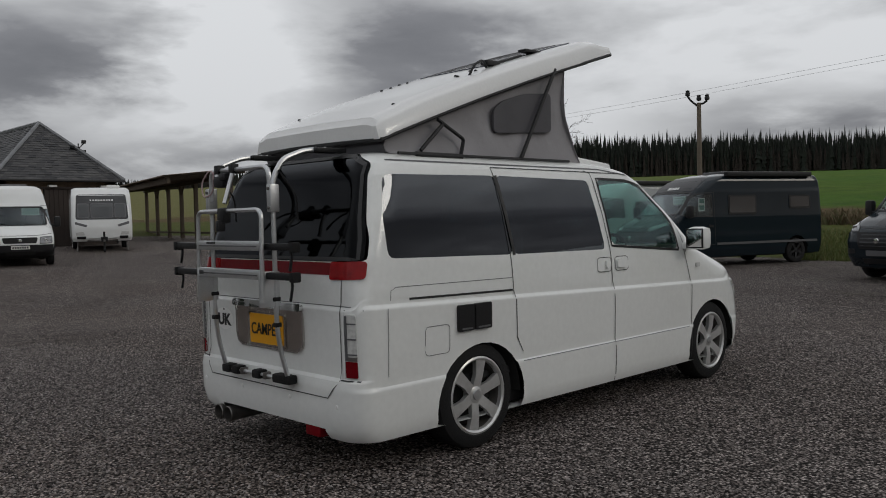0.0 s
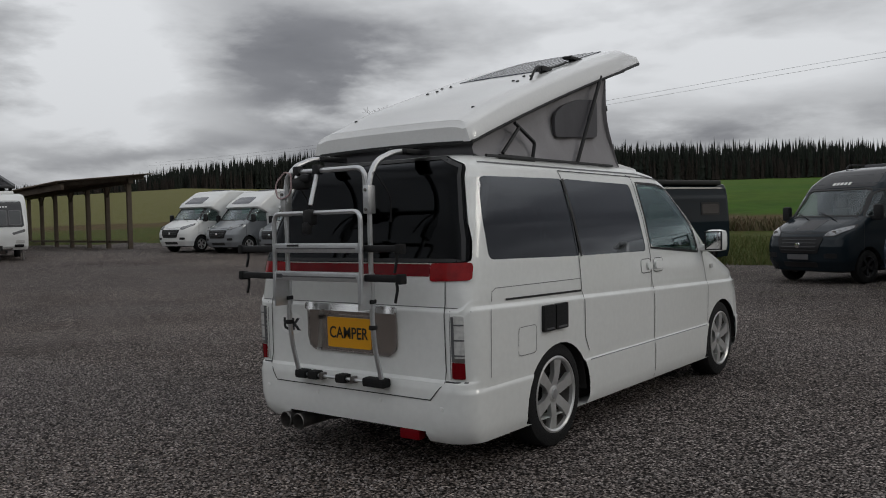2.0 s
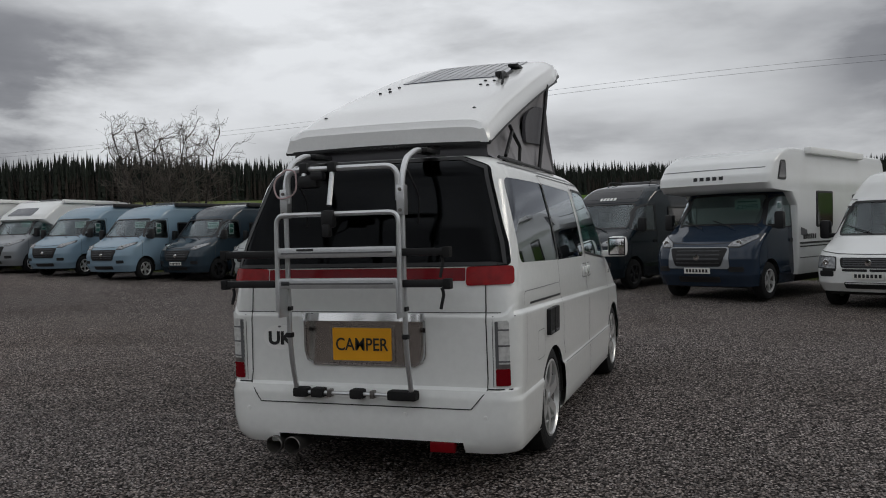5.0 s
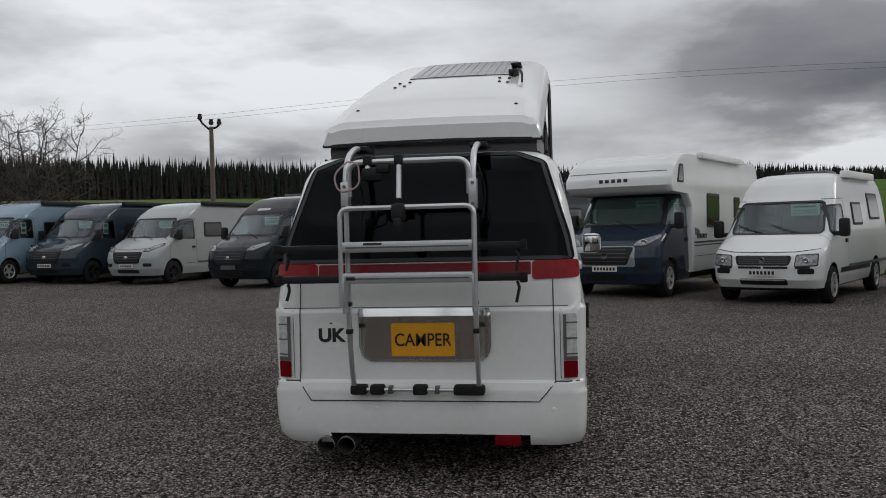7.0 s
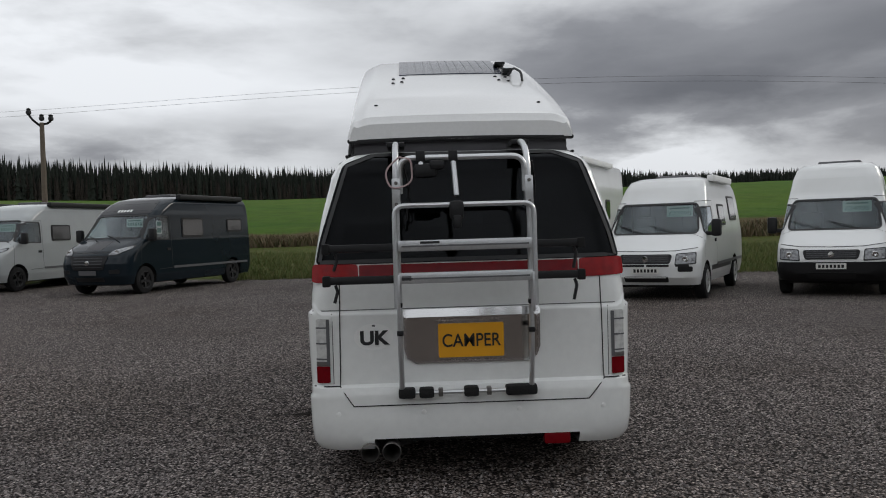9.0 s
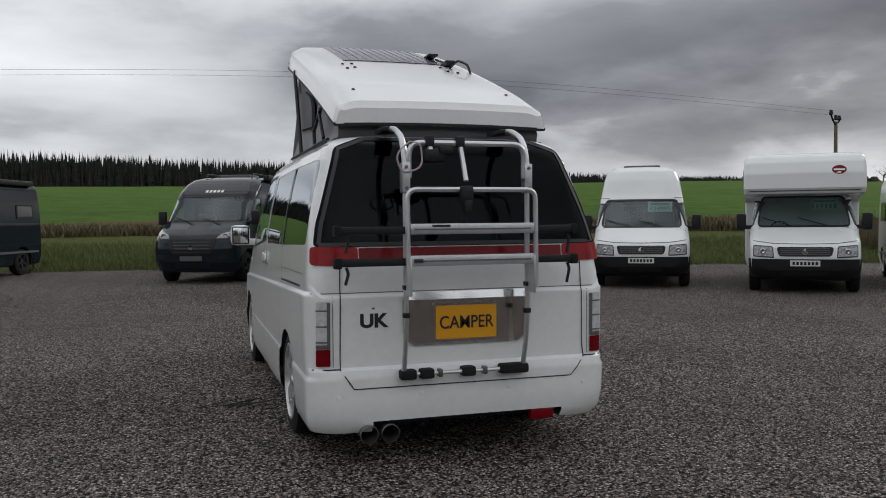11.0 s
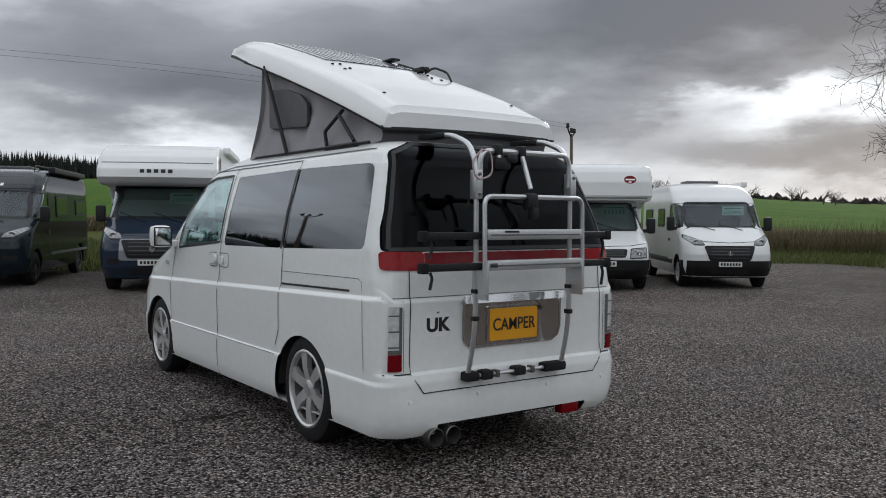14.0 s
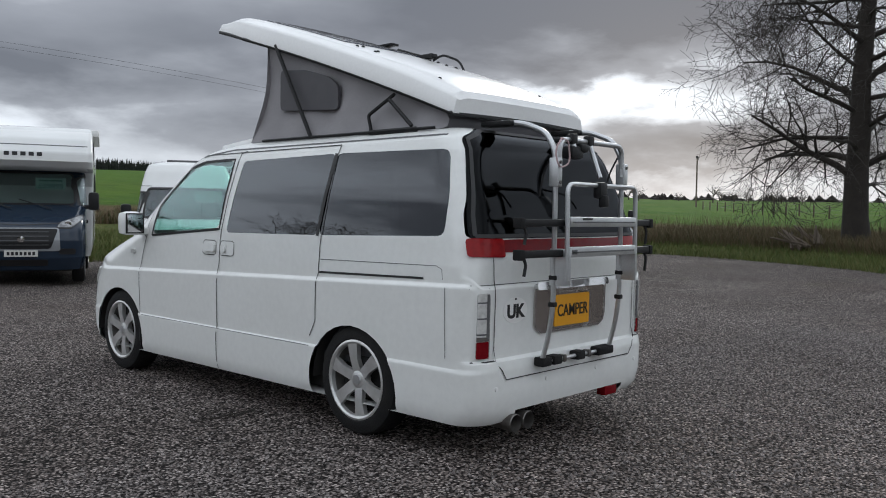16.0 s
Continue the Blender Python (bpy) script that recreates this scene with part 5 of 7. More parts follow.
def van_inside():
    for s in (-1, 1):
        b = boxbm(s * 0.66, 1.28, 0.78, s * 0.16, 1.44, 1.36, 0.06)
        box(b, s * 0.52, 1.26, 1.37, s * 0.28, 1.36, 1.58, 0.05)
        box(b, s * 0.66, 1.40, 0.62, s * 0.16, 1.95, 0.80, 0.07)
        part("front_seat", b, SEATGREY, van)
    part("dashboard", boxbm(-0.80, 2.28, 0.72, 0.80, 2.75, 1.10, 0.08), INTERIOR, van)
    b = bmesh.new()
    tube(b, [(0.40 + 0.185 * math.cos(a), 2.12 + 0.07 * math.sin(a), 1.10 + 0.17 * math.sin(a)) for a in [2 * math.pi * k / 24 for k in range(24)]], 0.016, 6, closed=True)
    tube(b, [(0.40, 2.11, 1.09), (0.40, 2.35, 0.98)], 0.03, 8)
    part("steering_wheel", b, INTERIOR, van)
    part("kitchen_unit", boxbm(-0.78, -0.55, 0.46, -0.36, 1.05, 1.12, 0.02), SEATGREY, van)
    b = boxbm(0.10, 0.05, 0.46, 0.74, 0.62, 0.84, 0.06)
    box(b, -0.30, -0.08, 0.80, 0.74, 0.08, 1.42, 0.06)
    part("bench_seat", b, INTERIOR, van)
    part("headlining", boxbm(-0.55, 1.05, 1.76, 0.55, 1.62, 1.80, 0.02), SEATGREY, van)


van_inside()


def roof_base(y):
    d = y + 0.55
    return 1.925 + 0.372 * d - 0.021 * d * d


def pop_top():
    ys = [-0.575, -0.560, -0.545, -0.50, -0.42] + [-0.30 + 0.1 * i for i in range(18)] + [1.52, 1.62, 1.70, 1.77, 1.83, 1.87, 1.895]
    # half section: (x as a share of the half width, height as a share of the depth)
    sec = [(0.90, 0.02), (1.0, 0.0), (1.0, 0.10), (0.968, 0.62), (0.955, 0.70), (0.925, 0.76), (0.86, 0.88), (0.82, 0.93), (0.76, 0.95), (0.4, 0.99), (0.0, 1.0)]
    bm = bmesh.new()
    rows = []
    for y in ys:
        back, nose = ease((y + 0.575) / 0.035), ease((1.93 - y) / 0.30)
        deep = (0.118 + 0.022 * back + 0.025 * ease((y + 0.54) / 0.4)) * (0.50 + 0.50 * nose)
        w = 0.665 - 0.06 * ease((y - 1.35) / 0.55) - 0.012 * (1 - back)
        half = [(w * a, roof_base(y) + deep * h * (0.86 + 0.14 * back if h > 0.7 else 1)) for a, h in sec]
        line = half + [(-x, z) for x, z in half[-2::-1]]
        rows.append([bm.verts.new((x, y + 0.0, z)) for x, z in line])
    for a, b in zip(rows, rows[1:]):
        for k in range(len(a) - 1):
            bm.faces.new((a[k], b[k], b[k + 1], a[k + 1]))
        bm.faces.new((a[-1], b[-1], b[0], a[0]))
    bm.faces.new(rows[0])
    bm.faces.new(rows[-1][::-1])
    bmesh.ops.recalc_face_normals(bm, faces=bm.faces[:])
    top = part("pop_top", bm, ROOFPAINT, van, "white moulded fibreglass lifting roof", smooth=32)
    b = bmesh.new()
    line = [(-0.655, y, roof_base(y) - 0.006) for y in np.linspace(1.5, -0.56, 24)] + [(x, -0.565, roof_base(-0.565) - 0.006 + 0.012 * (1 - (x / 0.65) ** 2)) for x in np.linspace(-0.6, 0.6, 9)] + [(0.655, y, roof_base(y) - 0.006) for y in np.linspace(-0.56, 1.5, 24)]
    tube(b, line, 0.013, 6)
    nose = [(0.655 - 0.05 * ease((y - 1.35) / 0.55), y, roof_base(y) - 0.004) for y in (1.5, 1.6, 1.7, 1.8, 1.885)]
    tube(b, nose + [(x, 1.89, roof_base(1.89) - 0.004) for x in (0.4, 0.0, -0.4)] + [(-x, y, z) for x, y, z in nose[::-1]], 0.013, 6)
    part("seal", b, TRIM, top)

    def on_top(x, y, up):
        d = 0.165 * (0.50 + 0.50 * ease((1.93 - y) / 0.30))
        return Vector((x, y, roof_base(y) + d * (1.0 - 0.026 * (x / 0.33) ** 2) + up))

    b = bmesh.new()
    n = 10
    grid = [[on_top(-0.36 + 0.76 * i / 4, 0.72 + 0.90 * j / n, 0.007) for i in range(5)] for j in range(n + 1)]
    vs = [[b.verts.new(p) for p in r] for r in grid]
    lo = [[b.verts.new(p - Vector((0, 0, 0.018))) for p in r] for r in grid]
    for j in range(n):
        for i in range(4):
            b.faces.new((vs[j][i], vs[j][i + 1], vs[j + 1][i + 1], vs[j + 1][i]))
    for a, c in ((vs[0], lo[0]), (vs[-1], lo[-1])):
        for i in range(4):
            b.faces.new((a[i], a[i + 1], c[i + 1], c[i]))
    for i in (0, 4):
        for j in range(n):
            b.faces.new((vs[j][i], vs[j + 1][i], lo[j + 1][i], lo[j][i]))
    sp = part("solar_panel", b, SOLAR, top, "thin dark solar panel")
    b = bmesh.new()
    for k in range(1, 12):
        x = -0.36 + 0.76 * k / 12
        tube(b, [on_top(x, y, 0.0078) for y in (0.73, 0.95, 1.2, 1.4, 1.61)], 0.0014, 4)
    part("cell_lines", b, GREYPLASTIC, sp)
    b = bmesh.new()
    tube(b, bend([on_top(0.43, 0.62, 0.005), on_top(0.46, 0.55, 0.07), on_top(0.50, 0.42, 0.06), on_top(0.50, 0.37, 0.0)], 0.05), 0.009, 6)
    tube(b, [on_top(0.43, 0.66, 0.015), on_top(0.44, 0.85, 0.012), on_top(0.43, 1.0, 0.012)], 0.009, 6)
    box(b, 0.38, 1.02, roof_base(1.12) + 0.165, 0.46, 1.22, roof_base(1.12) + 0.185, 0.008)
    box(b, 0.39, 0.60, roof_base(0.66) + 0.165, 0.46, 0.74, roof_base(0.66) + 0.20, 0.008)
    part("cable", b, TRIM, sp)
    for x, y in [(s * 0.50, yy) for s in (-1, 1) for yy in (-0.32, -0.05, 0.22, 0.55, 0.8)] + [(s * a, yy) for s in (-1, 1) for a, yy in ((0.40, 0.36), (0.34, 0.40), (0.40, 0.54), (0.33, 0.56))]:
        b = bmesh.new()
        lathe(b, [(-0.006, 0.013), (0.006, 0.012), (0.010, 0.006), (0.010, 0.001)], 10, "z")
        o = part("bolt", b, TRIM, top)
        o.location = on_top(x, y, -0.012 if abs(x) > 0.45 else 0.0)


pop_top()


def tent():
    b = bmesh.new()
    ny, nz = 30, 8
    for s in (-1, 1):
        b, rows = bmesh.new(), []
        for i in range(ny + 1):
            t = i / ny
            r = []
            for j in range(nz + 1):
                h = j / nz
                y = -0.50 + t * (1.90 - 0.32 * h + 0.20 * h * h)
                z0, z1 = 1.835, roof_base(y) + 0.01
                fold = 0.012 * math.sin(y * 17 + h * 3) * math.sin(h * math.pi) + 0.018 * noise.noise((y * 4, h * 3, s * 5))
                x = s * (0.655 - 0.045 * h + fold - 0.03 * math.sin(h * math.pi))
                r.append(b.verts.new((x, y, z0 + (z1 - z0) * h)))
            rows.append(r)
        for i in range(ny):
            for j in range(nz):
                b.faces.new((rows[i][j], rows[i + 1][j], rows[i + 1][j + 1], rows[i][j + 1]))
        part("canvas_side", b, CANVAS, van, "grey canvas of the raised roof", smooth=60)
    b = bmesh.new()
    rows = []
    for i in range(13):
        x = -0.655 + 1.31 * i / 12
        r = []
        for j in range(nz + 1):
            h = j / nz
            y = 1.40 - 0.32 * h + 0.20 * h * h + 0.02 * noise.noise((x * 4, h * 3, 9)) - 0.03 * math.sin(h * math.pi)
            r.append(b.verts.new((x * (1 - 0.07 * h), y, 1.835 + (roof_base(y) + 0.01 - 1.835) * h)))
        rows.append(r)
    for i in range(12):
        for j in range(nz):
            b.faces.new((rows[i][j], rows[i + 1][j], rows[i + 1][j + 1], rows[i][j + 1]))
    part("canvas_front", b, CANVAS, van, smooth=60)
    b = bmesh.new()
    vs = []
    for i in range(17):
        x = -0.63 + 1.26 * i / 16
        y = -0.50 + 0.012 * noise.noise((x * 5, 0, 4))
        vs.append((b.verts.new((x, y, 1.83)), b.verts.new((x, y - 0.02, 1.885 + 0.008 * noise.noise((x * 3, 2, 1)))), b.verts.new((x, y + 0.02, 1.955))))
    for a, c in zip(vs, vs[1:]):
        b.faces.new((a[0], c[0], c[1], a[1]))
        b.faces.new((a[1], c[1], c[2], a[2]))
    part("canvas_back", b, MESHWIN, van, smooth=60)
    for s in (-1, 1):
        pts = rp([(1.075, 2.325), (1.075, 2.045), (0.455, 2.01), (0.455, 2.165), (0.56, 2.235), (0.79, 2.300)], 0.04)
        b = bmesh.new()
        outer = [b.verts.new((s * 0.637, p[0], p[1])) for p in pts]
        inner = [b.verts.new((s * 0.615, p[0], p[1])) for p in pts]
        b.faces.new(outer)
        b.faces.new(inner[::-1])
        for i in range(len(pts)):
            b.faces.new((outer[i], outer[i - 1], inner[i - 1], inner[i]))
        bmesh.ops.recalc_face_normals(b, faces=b.faces[:])
        part("canvas_window", b, MESHWIN, van, "dark mesh window in the canvas", smooth=0)
        b = bmesh.new()
        tube(b, [(s * 0.665, 1.08, 2.47), (s * 0.680, 0.68, 1.84)], 0.014, 8)
        tube(b, [(s * 0.665, 1.10, 2.50), (s * 0.670, 0.93, 2.235)], 0.010, 8)
        part("gas_strut", b, TRIM, van)
        b = bmesh.new()
        tube(b, bend([(s * 0.675, -0.30, 1.838), (s * 0.68, 0.10, 1.836)], 0.01), 0.016, 6)
        tube(b, bend([(s * 0.675, 0.09, 1.84), (s * 0.675, 0.12, 1.945), (s * 0.665, -0.06, 2.04), (s * 0.665, -0.10, 2.06)], 0.02), 0.012, 6)
        tube(b, [(s * 0.668, -0.06, 2.03), (s * 0.675, -0.26, 1.86)], 0.012, 6)
        part("scissor_hinge", b, TRIM, van)
        b = bmesh.new()
        tube(b, [(s * 0.68, y, 1.838) for y in (-0.45, 0.2, 0.8, 1.22)], 0.010, 6)
        part("roof_channel", b, TRIM, van)
    b = boxbm(-0.58, 1.28, 1.78, 0.58, 1.96, 1.905, 0.03)
    for v in b.verts:
        if v.co.y > 1.5:
            v.co.z -= 0.055 * (v.co.y - 1.5) / 0.46
            v.co.x *= 0.94
    part("roof_fairing", b, ROOFPAINT, van)


tent()


def bike_rack():
    r = thing("bike_rack", "folded aluminium bicycle rack strapped to the tailgate", "bike rack", pose(0.033, 0.032, 0))
    L_, R_ = -0.416, 0.280
    for x in (L_, R_):
        b = bmesh.new()
        tube(b, bend([(x, -1.055, 0.518), (x, -1.105, 0.70), (x, -1.125, 0.86), (x, -1.125, 1.60)], 0.08, 5), 0.0145, 10)
        up = part("upright", b, ALU, r)
        b = bmesh.new()
        tube(b, bend([(x, -1.125, 1.55), (x, -1.12, 1.70), (x, -1.055, 1.805), (x, -0.90, 1.862), (x, -0.74, 1.872)], 0.05, 5), 0.017, 10)
        hk = part("roof_hook", b, ALU, r)
        part("hook_pad", boxbm(x - 0.05, -0.84, 1.852, x + 0.05, -0.62, 1.882, 0.01), TRIM, hk)
        part("joint_plate", boxbm(x - 0.022, -1.155, 1.50, x + 0.022, -1.095, 1.66, 0.006), ALU, up)
        for z in (1.525, 1.635):
            b = bmesh.new()
            lathe(b, [(-1.163, 0.001), (-1.163, 0.009), (-1.155, 0.010)], 8, "y")
            o = part("bolt", b, STEEL, up)
            o.location = (x, 0, z)
        part("hinge_plate", boxbm(x - 0.006, -1.235, 0.955, x + 0.006, -1.10, 1.16, 0.004), ALU, up)
        part("clip", boxbm(x - 0.017, -1.142, 0.835, x + 0.017, -1.10, 0.862, 0.005), TRIM, up)
        part("knob", boxbm(x - 0.016, -1.15, 0.985, x + 0.016, -1.10, 1.010, 0.006), TRIM, up)
    b = bmesh.new()
    tube(b, bend([(L_ + 0.02, -1.130, 1.58), (L_ + 0.02, -1.135, 1.765), (R_ - 0.02, -1.135, 1.765), (R_ - 0.02, -1.130, 1.58)], 0.07, 6), 0.0155, 10)
    part("top_frame", b, ALU, r)
    b = bmesh.new()
    tube(b, [(L_, -1.055, 0.518), (R_, -1.055, 0.518)], 0.011, 8)
    part("foot_bar", b, ALU, r)
    for x0, x1 in ((L_ - 0.02, -0.345), (-0.325, -0.245), (-0.085, -0.005), (0.14, R_ + 0.03)):
        part("rubber_foot", boxbm(x0, -1.082, 0.49, x1, -1.01, 0.545, 0.016), RUBBER, r)
    for x in (-0.21, 0.05):
        part("clamp", boxbm(x - 0.012, -1.076, 0.497, x + 0.012, -1.03, 0.539, 0.004), STEEL, r)
    b = bmesh.new()
    tube(b, bend([(L_ - 0.012, -1.222, 0.985), (L_ - 0.012, -1.215, 1.515), (R_ + 0.012, -1.215, 1.515), (R_ + 0.012, -1.222, 0.985)], 0.055, 6), 0.0135, 10)
    part("platform_frame", b, ALU, r)
    for z in (1.308, 1.142):
        b = boxbm(L_, -1.232, z - 0.028, R_, -1.195, z + 0.028, 0.006)
        rl = part("rail", b, ALU, r)
        part("rail_groove", boxbm(L_ + 0.02, -1.2345, z - 0.006, R_ - 0.02, -1.2315, z + 0.002), GREYPLASTIC, rl, smooth=0)
        if z > 1.2:
            part("rail_marks", boxbm(-0.30, -1.2345, z + 0.010, -0.20, -1.2315, z + 0.022), INK, rl, smooth=0)
        else:
            part("rail_label", boxbm(-0.40, -1.2345, z - 0.012, -0.35, -1.2315, z + 0.012), GREYPLASTIC, rl, smooth=0)
        ar = part("wheel_channel", boxbm(-0.79, -1.19, z - 0.026, 0.54, -1.145, z + 0.014, 0.008), TRIM, r, "black folded wheel channel")
        for x in (-0.79, 0.54):
            part("channel_end", boxbm(x - 0.02, -1.195, z - 0.036, x + 0.02, -1.14, z + 0.02, 0.008), RUBBER, ar)
        for x, hang in ((-0.745, 0.09), (0.505, 0.11)):
            b = bmesh.new()
            tube(b, bend([(x, -1.165, z - 0.03), (x + 0.012, -1.17, z - 0.06), (x - 0.006, -1.172, z - 0.03 - hang)], 0.02), 0.009, 5)
            part("strap", b, TRIM, ar)
    b = bmesh.new()
    tube(b, [(-0.115, -1.14, 1.77), (-0.105, -1.215, 1.56)], 0.014, 8)
    part("frame_arm", b, ALU, r)
    b = bmesh.new()
    tube(b, [(-0.285, -1.14, 1.77), (-0.283, -1.155, 1.725)], 0.014, 8)
    part("frame_arm", b, ALU, r)
    for x, y, z in ((-0.115, -1.14, 1.77), (-0.285, -1.14, 1.77)):
        part("arm_clamp", boxbm(x - 0.024, y - 0.024, z - 0.028, x + 0.024, y + 0.024, z + 0.03, 0.008), TRIM, r)
    b = boxbm(-0.145, -1.25, 1.44, -0.07, -1.19, 1.535, 0.02)
    box(b, -0.13, -1.27, 1.39, -0.085, -1.22, 1.46, 0.015)
    part("grip", b, TRIM, r)
    b = boxbm(-0.32, -1.17, 1.66, -0.20, -1.09, 1.735, 0.025)
    box(b, -0.24, -1.18, 1.70, -0.16, -1.12, 1.75, 0.02)
    part("grip", b, TRIM, r)
    b = bmesh.new()
    tube(b, bend([(L_ + 0.02, -1.15, 1.77), (L_ - 0.06, -1.16, 1.70), (L_ - 0.03, -1.165, 1.60), (L_ + 0.09, -1.16, 1.63), (L_ + 0.08, -1.15, 1.76), (L_ + 0.02, -1.14, 1.77)], 0.06, 5), 0.005, 6)
    part("cord", b, CORD, r, "thin pinkish tie cord")
    for x in (L_ * 0.98, R_ * 0.98):
        b = bmesh.new()
        tube(b, bend([(x + 0.03, -1.10, 1.74), (x + 0.06, -1.0, 1.60), (x + 0.04, -0.98, 1.45)], 0.05), 0.006, 5)
        part("strap", b, TRIM, r)


CORD = mat("pale_cord", (0.45, 0.33, 0.33), 0.8)
bike_rack()

# ---- buildings, trees and lines round the yard ----
BARK = mat("dark_bark", (0.034, 0.028, 0.023), 0.9, vary=0.5, scale=4, fine=0.3, fine_scale=30, dark=(0.016, 0.013, 0.011), bump=0.6, bump_scale=25)
TWIG = mat("grey_twig", (0.085, 0.070, 0.058), 0.9, vary=0.4, scale=2)
NEEDLE = mat("conifer_green", (0.012, 0.017, 0.011), 0.95, vary=0.6, scale=0.09, fine=0.3, fine_scale=2, dark=(0.008, 0.011, 0.008))
LARCH = mat("bare_larch_brown", (0.030, 0.023, 0.018), 0.95, vary=0.5, scale=0.2, fine=0.3, fine_scale=2)
TIMBER = mat("weathered_timber", (0.11, 0.085, 0.062), 0.85, vary=0.5, scale=2.5, fine=0.25, fine_scale=30, per_object=0.15)
DARKBOARD = mat("dark_brown_boards", (0.040, 0.029, 0.024), 0.8, vary=0.4, scale=1.2, fine=0.2, per_object=0.12)
SANDSTONE = mat("sandstone", (0.20, 0.135, 0.085), 0.9, vary=0.6, scale=1.2, fine=0.25, fine_scale=12, dark=(0.10, 0.07, 0.05), bump=0.5, bump_scale=8, per_object=0.2)
LEAD = mat("lead_flashing", (0.20, 0.205, 0.215), 0.6, vary=0.4, scale=3)
SHEETING = mat("rusty_sheeting", (0.19, 0.145, 0.105), 0.8, vary=0.6, scale=1.5, fine=0.2, dark=(0.10, 0.075, 0.055))


def slate_material():
    m = mat("roof_slates", (0.05, 0.05, 0.055), 0.7, bump=0.2, bump_scale=20)
    nt = m.node_tree
    N, L = nt.nodes.new, nt.links.new
    isl = N("ShaderNodeNewGeometry")
    r = N("ShaderNodeValToRGB")
    e = r.color_ramp.elements
    e[0].color, e[1].color = (0.030, 0.030, 0.034, 1), (0.085, 0.083, 0.082, 1)
    L(isl.outputs["Random Per Island"], r.inputs[0])
    L(r.outputs[0], nt.nodes["Principled BSDF"].inputs["Base Color"])
    return m


SLATE = slate_material()


def slates(name, parent, a, b, c, d, rows=22, wide=0.34):
    """Overlapping slates on a roof face with eave a-b and ridge d-c."""
    rnd = random.Random(5)
    a, b, c, d = map(Vector, (a, b, c, d))
    n = (b - a).cross(d - a).normalized()
    if n.z < 0:
        n = -n
    verts, faces = [], []
    for r in range(rows):
        t0, t1 = r / rows, min((r + 1.25) / rows, 1.0)
        l0, r0, l1, r1 = a.lerp(d, t0), b.lerp(c, t0), a.lerp(d, t1), b.lerp(c, t1)
        k = max(1, int((r0 - l0).length / wide))
        for i in range(k):
            s0, s1 = (i + 0.02 + 0.5 * (r % 2) / k) / k, (i + 0.97) / k
            up = n * (0.012 + rnd.random() * 0.02)
            p = [l0.lerp(r0, s0) + up, l0.lerp(r0, s1) + up, l1.lerp(r1, s1) + n * 0.004, l1.lerp(r1, s0) + n * 0.004]
            q = [l0.lerp(r0, s0) - n * 0.01, l0.lerp(r0, s1) - n * 0.01]
            i0 = len(verts)
            verts += p + q
            faces += [(i0, i0 + 1, i0 + 2, i0 + 3), (i0, i0 + 4, i0 + 5, i0 + 1)]
    me = bpy.data.meshes.new(name)
    me.from_pydata([tuple(v) for v in verts], [], faces)
    me.materials.append(SLATE)
    ob = new(name, me)
    ob.parent = parent
    return tagged(ob, "dark weathered roof slates", kind="stuff")


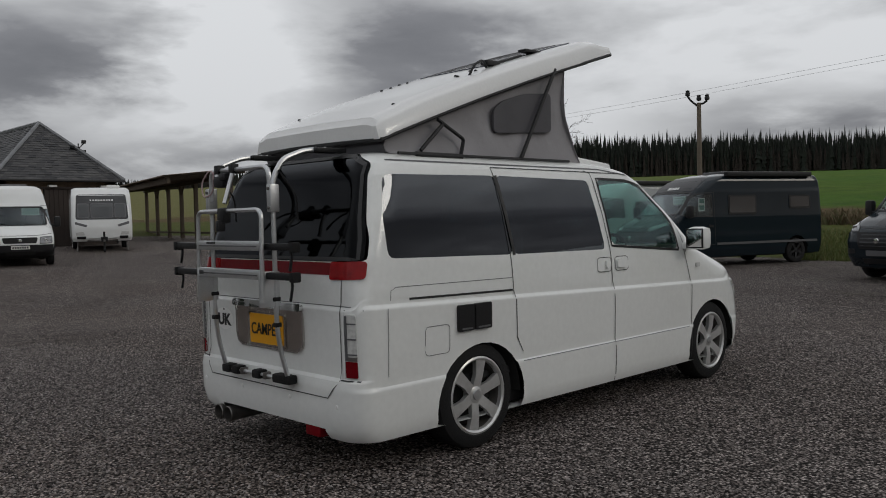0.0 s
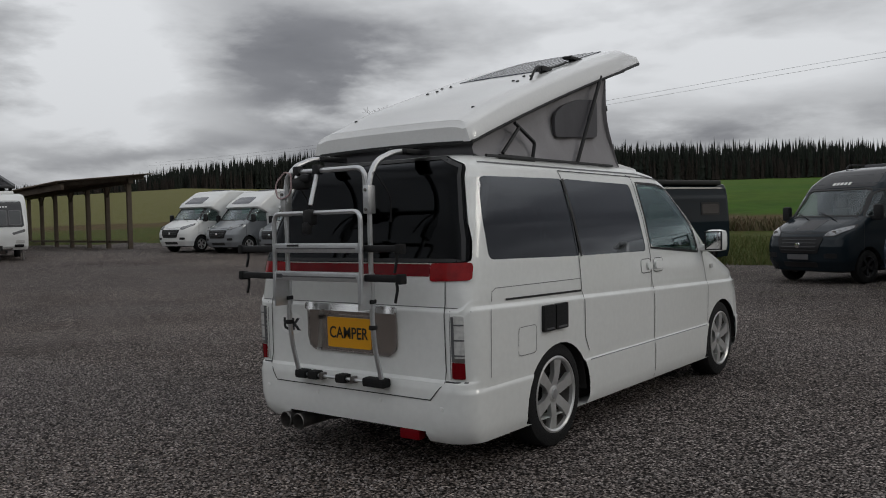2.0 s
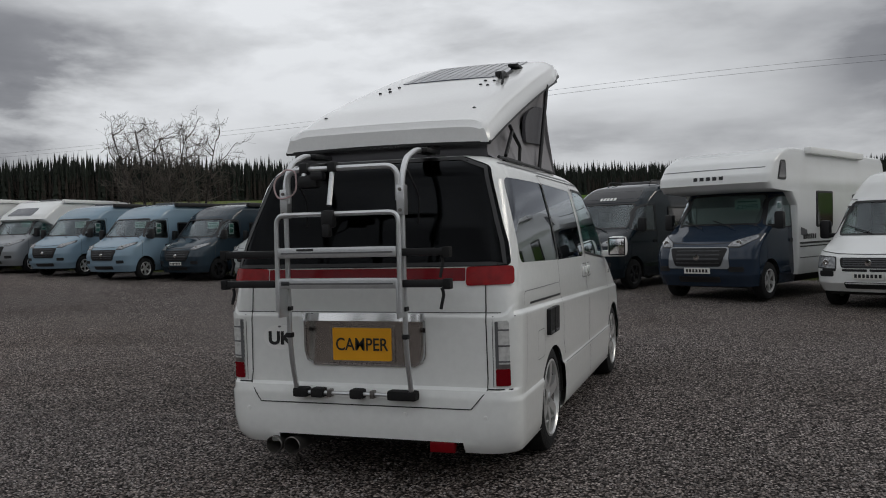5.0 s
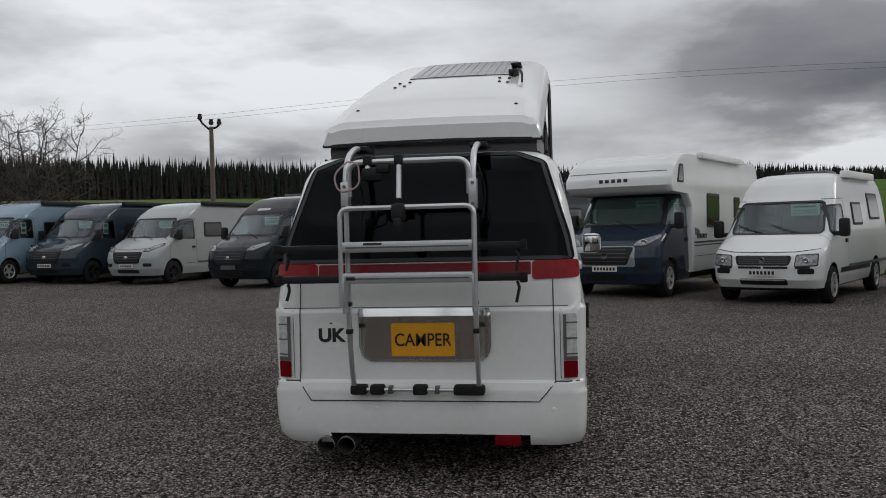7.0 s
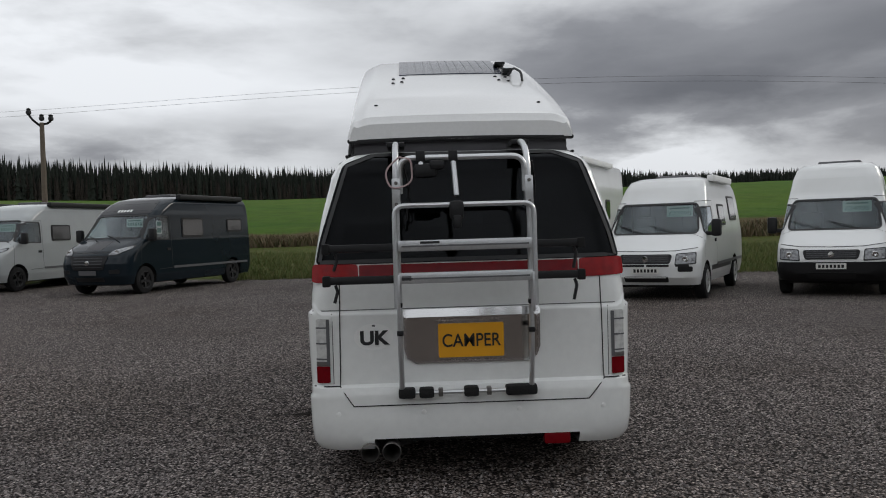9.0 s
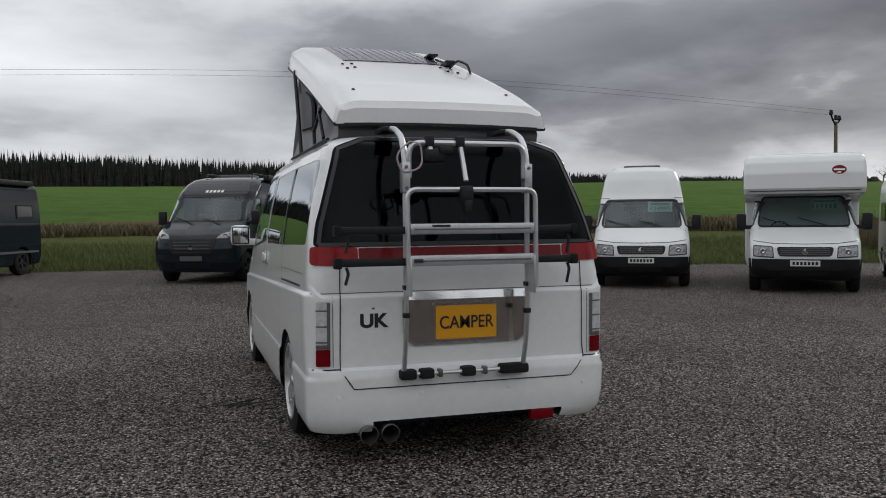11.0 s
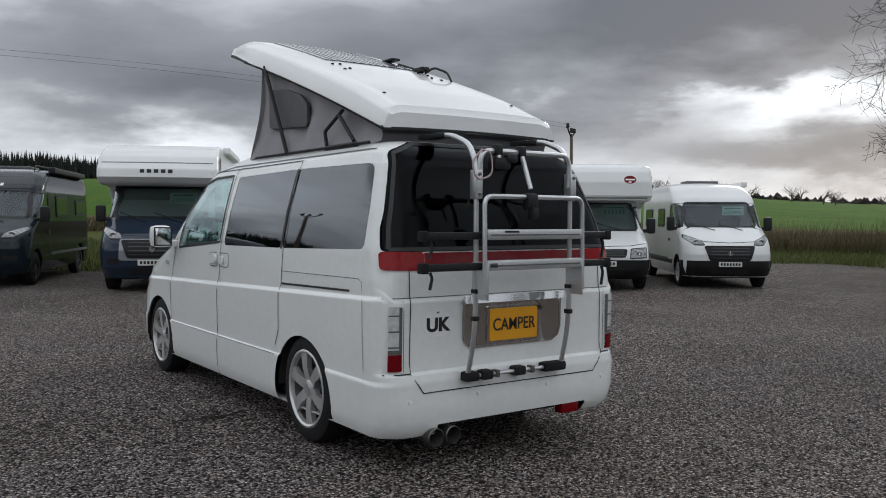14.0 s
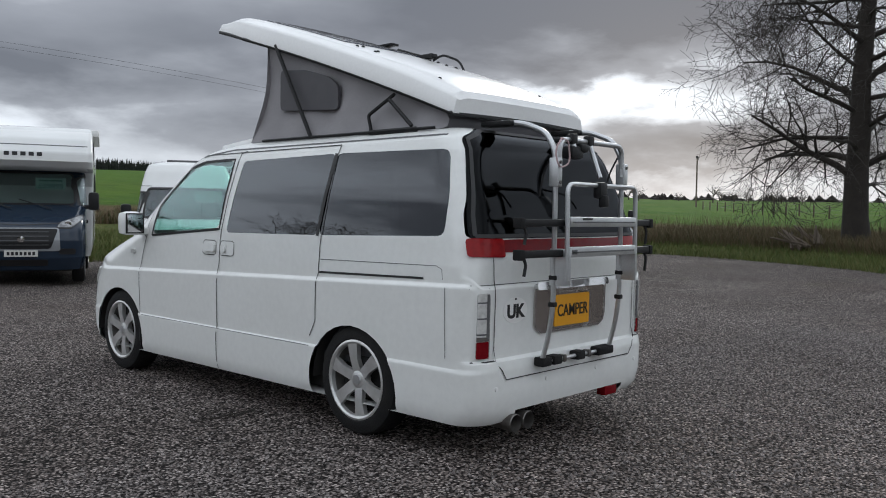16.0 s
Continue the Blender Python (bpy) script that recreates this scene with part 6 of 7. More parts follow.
def shed():
    h = thing("stone_shed", "old stone shed with hipped slate roof and dark sliding doors", "shed", pose(-36, 11.05, land(-36, 11.05) - 0.05))
    e, ridge, hx = 3.11, 5.92, 2.1
    y0, y1 = -2.97, 2.97
    wall = boxbm(-16, y0 + 0.25, 0, 0, y0 + 0.75, e)
    box(wall, -16, y1 - 0.75, 0, 0, y1 - 0.25, e)
    box(wall, -0.5, y0 + 0.25, 0, 0, y0 + 2.3, e)
    box(wall, -0.5, y0 + 2.3, e - 0.35, 0, y1 - 0.25, e)
    part("wall", wall, SANDSTONE, h, smooth=0)
    rnd = random.Random(3)
    blk = boxbm(-0.02, -0.5, -0.5, 0.02, 0.5, 0.5, 0.0).copy()
    me = bpy.data.meshes.new("stone")
    blk.to_mesh(me)
    blk.free()
    me.materials.append(SANDSTONE)
    z = 0.05
    while z < e - 0.4:
        hh = rnd.uniform(0.26, 0.36)
        y = y0 + 0.27
        while y < y0 + 2.25:
            w = min(rnd.uniform(0.35, 0.75), y0 + 2.28 - y)
            o = new("stone", me)
            o.parent = h
            o.location, o.scale = (0.012 + rnd.random() * 0.02, y + w / 2, z + hh / 2), (1, w - 0.025, hh - 0.025)
            y += w
        z += hh
    part("back_panel", boxbm(-0.40, y0 + 2.3, 0, -0.30, y1 - 0.25, e - 0.3), DARKBOARD, h)
    for k in range(2):
        d = new("sliding_door")
        d.parent = h
        ya = y0 + 2.32 + k * 1.69
        part("door_frame", boxbm(0.03, ya, 0.05, 0.07, ya + 1.67, e - 0.42, 0.005), DARKBOARD, d)
        for i in range(8):
            part("board", boxbm(0.072, ya + 0.008 + i * 0.208, 0.06, 0.09, ya + 0.198 + i * 0.208, e - 0.44), DARKBOARD, d, smooth=0)
    part("door_track", boxbm(0.02, y0 + 2.0, e - 0.40, 0.14, y1, e - 0.30, 0.01), DARKBOARD, h)
    for yy in (-0.5, 1.9):
        part("eave_lamp", boxbm(0.10, yy, e - 0.32, 0.30, yy + 0.36, e - 0.22, 0.02), STICKER, h)
    fr, bk = 0.45, -16.4
    a, b, c, d = (fr, y0, e), (fr, y1, e), (-hx, 0, ridge), (bk, 0, ridge)
    roof = bmesh.new()
    vs = {k: roof.verts.new(v) for k, v in dict(a=a, b=b, c=c, d=d, e=(bk, y1, e), f=(bk, y0, e)).items()}
    for k in ("abc", "bedc", "facd", "afeb", "fde"):
        roof.faces.new([vs[q] for q in k])
    bmesh.ops.recalc_face_normals(roof, faces=roof.faces[:])
    part("roof", roof, SLATE, h, smooth=0)
    slates("slate_covering", h, a, b, c, c, 24)
    slates("slate_covering", h, b, (bk, y1, e), (bk, 0, ridge), c, 24, 0.5)
    slates("slate_covering", h, a, (bk, y0, e), (bk, 0, ridge), c, 24, 0.5)
    for p, q in ((a, c), (b, c), (c, d)):
        bm = bmesh.new()
        tube(bm, [Vector(p) + Vector((0, 0, 0.04)), Vector(q) + Vector((0, 0, 0.04))], 0.09, 6)
        part("hip_flashing", bm, LEAD, h)
    bm = bmesh.new()
    tube(bm, [(fr + 0.06, y0, e - 0.03), (fr + 0.06, y1, e - 0.03)], 0.06, 6)
    part("gutter", bm, TRIM, h)
    bm = bmesh.new()
    tube(bm, bend([(fr, y1 - 0.1, e), (0.12, y1 - 0.3, e - 0.5), (0.12, y1 - 0.3, 0.1)], 0.2), 0.045, 6)
    part("downpipe", bm, TRIM, h)
    bm = bmesh.new()
    tube(bm, [(-0.9, 1.35, 4.2), (-0.9, 1.35, 4.95)], 0.03, 6)
    tube(bm, bend([(-0.9, 1.05, 4.75), (-0.9, 1.25, 4.6), (-0.9, 1.4, 4.75), (-0.9, 1.6, 4.95)], 0.1), 0.03, 6)
    box(bm, -0.98, 0.98, 4.7, -0.8, 1.14, 4.84, 0.02)
    box(bm, -0.98, 1.52, 4.95, -0.8, 1.70, 5.12, 0.02)
    box(bm, -0.98, 1.5, 4.5, -0.8, 1.68, 4.64, 0.02)
    part("camera_mast", bm, TRIM, h)


shed()


def pole_barn():
    A, B = Vector((-56.5, 25.0, 0)), Vector((-35.4, 19.7, 0))
    h = thing("pole_barn", "open timber pole barn with rusty sheet roof", "barn", pose(B.x, B.y, land(B.x, B.y) - 0.05, 0, 0, math.degrees(math.atan2(A.y - B.y, A.x - B.x))))
    n, ln, deep = 7, (A - B).length, 3.4
    slope = math.atan2(-0.42, 4.2)
    for i in range(n):
        x = ln * i / (n - 1)
        part("post", boxbm(x - 0.11, -0.11, -0.6, x + 0.11, 0.11, 3.50, 0.01), TIMBER, h)
        part("rafter", boxbm(x - 0.05, -0.8, -0.10, x + 0.05, deep, 0.10, 0.0, Matrix.Translation((0, 0, 3.62)) @ Matrix.Rotation(slope, 4, "X")), TIMBER, h)
        if i + 1 < n:
            bm = bmesh.new()
            tube(bm, [(x, 0, 2.75), (x + 0.80, 0, 3.42)], 0.055, 4)
            part("brace", bm, TIMBER, h)
            if i % 2:
                bm = bmesh.new()
                tube(bm, [(x, 0, 2.75), (x - 0.80, 0, 3.42)], 0.055, 4)
                part("brace", bm, TIMBER, h)
    part("eave_beam", boxbm(-0.4, -0.12, 3.36, ln + 0.5, 0.12, 3.58, 0.01), TIMBER, h)
    part("front_beam", boxbm(-0.6, deep - 0.16, 3.02, ln + 0.5, deep, 3.30, 0.01), TIMBER, h)
    part("front_post", boxbm(ln - 3.0, deep - 0.2, -0.6, ln - 2.8, deep, 3.05, 0.01), TIMBER, h)
    part("bottom_rail", boxbm(0.1, -0.04, 0.35, ln, 0.04, 0.47), TIMBER, h)
    bm = bmesh.new()
    k = 120
    top, bot = [], []
    for i in range(k + 1):
        x = -0.9 + (ln + 1.6) * i / k
        dz = 0.03 * (i % 2)
        top.append((bm.verts.new((x, deep + 0.25, 3.40 + dz)), bm.verts.new((x, -1.0, 3.86 + dz))))
        bot.append((bm.verts.new((x, deep + 0.25, 3.36 + dz)), bm.verts.new((x, -1.0, 3.82 + dz))))
    for i in range(k):
        bm.faces.new((top[i][0], top[i + 1][0], top[i + 1][1], top[i][1]))
        bm.faces.new((bot[i][0], bot[i][1], bot[i + 1][1], bot[i + 1][0]))
        bm.faces.new((top[i][0], bot[i][0], bot[i + 1][0], top[i + 1][0]))
    part("roof", bm, SHEETING, h, smooth=0)


pole_barn()


def caravan():
    v = thing("caravan", "white touring caravan with dark front windows, on its steady", "caravan", pose(-28.9, 10.1, land(-28.9, 10.1), 0, 0, -20 - 90))
    body = Loft([(0.42, 1.08, -5.6, -0.16, 0.1, 0.12, 0.05), (0.55, 1.12, -5.7, -0.04, 0.1, 0.16, 0.08), (0.95, 1.13, -5.7, 0.0, 0.1, 0.18, 0.08), (1.30, 1.13, -5.7, -0.05, 0.1, 0.18, 0.08), (1.85, 1.12, -5.7, -0.22, 0.1, 0.18, 0.08), (2.25, 1.11, -5.68, -0.42, 0.1, 0.18, 0.08),
                 (2.50, 1.08, -5.6, -0.72, 0.12, 0.2, 0.06), (2.58, 0.98, -5.5, -1.1, 0.15, 0.2, 0.04)])
    part("body", body.shell(sorted(set(np.round(np.concatenate([np.linspace(0.42, 2.58, 22), [0.55, 2.25, 2.5]]), 3))), ns=20), WHITEVAN, v)
    part("front_fairing", body.panel("F", rp([(-0.98, 1.28), (0.98, 1.28), (0.92, 2.28), (-0.92, 2.28)], 0.10), 0.006, 0.01), GLOSSBLACK, v)
    for x0, x1 in ((-0.90, -0.46), (-0.42, 0.42), (0.46, 0.90)):
        f = part("front_window", body.panel("F", rp(rect(x0, 1.34, x1, 1.92), 0.06), 0.016, 0.012), GREYPLASTIC, v)
        part("pane", body.panel("F", rp(rect(x0 + 0.04, 1.38, x1 - 0.04, 1.88), 0.05), 0.022, 0.006), PANEGREY, f)
    part("front_marks", bars(bmesh.new(), "F", body, -0.45, 0.45, 2.02, 2.07, 9, 0.014), STICKER, v, smooth=0)
    for s in (-1, 1):
        part("front_lamp", body.panel("F", rp([(s * 0.66, 0.66), (s * 0.98, 0.66), (s * 0.98, 0.78), (s * 0.70, 0.80)], 0.03), 0.010, 0.014), LENSCLEAR, v)
        part("lower_vent", body.panel("F", rp(rect(s * 0.62, 0.52, s * 0.95, 0.62), 0.03), 0.010, 0.014), TRIM, v)
        part("front_flash", body.panel("F", rp([(s * 0.55, 1.06), (s * 1.0, 1.20), (s * 1.0, 1.10), (s * 0.60, 0.98)], 0.02), 0.006, 0.008), GREYPLASTIC, v)
        bm = bmesh.new()
        tube(bm, [(s * 0.55, -0.2, 0.46), (0, 1.15, 0.46)], 0.045, 6)
        part("drawbar", bm, STEEL, v)
        wheel(v, s * 0.98, -2.9, 0.32, 0.2, 5, side=s)
        bm = bmesh.new()
        tube(bm, [(s * 0.9, -0.5, 0.42), (s * 0.95, -0.3, 0.02)], 0.03, 6)
        part("corner_steady", bm, STEEL, v)
    bm = bmesh.new()
    tube(bm, [(0, 1.0, 0.10), (0, 1.0, 0.80)], 0.04, 8)
    lathe(bm, [(-0.04, 0.001), (-0.04, 0.10), (0.04, 0.10), (0.04, 0.001)], 14)
    bmesh.ops.translate(bm, vec=(0, 1.0, 0.10), verts=bm.verts[-56:])
    box(bm, -0.12, 0.75, 0.42, 0.12, 1.15, 0.60, 0.02)
    part("jockey_wheel", bm, TRIM, v)
    part("rooflight", boxbm(-0.75, -1.5, 2.56, -0.25, -1.0, 2.68, 0.04), STICKER, v)


PANEGREY = mat("smoked_window", (0.05, 0.053, 0.055), 0.08, coat=0.5, vary=0.4, scale=2)
caravan()


def pole(x, y, high, cross=True, r=0.15):
    g = land(x, y)
    p = thing("utility_pole", "weathered wooden power pole with black insulators", "utility pole", pose(x, y, g - 0.3, 0, 0, 20), "power poles")
    bm = bmesh.new()
    tube(bm, [(0, 0, 0), (0, 0, high * 0.5), (0, 0, high)], [r, r * 0.88, r * 0.72], 10)
    part("post", bm, POLEWOOD, p)
    bm = bmesh.new()
    if cross:
        tube(bm, bend([(-0.62, 0, high + 0.42), (-0.45, 0, high + 0.15), (0, 0, high - 0.25)], 0.2), 0.06, 6)
        tube(bm, [(-0.1, 0, high - 0.1), (0.25, 0, high - 0.05), (0.45, 0, high + 0.1)], 0.06, 6)
    else:
        box(bm, -1.0, -0.06, high - 0.25, 1.0, 0.06, high - 0.1, 0.01)
    part("crossarm", bm, TRIM if cross else POLEWOOD, p)
    for ix, iz in ((-0.62, 0.42), (0.0, 0.12), (0.45, 0.12)) if cross else ((-0.95, 0.0), (0.0, 0.05), (0.95, 0.0)):
        bm = bmesh.new()
        lathe(bm, [(iz - 0.02, 0.05), (iz + 0.02, 0.13), (iz + 0.14, 0.14), (iz + 0.22, 0.10), (iz + 0.30, 0.12), (iz + 0.34, 0.02)], 10, "z")
        o = part("insulator", bm, TRIM, p)
        o.location = (ix, 0, high)
    return Vector((x, y, g - 0.3 + high + 0.35))


POLEWOOD = mat("pole_wood", (0.16, 0.13, 0.10), 0.9, vary=0.5, scale=1.5, fine=0.2, fine_scale=20)
PA = pole(-19.74, 40.7, 7.98 - land(-19.74, 40.7), r=0.16)
PB = pole(40.35, 40.72, 7.98 - land(40.35, 40.72), r=0.145)
pole(130.5, 62.0, 8.6, False, 0.16)
for a, b in ((PA, PB), (PA, Vector((-90, 57, PA.z + 1.5)))):
    for k, dx in enumerate((-0.4, 0.4)):
        bm = bmesh.new()
        tube(bm, [a.lerp(b, t) + Vector((dx * 0.6, dx, 0.42 * k - 4 * 0.4 * t * (1 - t) + (1.5 * math.sin(math.pi * t) if b is PB else 0))) for t in [i / 24 for i in range(25)]], 0.007, 4)
        tagged(link("power_line", bm, TRIM), "thin black overhead power line", "power line", "power lines")


def branch(bm, rnd, p, d, length, r, level, top, droop, spread=0.75):
    """One limb, its bends and its twigs."""
    n = 5 if level > 1 else 3
    pts, rs, q = [p.copy()], [r], d.normalized()
    for i in range(n):
        q = (q + Vector((rnd.uniform(-1, 1), rnd.uniform(-1, 1), rnd.uniform(-0.7, 0.7))) * 0.22 + Vector((0, 0, droop))).normalized()
        pts.append(pts[-1] + q * length / n)
        rs.append(max(r * (1 - 0.75 * (i + 1) / n), 0.006))
    tube(bm, pts, rs, 6 if level > 2 else (4 if level > 1 else 3), caps=False)
    if level == 0:
        return
    for k in range(top[level]):
        t = rnd.uniform(0.25, 1.0)
        i = min(int(t * n), n - 1)
        s = pts[i].lerp(pts[i + 1], t * n - i)
        dd = (pts[i + 1] - pts[i]).normalized()
        side = dd.cross(Vector((rnd.uniform(-1, 1), rnd.uniform(-1, 1), rnd.uniform(-1, 1)))).normalized()
        branch(bm, rnd, s, dd * (1 - spread * 0.6) + side * spread, length * rnd.uniform(0.38, 0.62), max(rs[i] * 0.5, 0.007), level - 1, top, droop * 0.8, spread)


def bare_tree(x, y, high, trunk_r, seed, limbs, counts, droop=0.0, stems=1, name="tree", label="", lean=0.0, first=0.3):
    rnd = random.Random(seed)
    t = thing(name, label, "tree", pose(x, y, land(x, y) - 0.1), "bare trees")
    bm, crown = bmesh.new(), bmesh.new()
    for s in range(stems):
        a = 2 * math.pi * s / max(stems, 1) + rnd.random()
        tilt = 0.0 if stems == 1 else 0.22
        pts = [Vector((0.25 * (stems > 1) * math.cos(a), 0.25 * (stems > 1) * math.sin(a), -0.2))]
        rs = [trunk_r * 1.25]
        m = 10
        for i in range(m):
            pts.append(pts[-1] + Vector((math.cos(a) * tilt + lean + rnd.uniform(-0.07, 0.07), math.sin(a) * tilt + rnd.uniform(-0.07, 0.07), 1)) * high * 0.9 / m)
            rs.append(trunk_r * (1 - 0.85 * ((i + 1) / m) ** 1.1))
        tube(bm, pts, rs, 12)
        for k in range(limbs):
            u = first + (1 - first) * (k + rnd.random() * 0.8) / limbs
            u = min(u, 0.98)
            i = int(u * m)
            p = pts[i].lerp(pts[i + 1], u * m - i)
            az = k * 2.4 + rnd.uniform(-0.5, 0.5)
            d = Vector((math.cos(az), math.sin(az), rnd.uniform(0.15, 0.8)))
            branch(crown, rnd, p, d, high * rnd.uniform(0.22, 0.34) * (1.15 - 0.55 * u), max(rs[i] * rnd.uniform(0.20, 0.36), 0.03), len(counts) - 1, counts, droop)
    part("trunk", bm, BARK, t, smooth=60)
    part("crown", crown, BARK if stems == 1 else TWIG, t, "leafless branches and twigs", smooth=60)


bare_tree(26.6, 5.35, 17.0, 0.44, 11, 46, (0, 6, 7, 8), -0.06, label="large leafless tree with thick dark trunk, on the grassy bank", first=0.16)
bare_tree(31.5, 3.2, 13.0, 0.35, 21, 20, (0, 5, 6, 6), -0.04, label="leafless tree behind the bank, dark trunk", first=0.2)
bare_tree(-22.3, 26.2, 6.4, 0.085, 5, 12, (0, 5, 6), 0.10, 4, label="slender leafless grey tree with several stems")
bare_tree(-20.7, 26.6, 6.1, 0.075, 8, 12, (0, 5, 6), 0.10, 3, label="slender leafless grey tree with several stems")


def woods():
    rnd = random.Random(2)
    verts, faces, mats = [], [], []

    def conifer(x, y, z, h, w, brown):
        tiers = 8
        for k in range(tiers):
            z0, z1 = z + h * (0.06 + 0.84 * k / tiers), z + h * min(0.06 + 0.84 * (k + 1.75) / tiers, 1.0)
            r = w * (1 - k / tiers) ** 0.8 * rnd.uniform(0.8, 1.15)
            i0, m, a0 = len(verts), 5, rnd.random() * 6
            verts.append((x + rnd.uniform(-0.05, 0.05) * w, y, z1))
            for q in range(m):
                rr = r * (rnd.uniform(0.55, 1.1))
                verts.append((x + rr * math.cos(a0 + q * 6.283 / m), y + rr * math.sin(a0 + q * 6.283 / m), z0 + rnd.uniform(-0.12, 0.06) * h * 0.3))
            for q in range(m):
                faces.append((i0, i0 + 1 + q, i0 + 1 + (q + 1) % m))
                mats.append(1 if brown else 0)

    for i in range(13500):
        az = rnd.uniform(47.5, 171)
        r = rnd.choice((396, 402, 410, 420, 432)) + rnd.uniform(-3, 3)
        tall = float(np.interp(az, [47.5, 56, 60, 66, 72, 80, 90, 104, 120, 132, 140, 146, 150, 171], [0.18, 0.22, 0.35, 0.45, 0.5, 0.85, 1.0, 1.3, 1.5, 1.65, 1.2, 0.8, 0.5, 0.4]))
        h = rnd.triangular(8.0, 15.5, 12.3) * tall
        x, y = r * math.cos(radians(az)), r * math.sin(radians(az))
        brown = r < 400 and az > 85 and rnd.random() < 0.75
        if brown:
            h *= 0.62
        conifer(x, y, land(x, y) - 0.5, h, h * rnd.uniform(0.08, 0.14) / tall ** 0.35, brown)
    for i in range(160):
        az = rnd.uniform(14, 47)
        r = rnd.uniform(330, 420)
        x, y = r * math.cos(radians(az)), r * math.sin(radians(az))
        conifer(x, y, land(x, y) - 0.5, rnd.uniform(1.5, 3.6), rnd.uniform(2.5, 5.0), True)
    for i in range(90):
        az = rnd.uniform(-165, -35)
        r = rnd.uniform(40, 62)
        x, y = r * math.cos(radians(az)), r * math.sin(radians(az))
        h = rnd.uniform(9, 15)
        conifer(x, y, land(x, y) - 0.3, h, h * 0.2, rnd.random() < 0.3)
    me = bpy.data.meshes.new("woods")
    me.from_pydata(verts, [], faces)
    me.materials.append(NEEDLE)
    me.materials.append(LARCH)
    me.polygons.foreach_set("material_index", mats)
    tagged(new("woods", me), "dark conifer forest with brown larches along the ridge", "forest", kind="stuff")


woods()


def blades(name, n, seed, azs, outs, high, wide, material, label, category, lean=0.5):
    rnd = np.random.RandomState(seed)
    verts, faces = [], []
    for i in range(n):
        az = rnd.uniform(*azs)
        r = edge_at(az) + outs[0] + (outs[1] - outs[0]) * rnd.rand() ** 1.3
        x, y = r * math.cos(radians(az)), r * math.sin(radians(az))
        z = land(x, y) - 0.02
        a, h, w = rnd.rand() * 6.283, rnd.uniform(*high), rnd.uniform(*wide)
        dx, dy, lx, ly = math.cos(a) * w / 2, math.sin(a) * w / 2, (rnd.rand() - 0.5) * lean * h, (rnd.rand() - 0.5) * lean * h
        i0 = len(verts)
        verts += [(x - dx, y - dy, z), (x + dx, y + dy, z), (x + dx * 0.6 + lx * 0.5, y + dy * 0.6 + ly * 0.5, z + h * 0.6), (x - dx * 0.6 + lx * 0.5, y - dy * 0.6 + ly * 0.5, z + h * 0.6), (x + lx, y + ly, z + h)]
        faces += [(i0, i0 + 1, i0 + 2, i0 + 3), (i0 + 3, i0 + 2, i0 + 4)]
    me = bpy.data.meshes.new(name)
    me.from_pydata(verts, [], faces)
    me.materials.append(material)
    tagged(new(name, me), label, category, kind="stuff")


def island_material(name, *stops, rough=0.85):
    m = mat(name, stops[0], rough)
    nt = m.node_tree
    g, r = nt.nodes.new("ShaderNodeNewGeometry"), nt.nodes.new("ShaderNodeValToRGB")
    e = r.color_ramp.elements
    e[0].color, e[1].color = (*stops[0], 1), (*stops[-1], 1)
    for i, s in enumerate(stops[1:-1]):
        e.new((i + 1) / (len(stops) - 1)).color = (*s, 1)
    nt.links.new(g.outputs["Random Per Island"], r.inputs[0])
    nt.links.new(r.outputs[0], nt.nodes["Principled BSDF"].inputs["Base Color"])
    return m


BLADE = island_material("grass_blades", (0.050, 0.085, 0.014), (0.095, 0.120, 0.025), (0.15, 0.135, 0.050))
STALK = island_material("dead_stalks", (0.085, 0.060, 0.032), (0.17, 0.125, 0.070), (0.060, 0.068, 0.020), (0.11, 0.075, 0.040))
blades("verge_grass", 90000, 1, (-6, 106), (-0.3, 8.0), (0.05, 0.28), (0.012, 0.03), BLADE, "rough green grass on the bank round the yard", "grass", 1.5)
blades("dead_stalks", 60000, 2, (-4, 46), (3.0, 11.0), (0.15, 0.75), (0.012, 0.03), STALK, "brown dead stalks and brambles on the bank", "scrub", 1.4)
blades("tall_stalks", 5000, 7, (-4, 44), (6.0, 14.0), (0.5, 1.25), (0.01, 0.022), STALK, "tall dry weed stalks standing in the scrub", "scrub", 0.7)
blades("field_stalks", 16000, 3, (40, 108), (13.0, 18.0), (0.25, 0.6), (0.05, 0.12), STALK, "band of brown dead stalks along the field edge", "scrub", 1.2)


def fence(n=16):
    f = thing("fence", "weathered timber post and wire fence along the field", "fence", pose(0, 0, 0))
    pts = []
    for i in range(n):
        t = i / (n - 1)
        x, y = 66 + 40 * t, 15 + 34 * t
        z = land(x, y)
        part("post", boxbm(x - 0.06, y - 0.06, z - 0.3, x + 0.06, y + 0.06, z + 1.15, 0.01), TIMBER, f)
        pts.append(Vector((x, y, z)))
    for h in (0.45, 0.8, 1.1):
        b = bmesh.new()
        tube(b, [p + Vector((0, 0, h)) for p in pts], 0.008, 4)
        part("wire", b, STEEL, f)


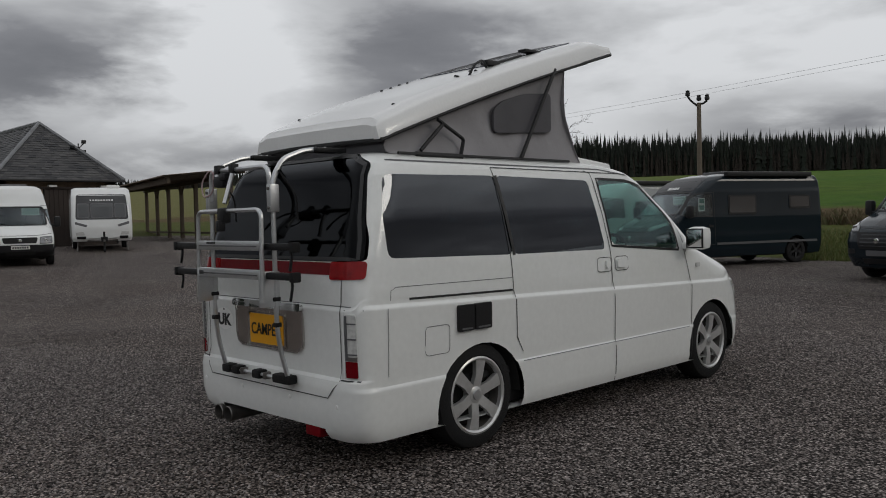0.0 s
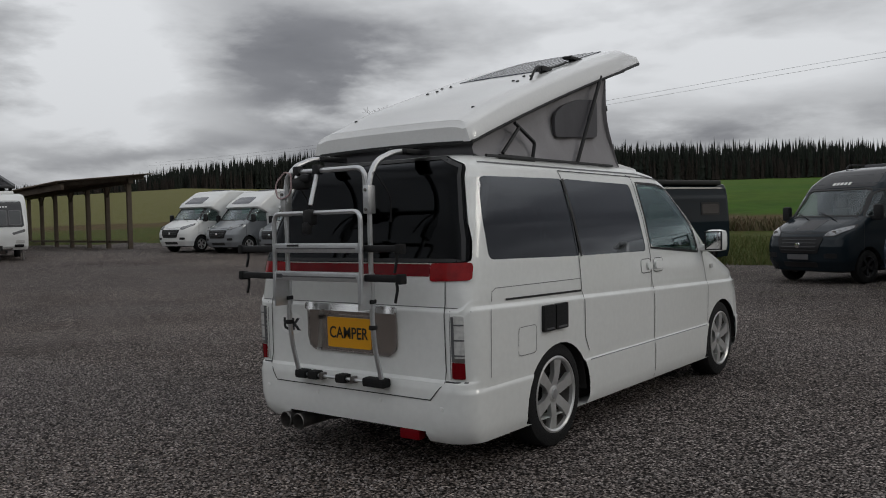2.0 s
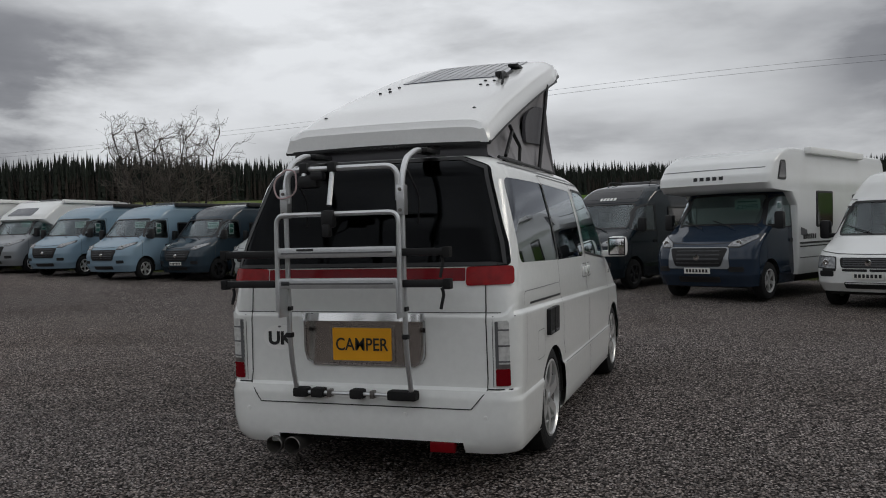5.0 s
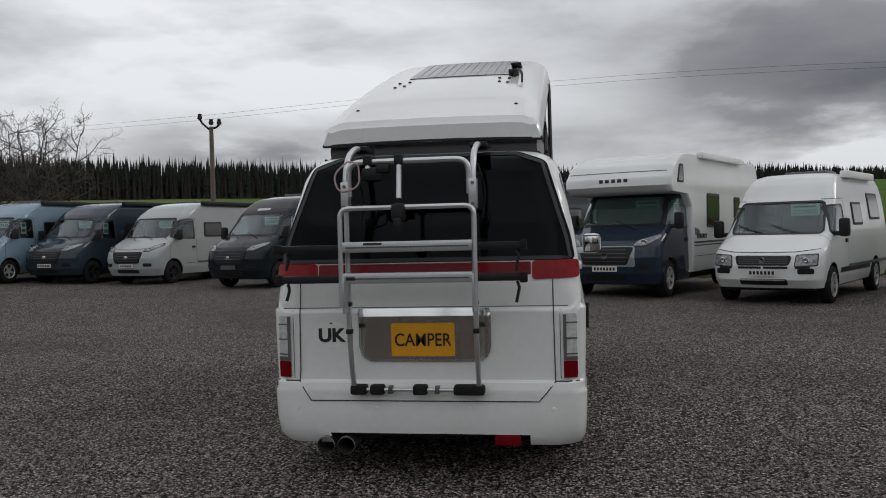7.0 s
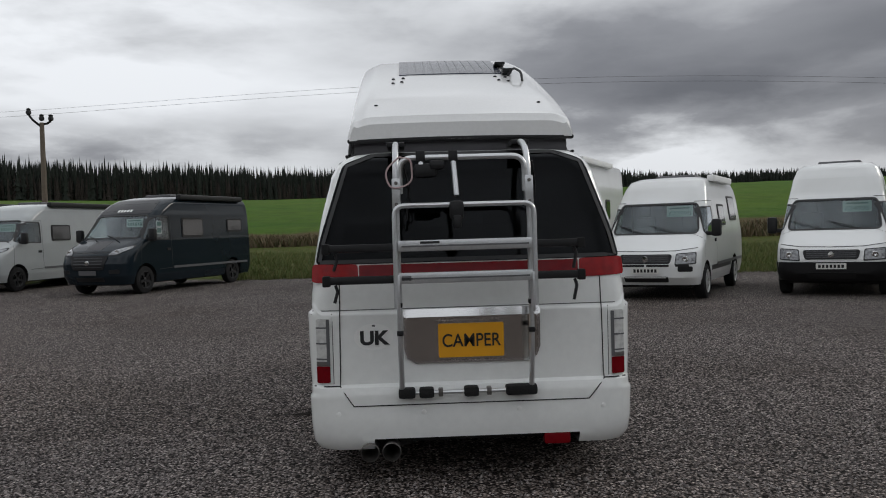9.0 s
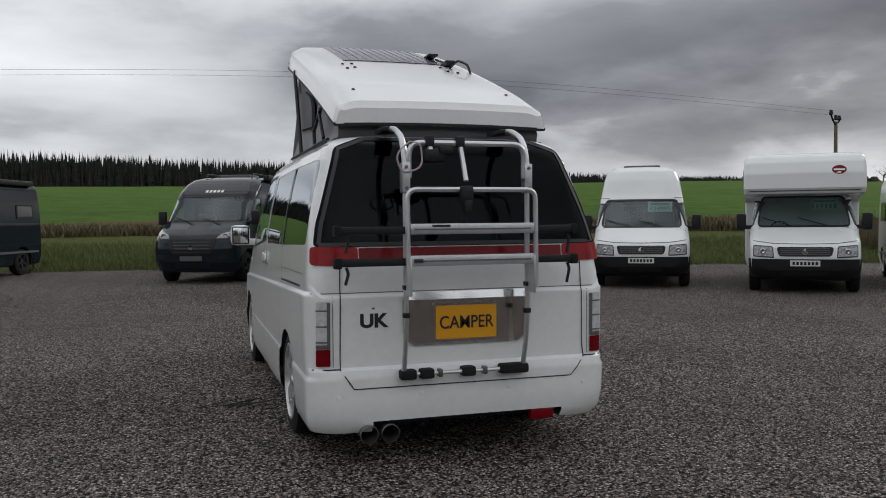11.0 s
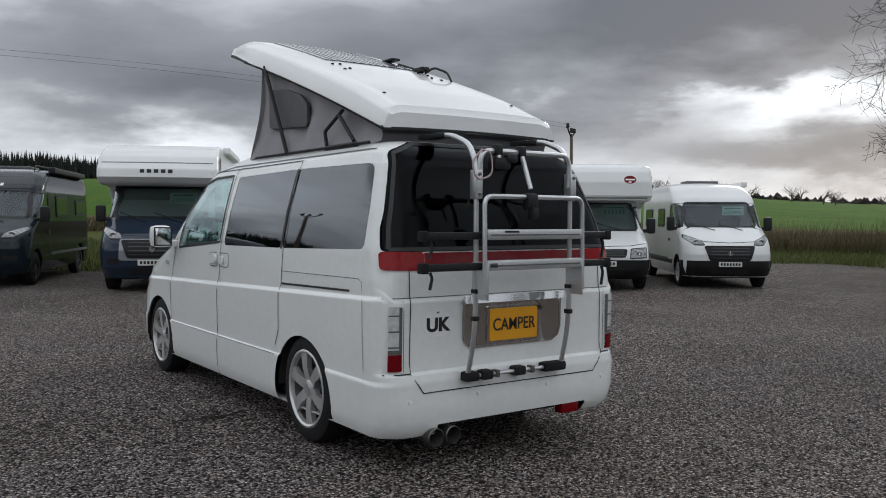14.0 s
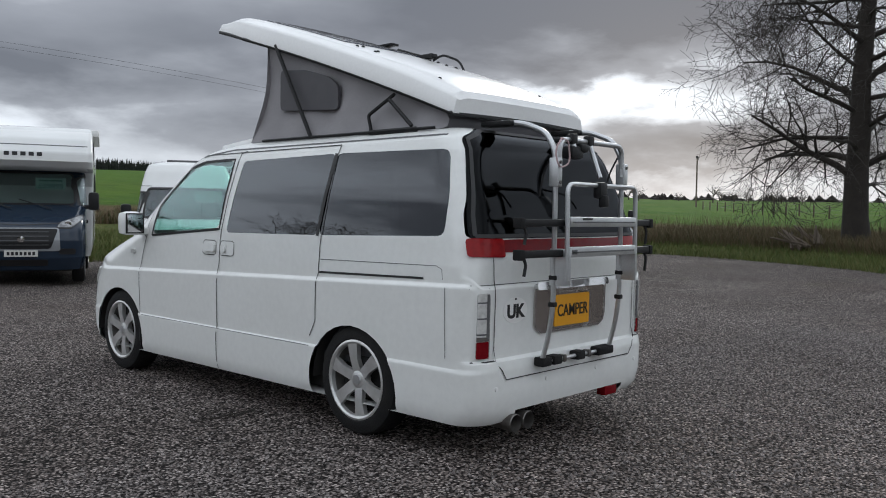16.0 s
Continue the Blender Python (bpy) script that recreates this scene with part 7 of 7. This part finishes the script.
def wood_pile():
    rnd = random.Random(14)
    w = thing("wood_pile", "heap of cut grey branches beside the tree", "wood pile", pose(25.6, 6.6, land(25.6, 6.6)))
    for i in range(26):
        a, x, y = rnd.uniform(-0.7, 0.7) + 0.9, rnd.uniform(-0.9, 0.9), rnd.uniform(-0.5, 0.5)
        ln, z = rnd.uniform(0.6, 1.3), rnd.uniform(0.03, 0.28)
        d = Vector((math.cos(a), math.sin(a), rnd.uniform(0.1, 1.1))).normalized() * ln
        b = bmesh.new()
        tube(b, [Vector((x, y, z)), Vector((x, y, z)) + d * 0.5 + Vector((0, 0, 0.02)), Vector((x, y, z)) + d], [0.055, 0.05, 0.035], 6)
        part("log", b, TIMBER, w)


def far_trees():
    rnd = random.Random(31)
    bm = bmesh.new()
    for i in range(46):
        az = rnd.uniform(14, 46)
        r = rnd.uniform(240, 330)
        x, y = r * math.cos(radians(az)), r * math.sin(radians(az))
        z, h = land(x, y) - 0.3, rnd.uniform(3.0, 6.5)
        tube(bm, [(x, y, z), (x, y, z + h * 0.45)], [0.22, 0.14], 4)
        for k in range(7):
            a = rnd.random() * 6.283
            branch(bm, rnd, Vector((x, y, z + h * rnd.uniform(0.2, 0.5))), Vector((math.cos(a), math.sin(a), rnd.uniform(0.4, 1.3))), h * 0.55, 0.10, 2, (0, 4, 5), 0.03)
    tagged(link("hedgerow_trees", bm, TWIG, 0), "far row of low bare trees along the hedge", "trees", kind="stuff")


fence()
wood_pile()
far_trees()


def gravel():
    rnd = np.random.RandomState(4)
    base = np.array([(1, 0, 0), (-1, 0, 0), (0, 1, 0), (0, -1, 0), (0, 0, 0.75), (0, 0, -0.6)], float)
    tri = [(0, 2, 4), (2, 1, 4), (1, 3, 4), (3, 0, 4), (2, 0, 5), (1, 2, 5), (3, 1, 5), (0, 3, 5)]
    n = 95000
    # most lie between the walker's way and the camper
    ang = np.radians(rnd.uniform(-175, -5, n))
    rad = 1.2 + 5.5 * np.sqrt(rnd.rand(n))
    x, y = rad * np.cos(ang), 0.6 + rad * np.sin(ang) * 0.95
    wide = rnd.rand(n) < 0.3
    x[wide], y[wide] = rnd.uniform(-6.5, 6.5, wide.sum()), rnd.uniform(-5, 6, wide.sum())
    size = rnd.uniform(0.005, 0.012, n)
    verts = np.empty((n, 6, 3))
    a = rnd.rand(n) * 6.283
    ca, sa = np.cos(a), np.sin(a)
    jit = base[None] * rnd.uniform(0.65, 1.35, (n, 6, 1)) * size[:, None, None]
    verts[:, :, 0] = jit[:, :, 0] * ca[:, None] - jit[:, :, 1] * sa[:, None] * 0.75 + x[:, None]
    verts[:, :, 1] = jit[:, :, 0] * sa[:, None] + jit[:, :, 1] * ca[:, None] * 0.75 + y[:, None]
    zz = np.array([land(p, q) for p, q in zip(x, y)])
    verts[:, :, 2] = jit[:, :, 2] + (zz + size * 0.25)[:, None]
    faces = (np.arange(n)[:, None, None] * 6 + np.array(tri)[None]).reshape(-1, 3)
    me = bpy.data.meshes.new("gravel")
    me.from_pydata(verts.reshape(-1, 3).tolist(), [], faces.tolist())
    me.materials.append(island_material("gravel_stones", (0.060, 0.054, 0.052), (0.13, 0.115, 0.110), (0.20, 0.178, 0.168), (0.36, 0.325, 0.31)))
    tagged(new("gravel", me), "loose grey crushed gravel on the yard", "gravel", kind="stuff")


gravel()
bm = bmesh.new()
_r = random.Random(9)
for _k in range(9):
    _p = Vector((-1.30 + _r.uniform(-0.18, 0.2), 0.92 + _r.uniform(-0.08, 0.1), 0.012))
    _a = _r.uniform(-0.5, 0.5)
    tube(bm, [_p, _p + Vector((math.cos(_a) * 0.12, math.sin(_a) * 0.12, 0.015)), _p + Vector((math.cos(_a + 0.4) * 0.28, math.sin(_a + 0.4) * 0.28, 0.004))], 0.0035, 4)
tagged(link("fallen_twigs", bm, BARK), "small dark fallen twigs lying on the gravel", "twigs", kind="stuff")
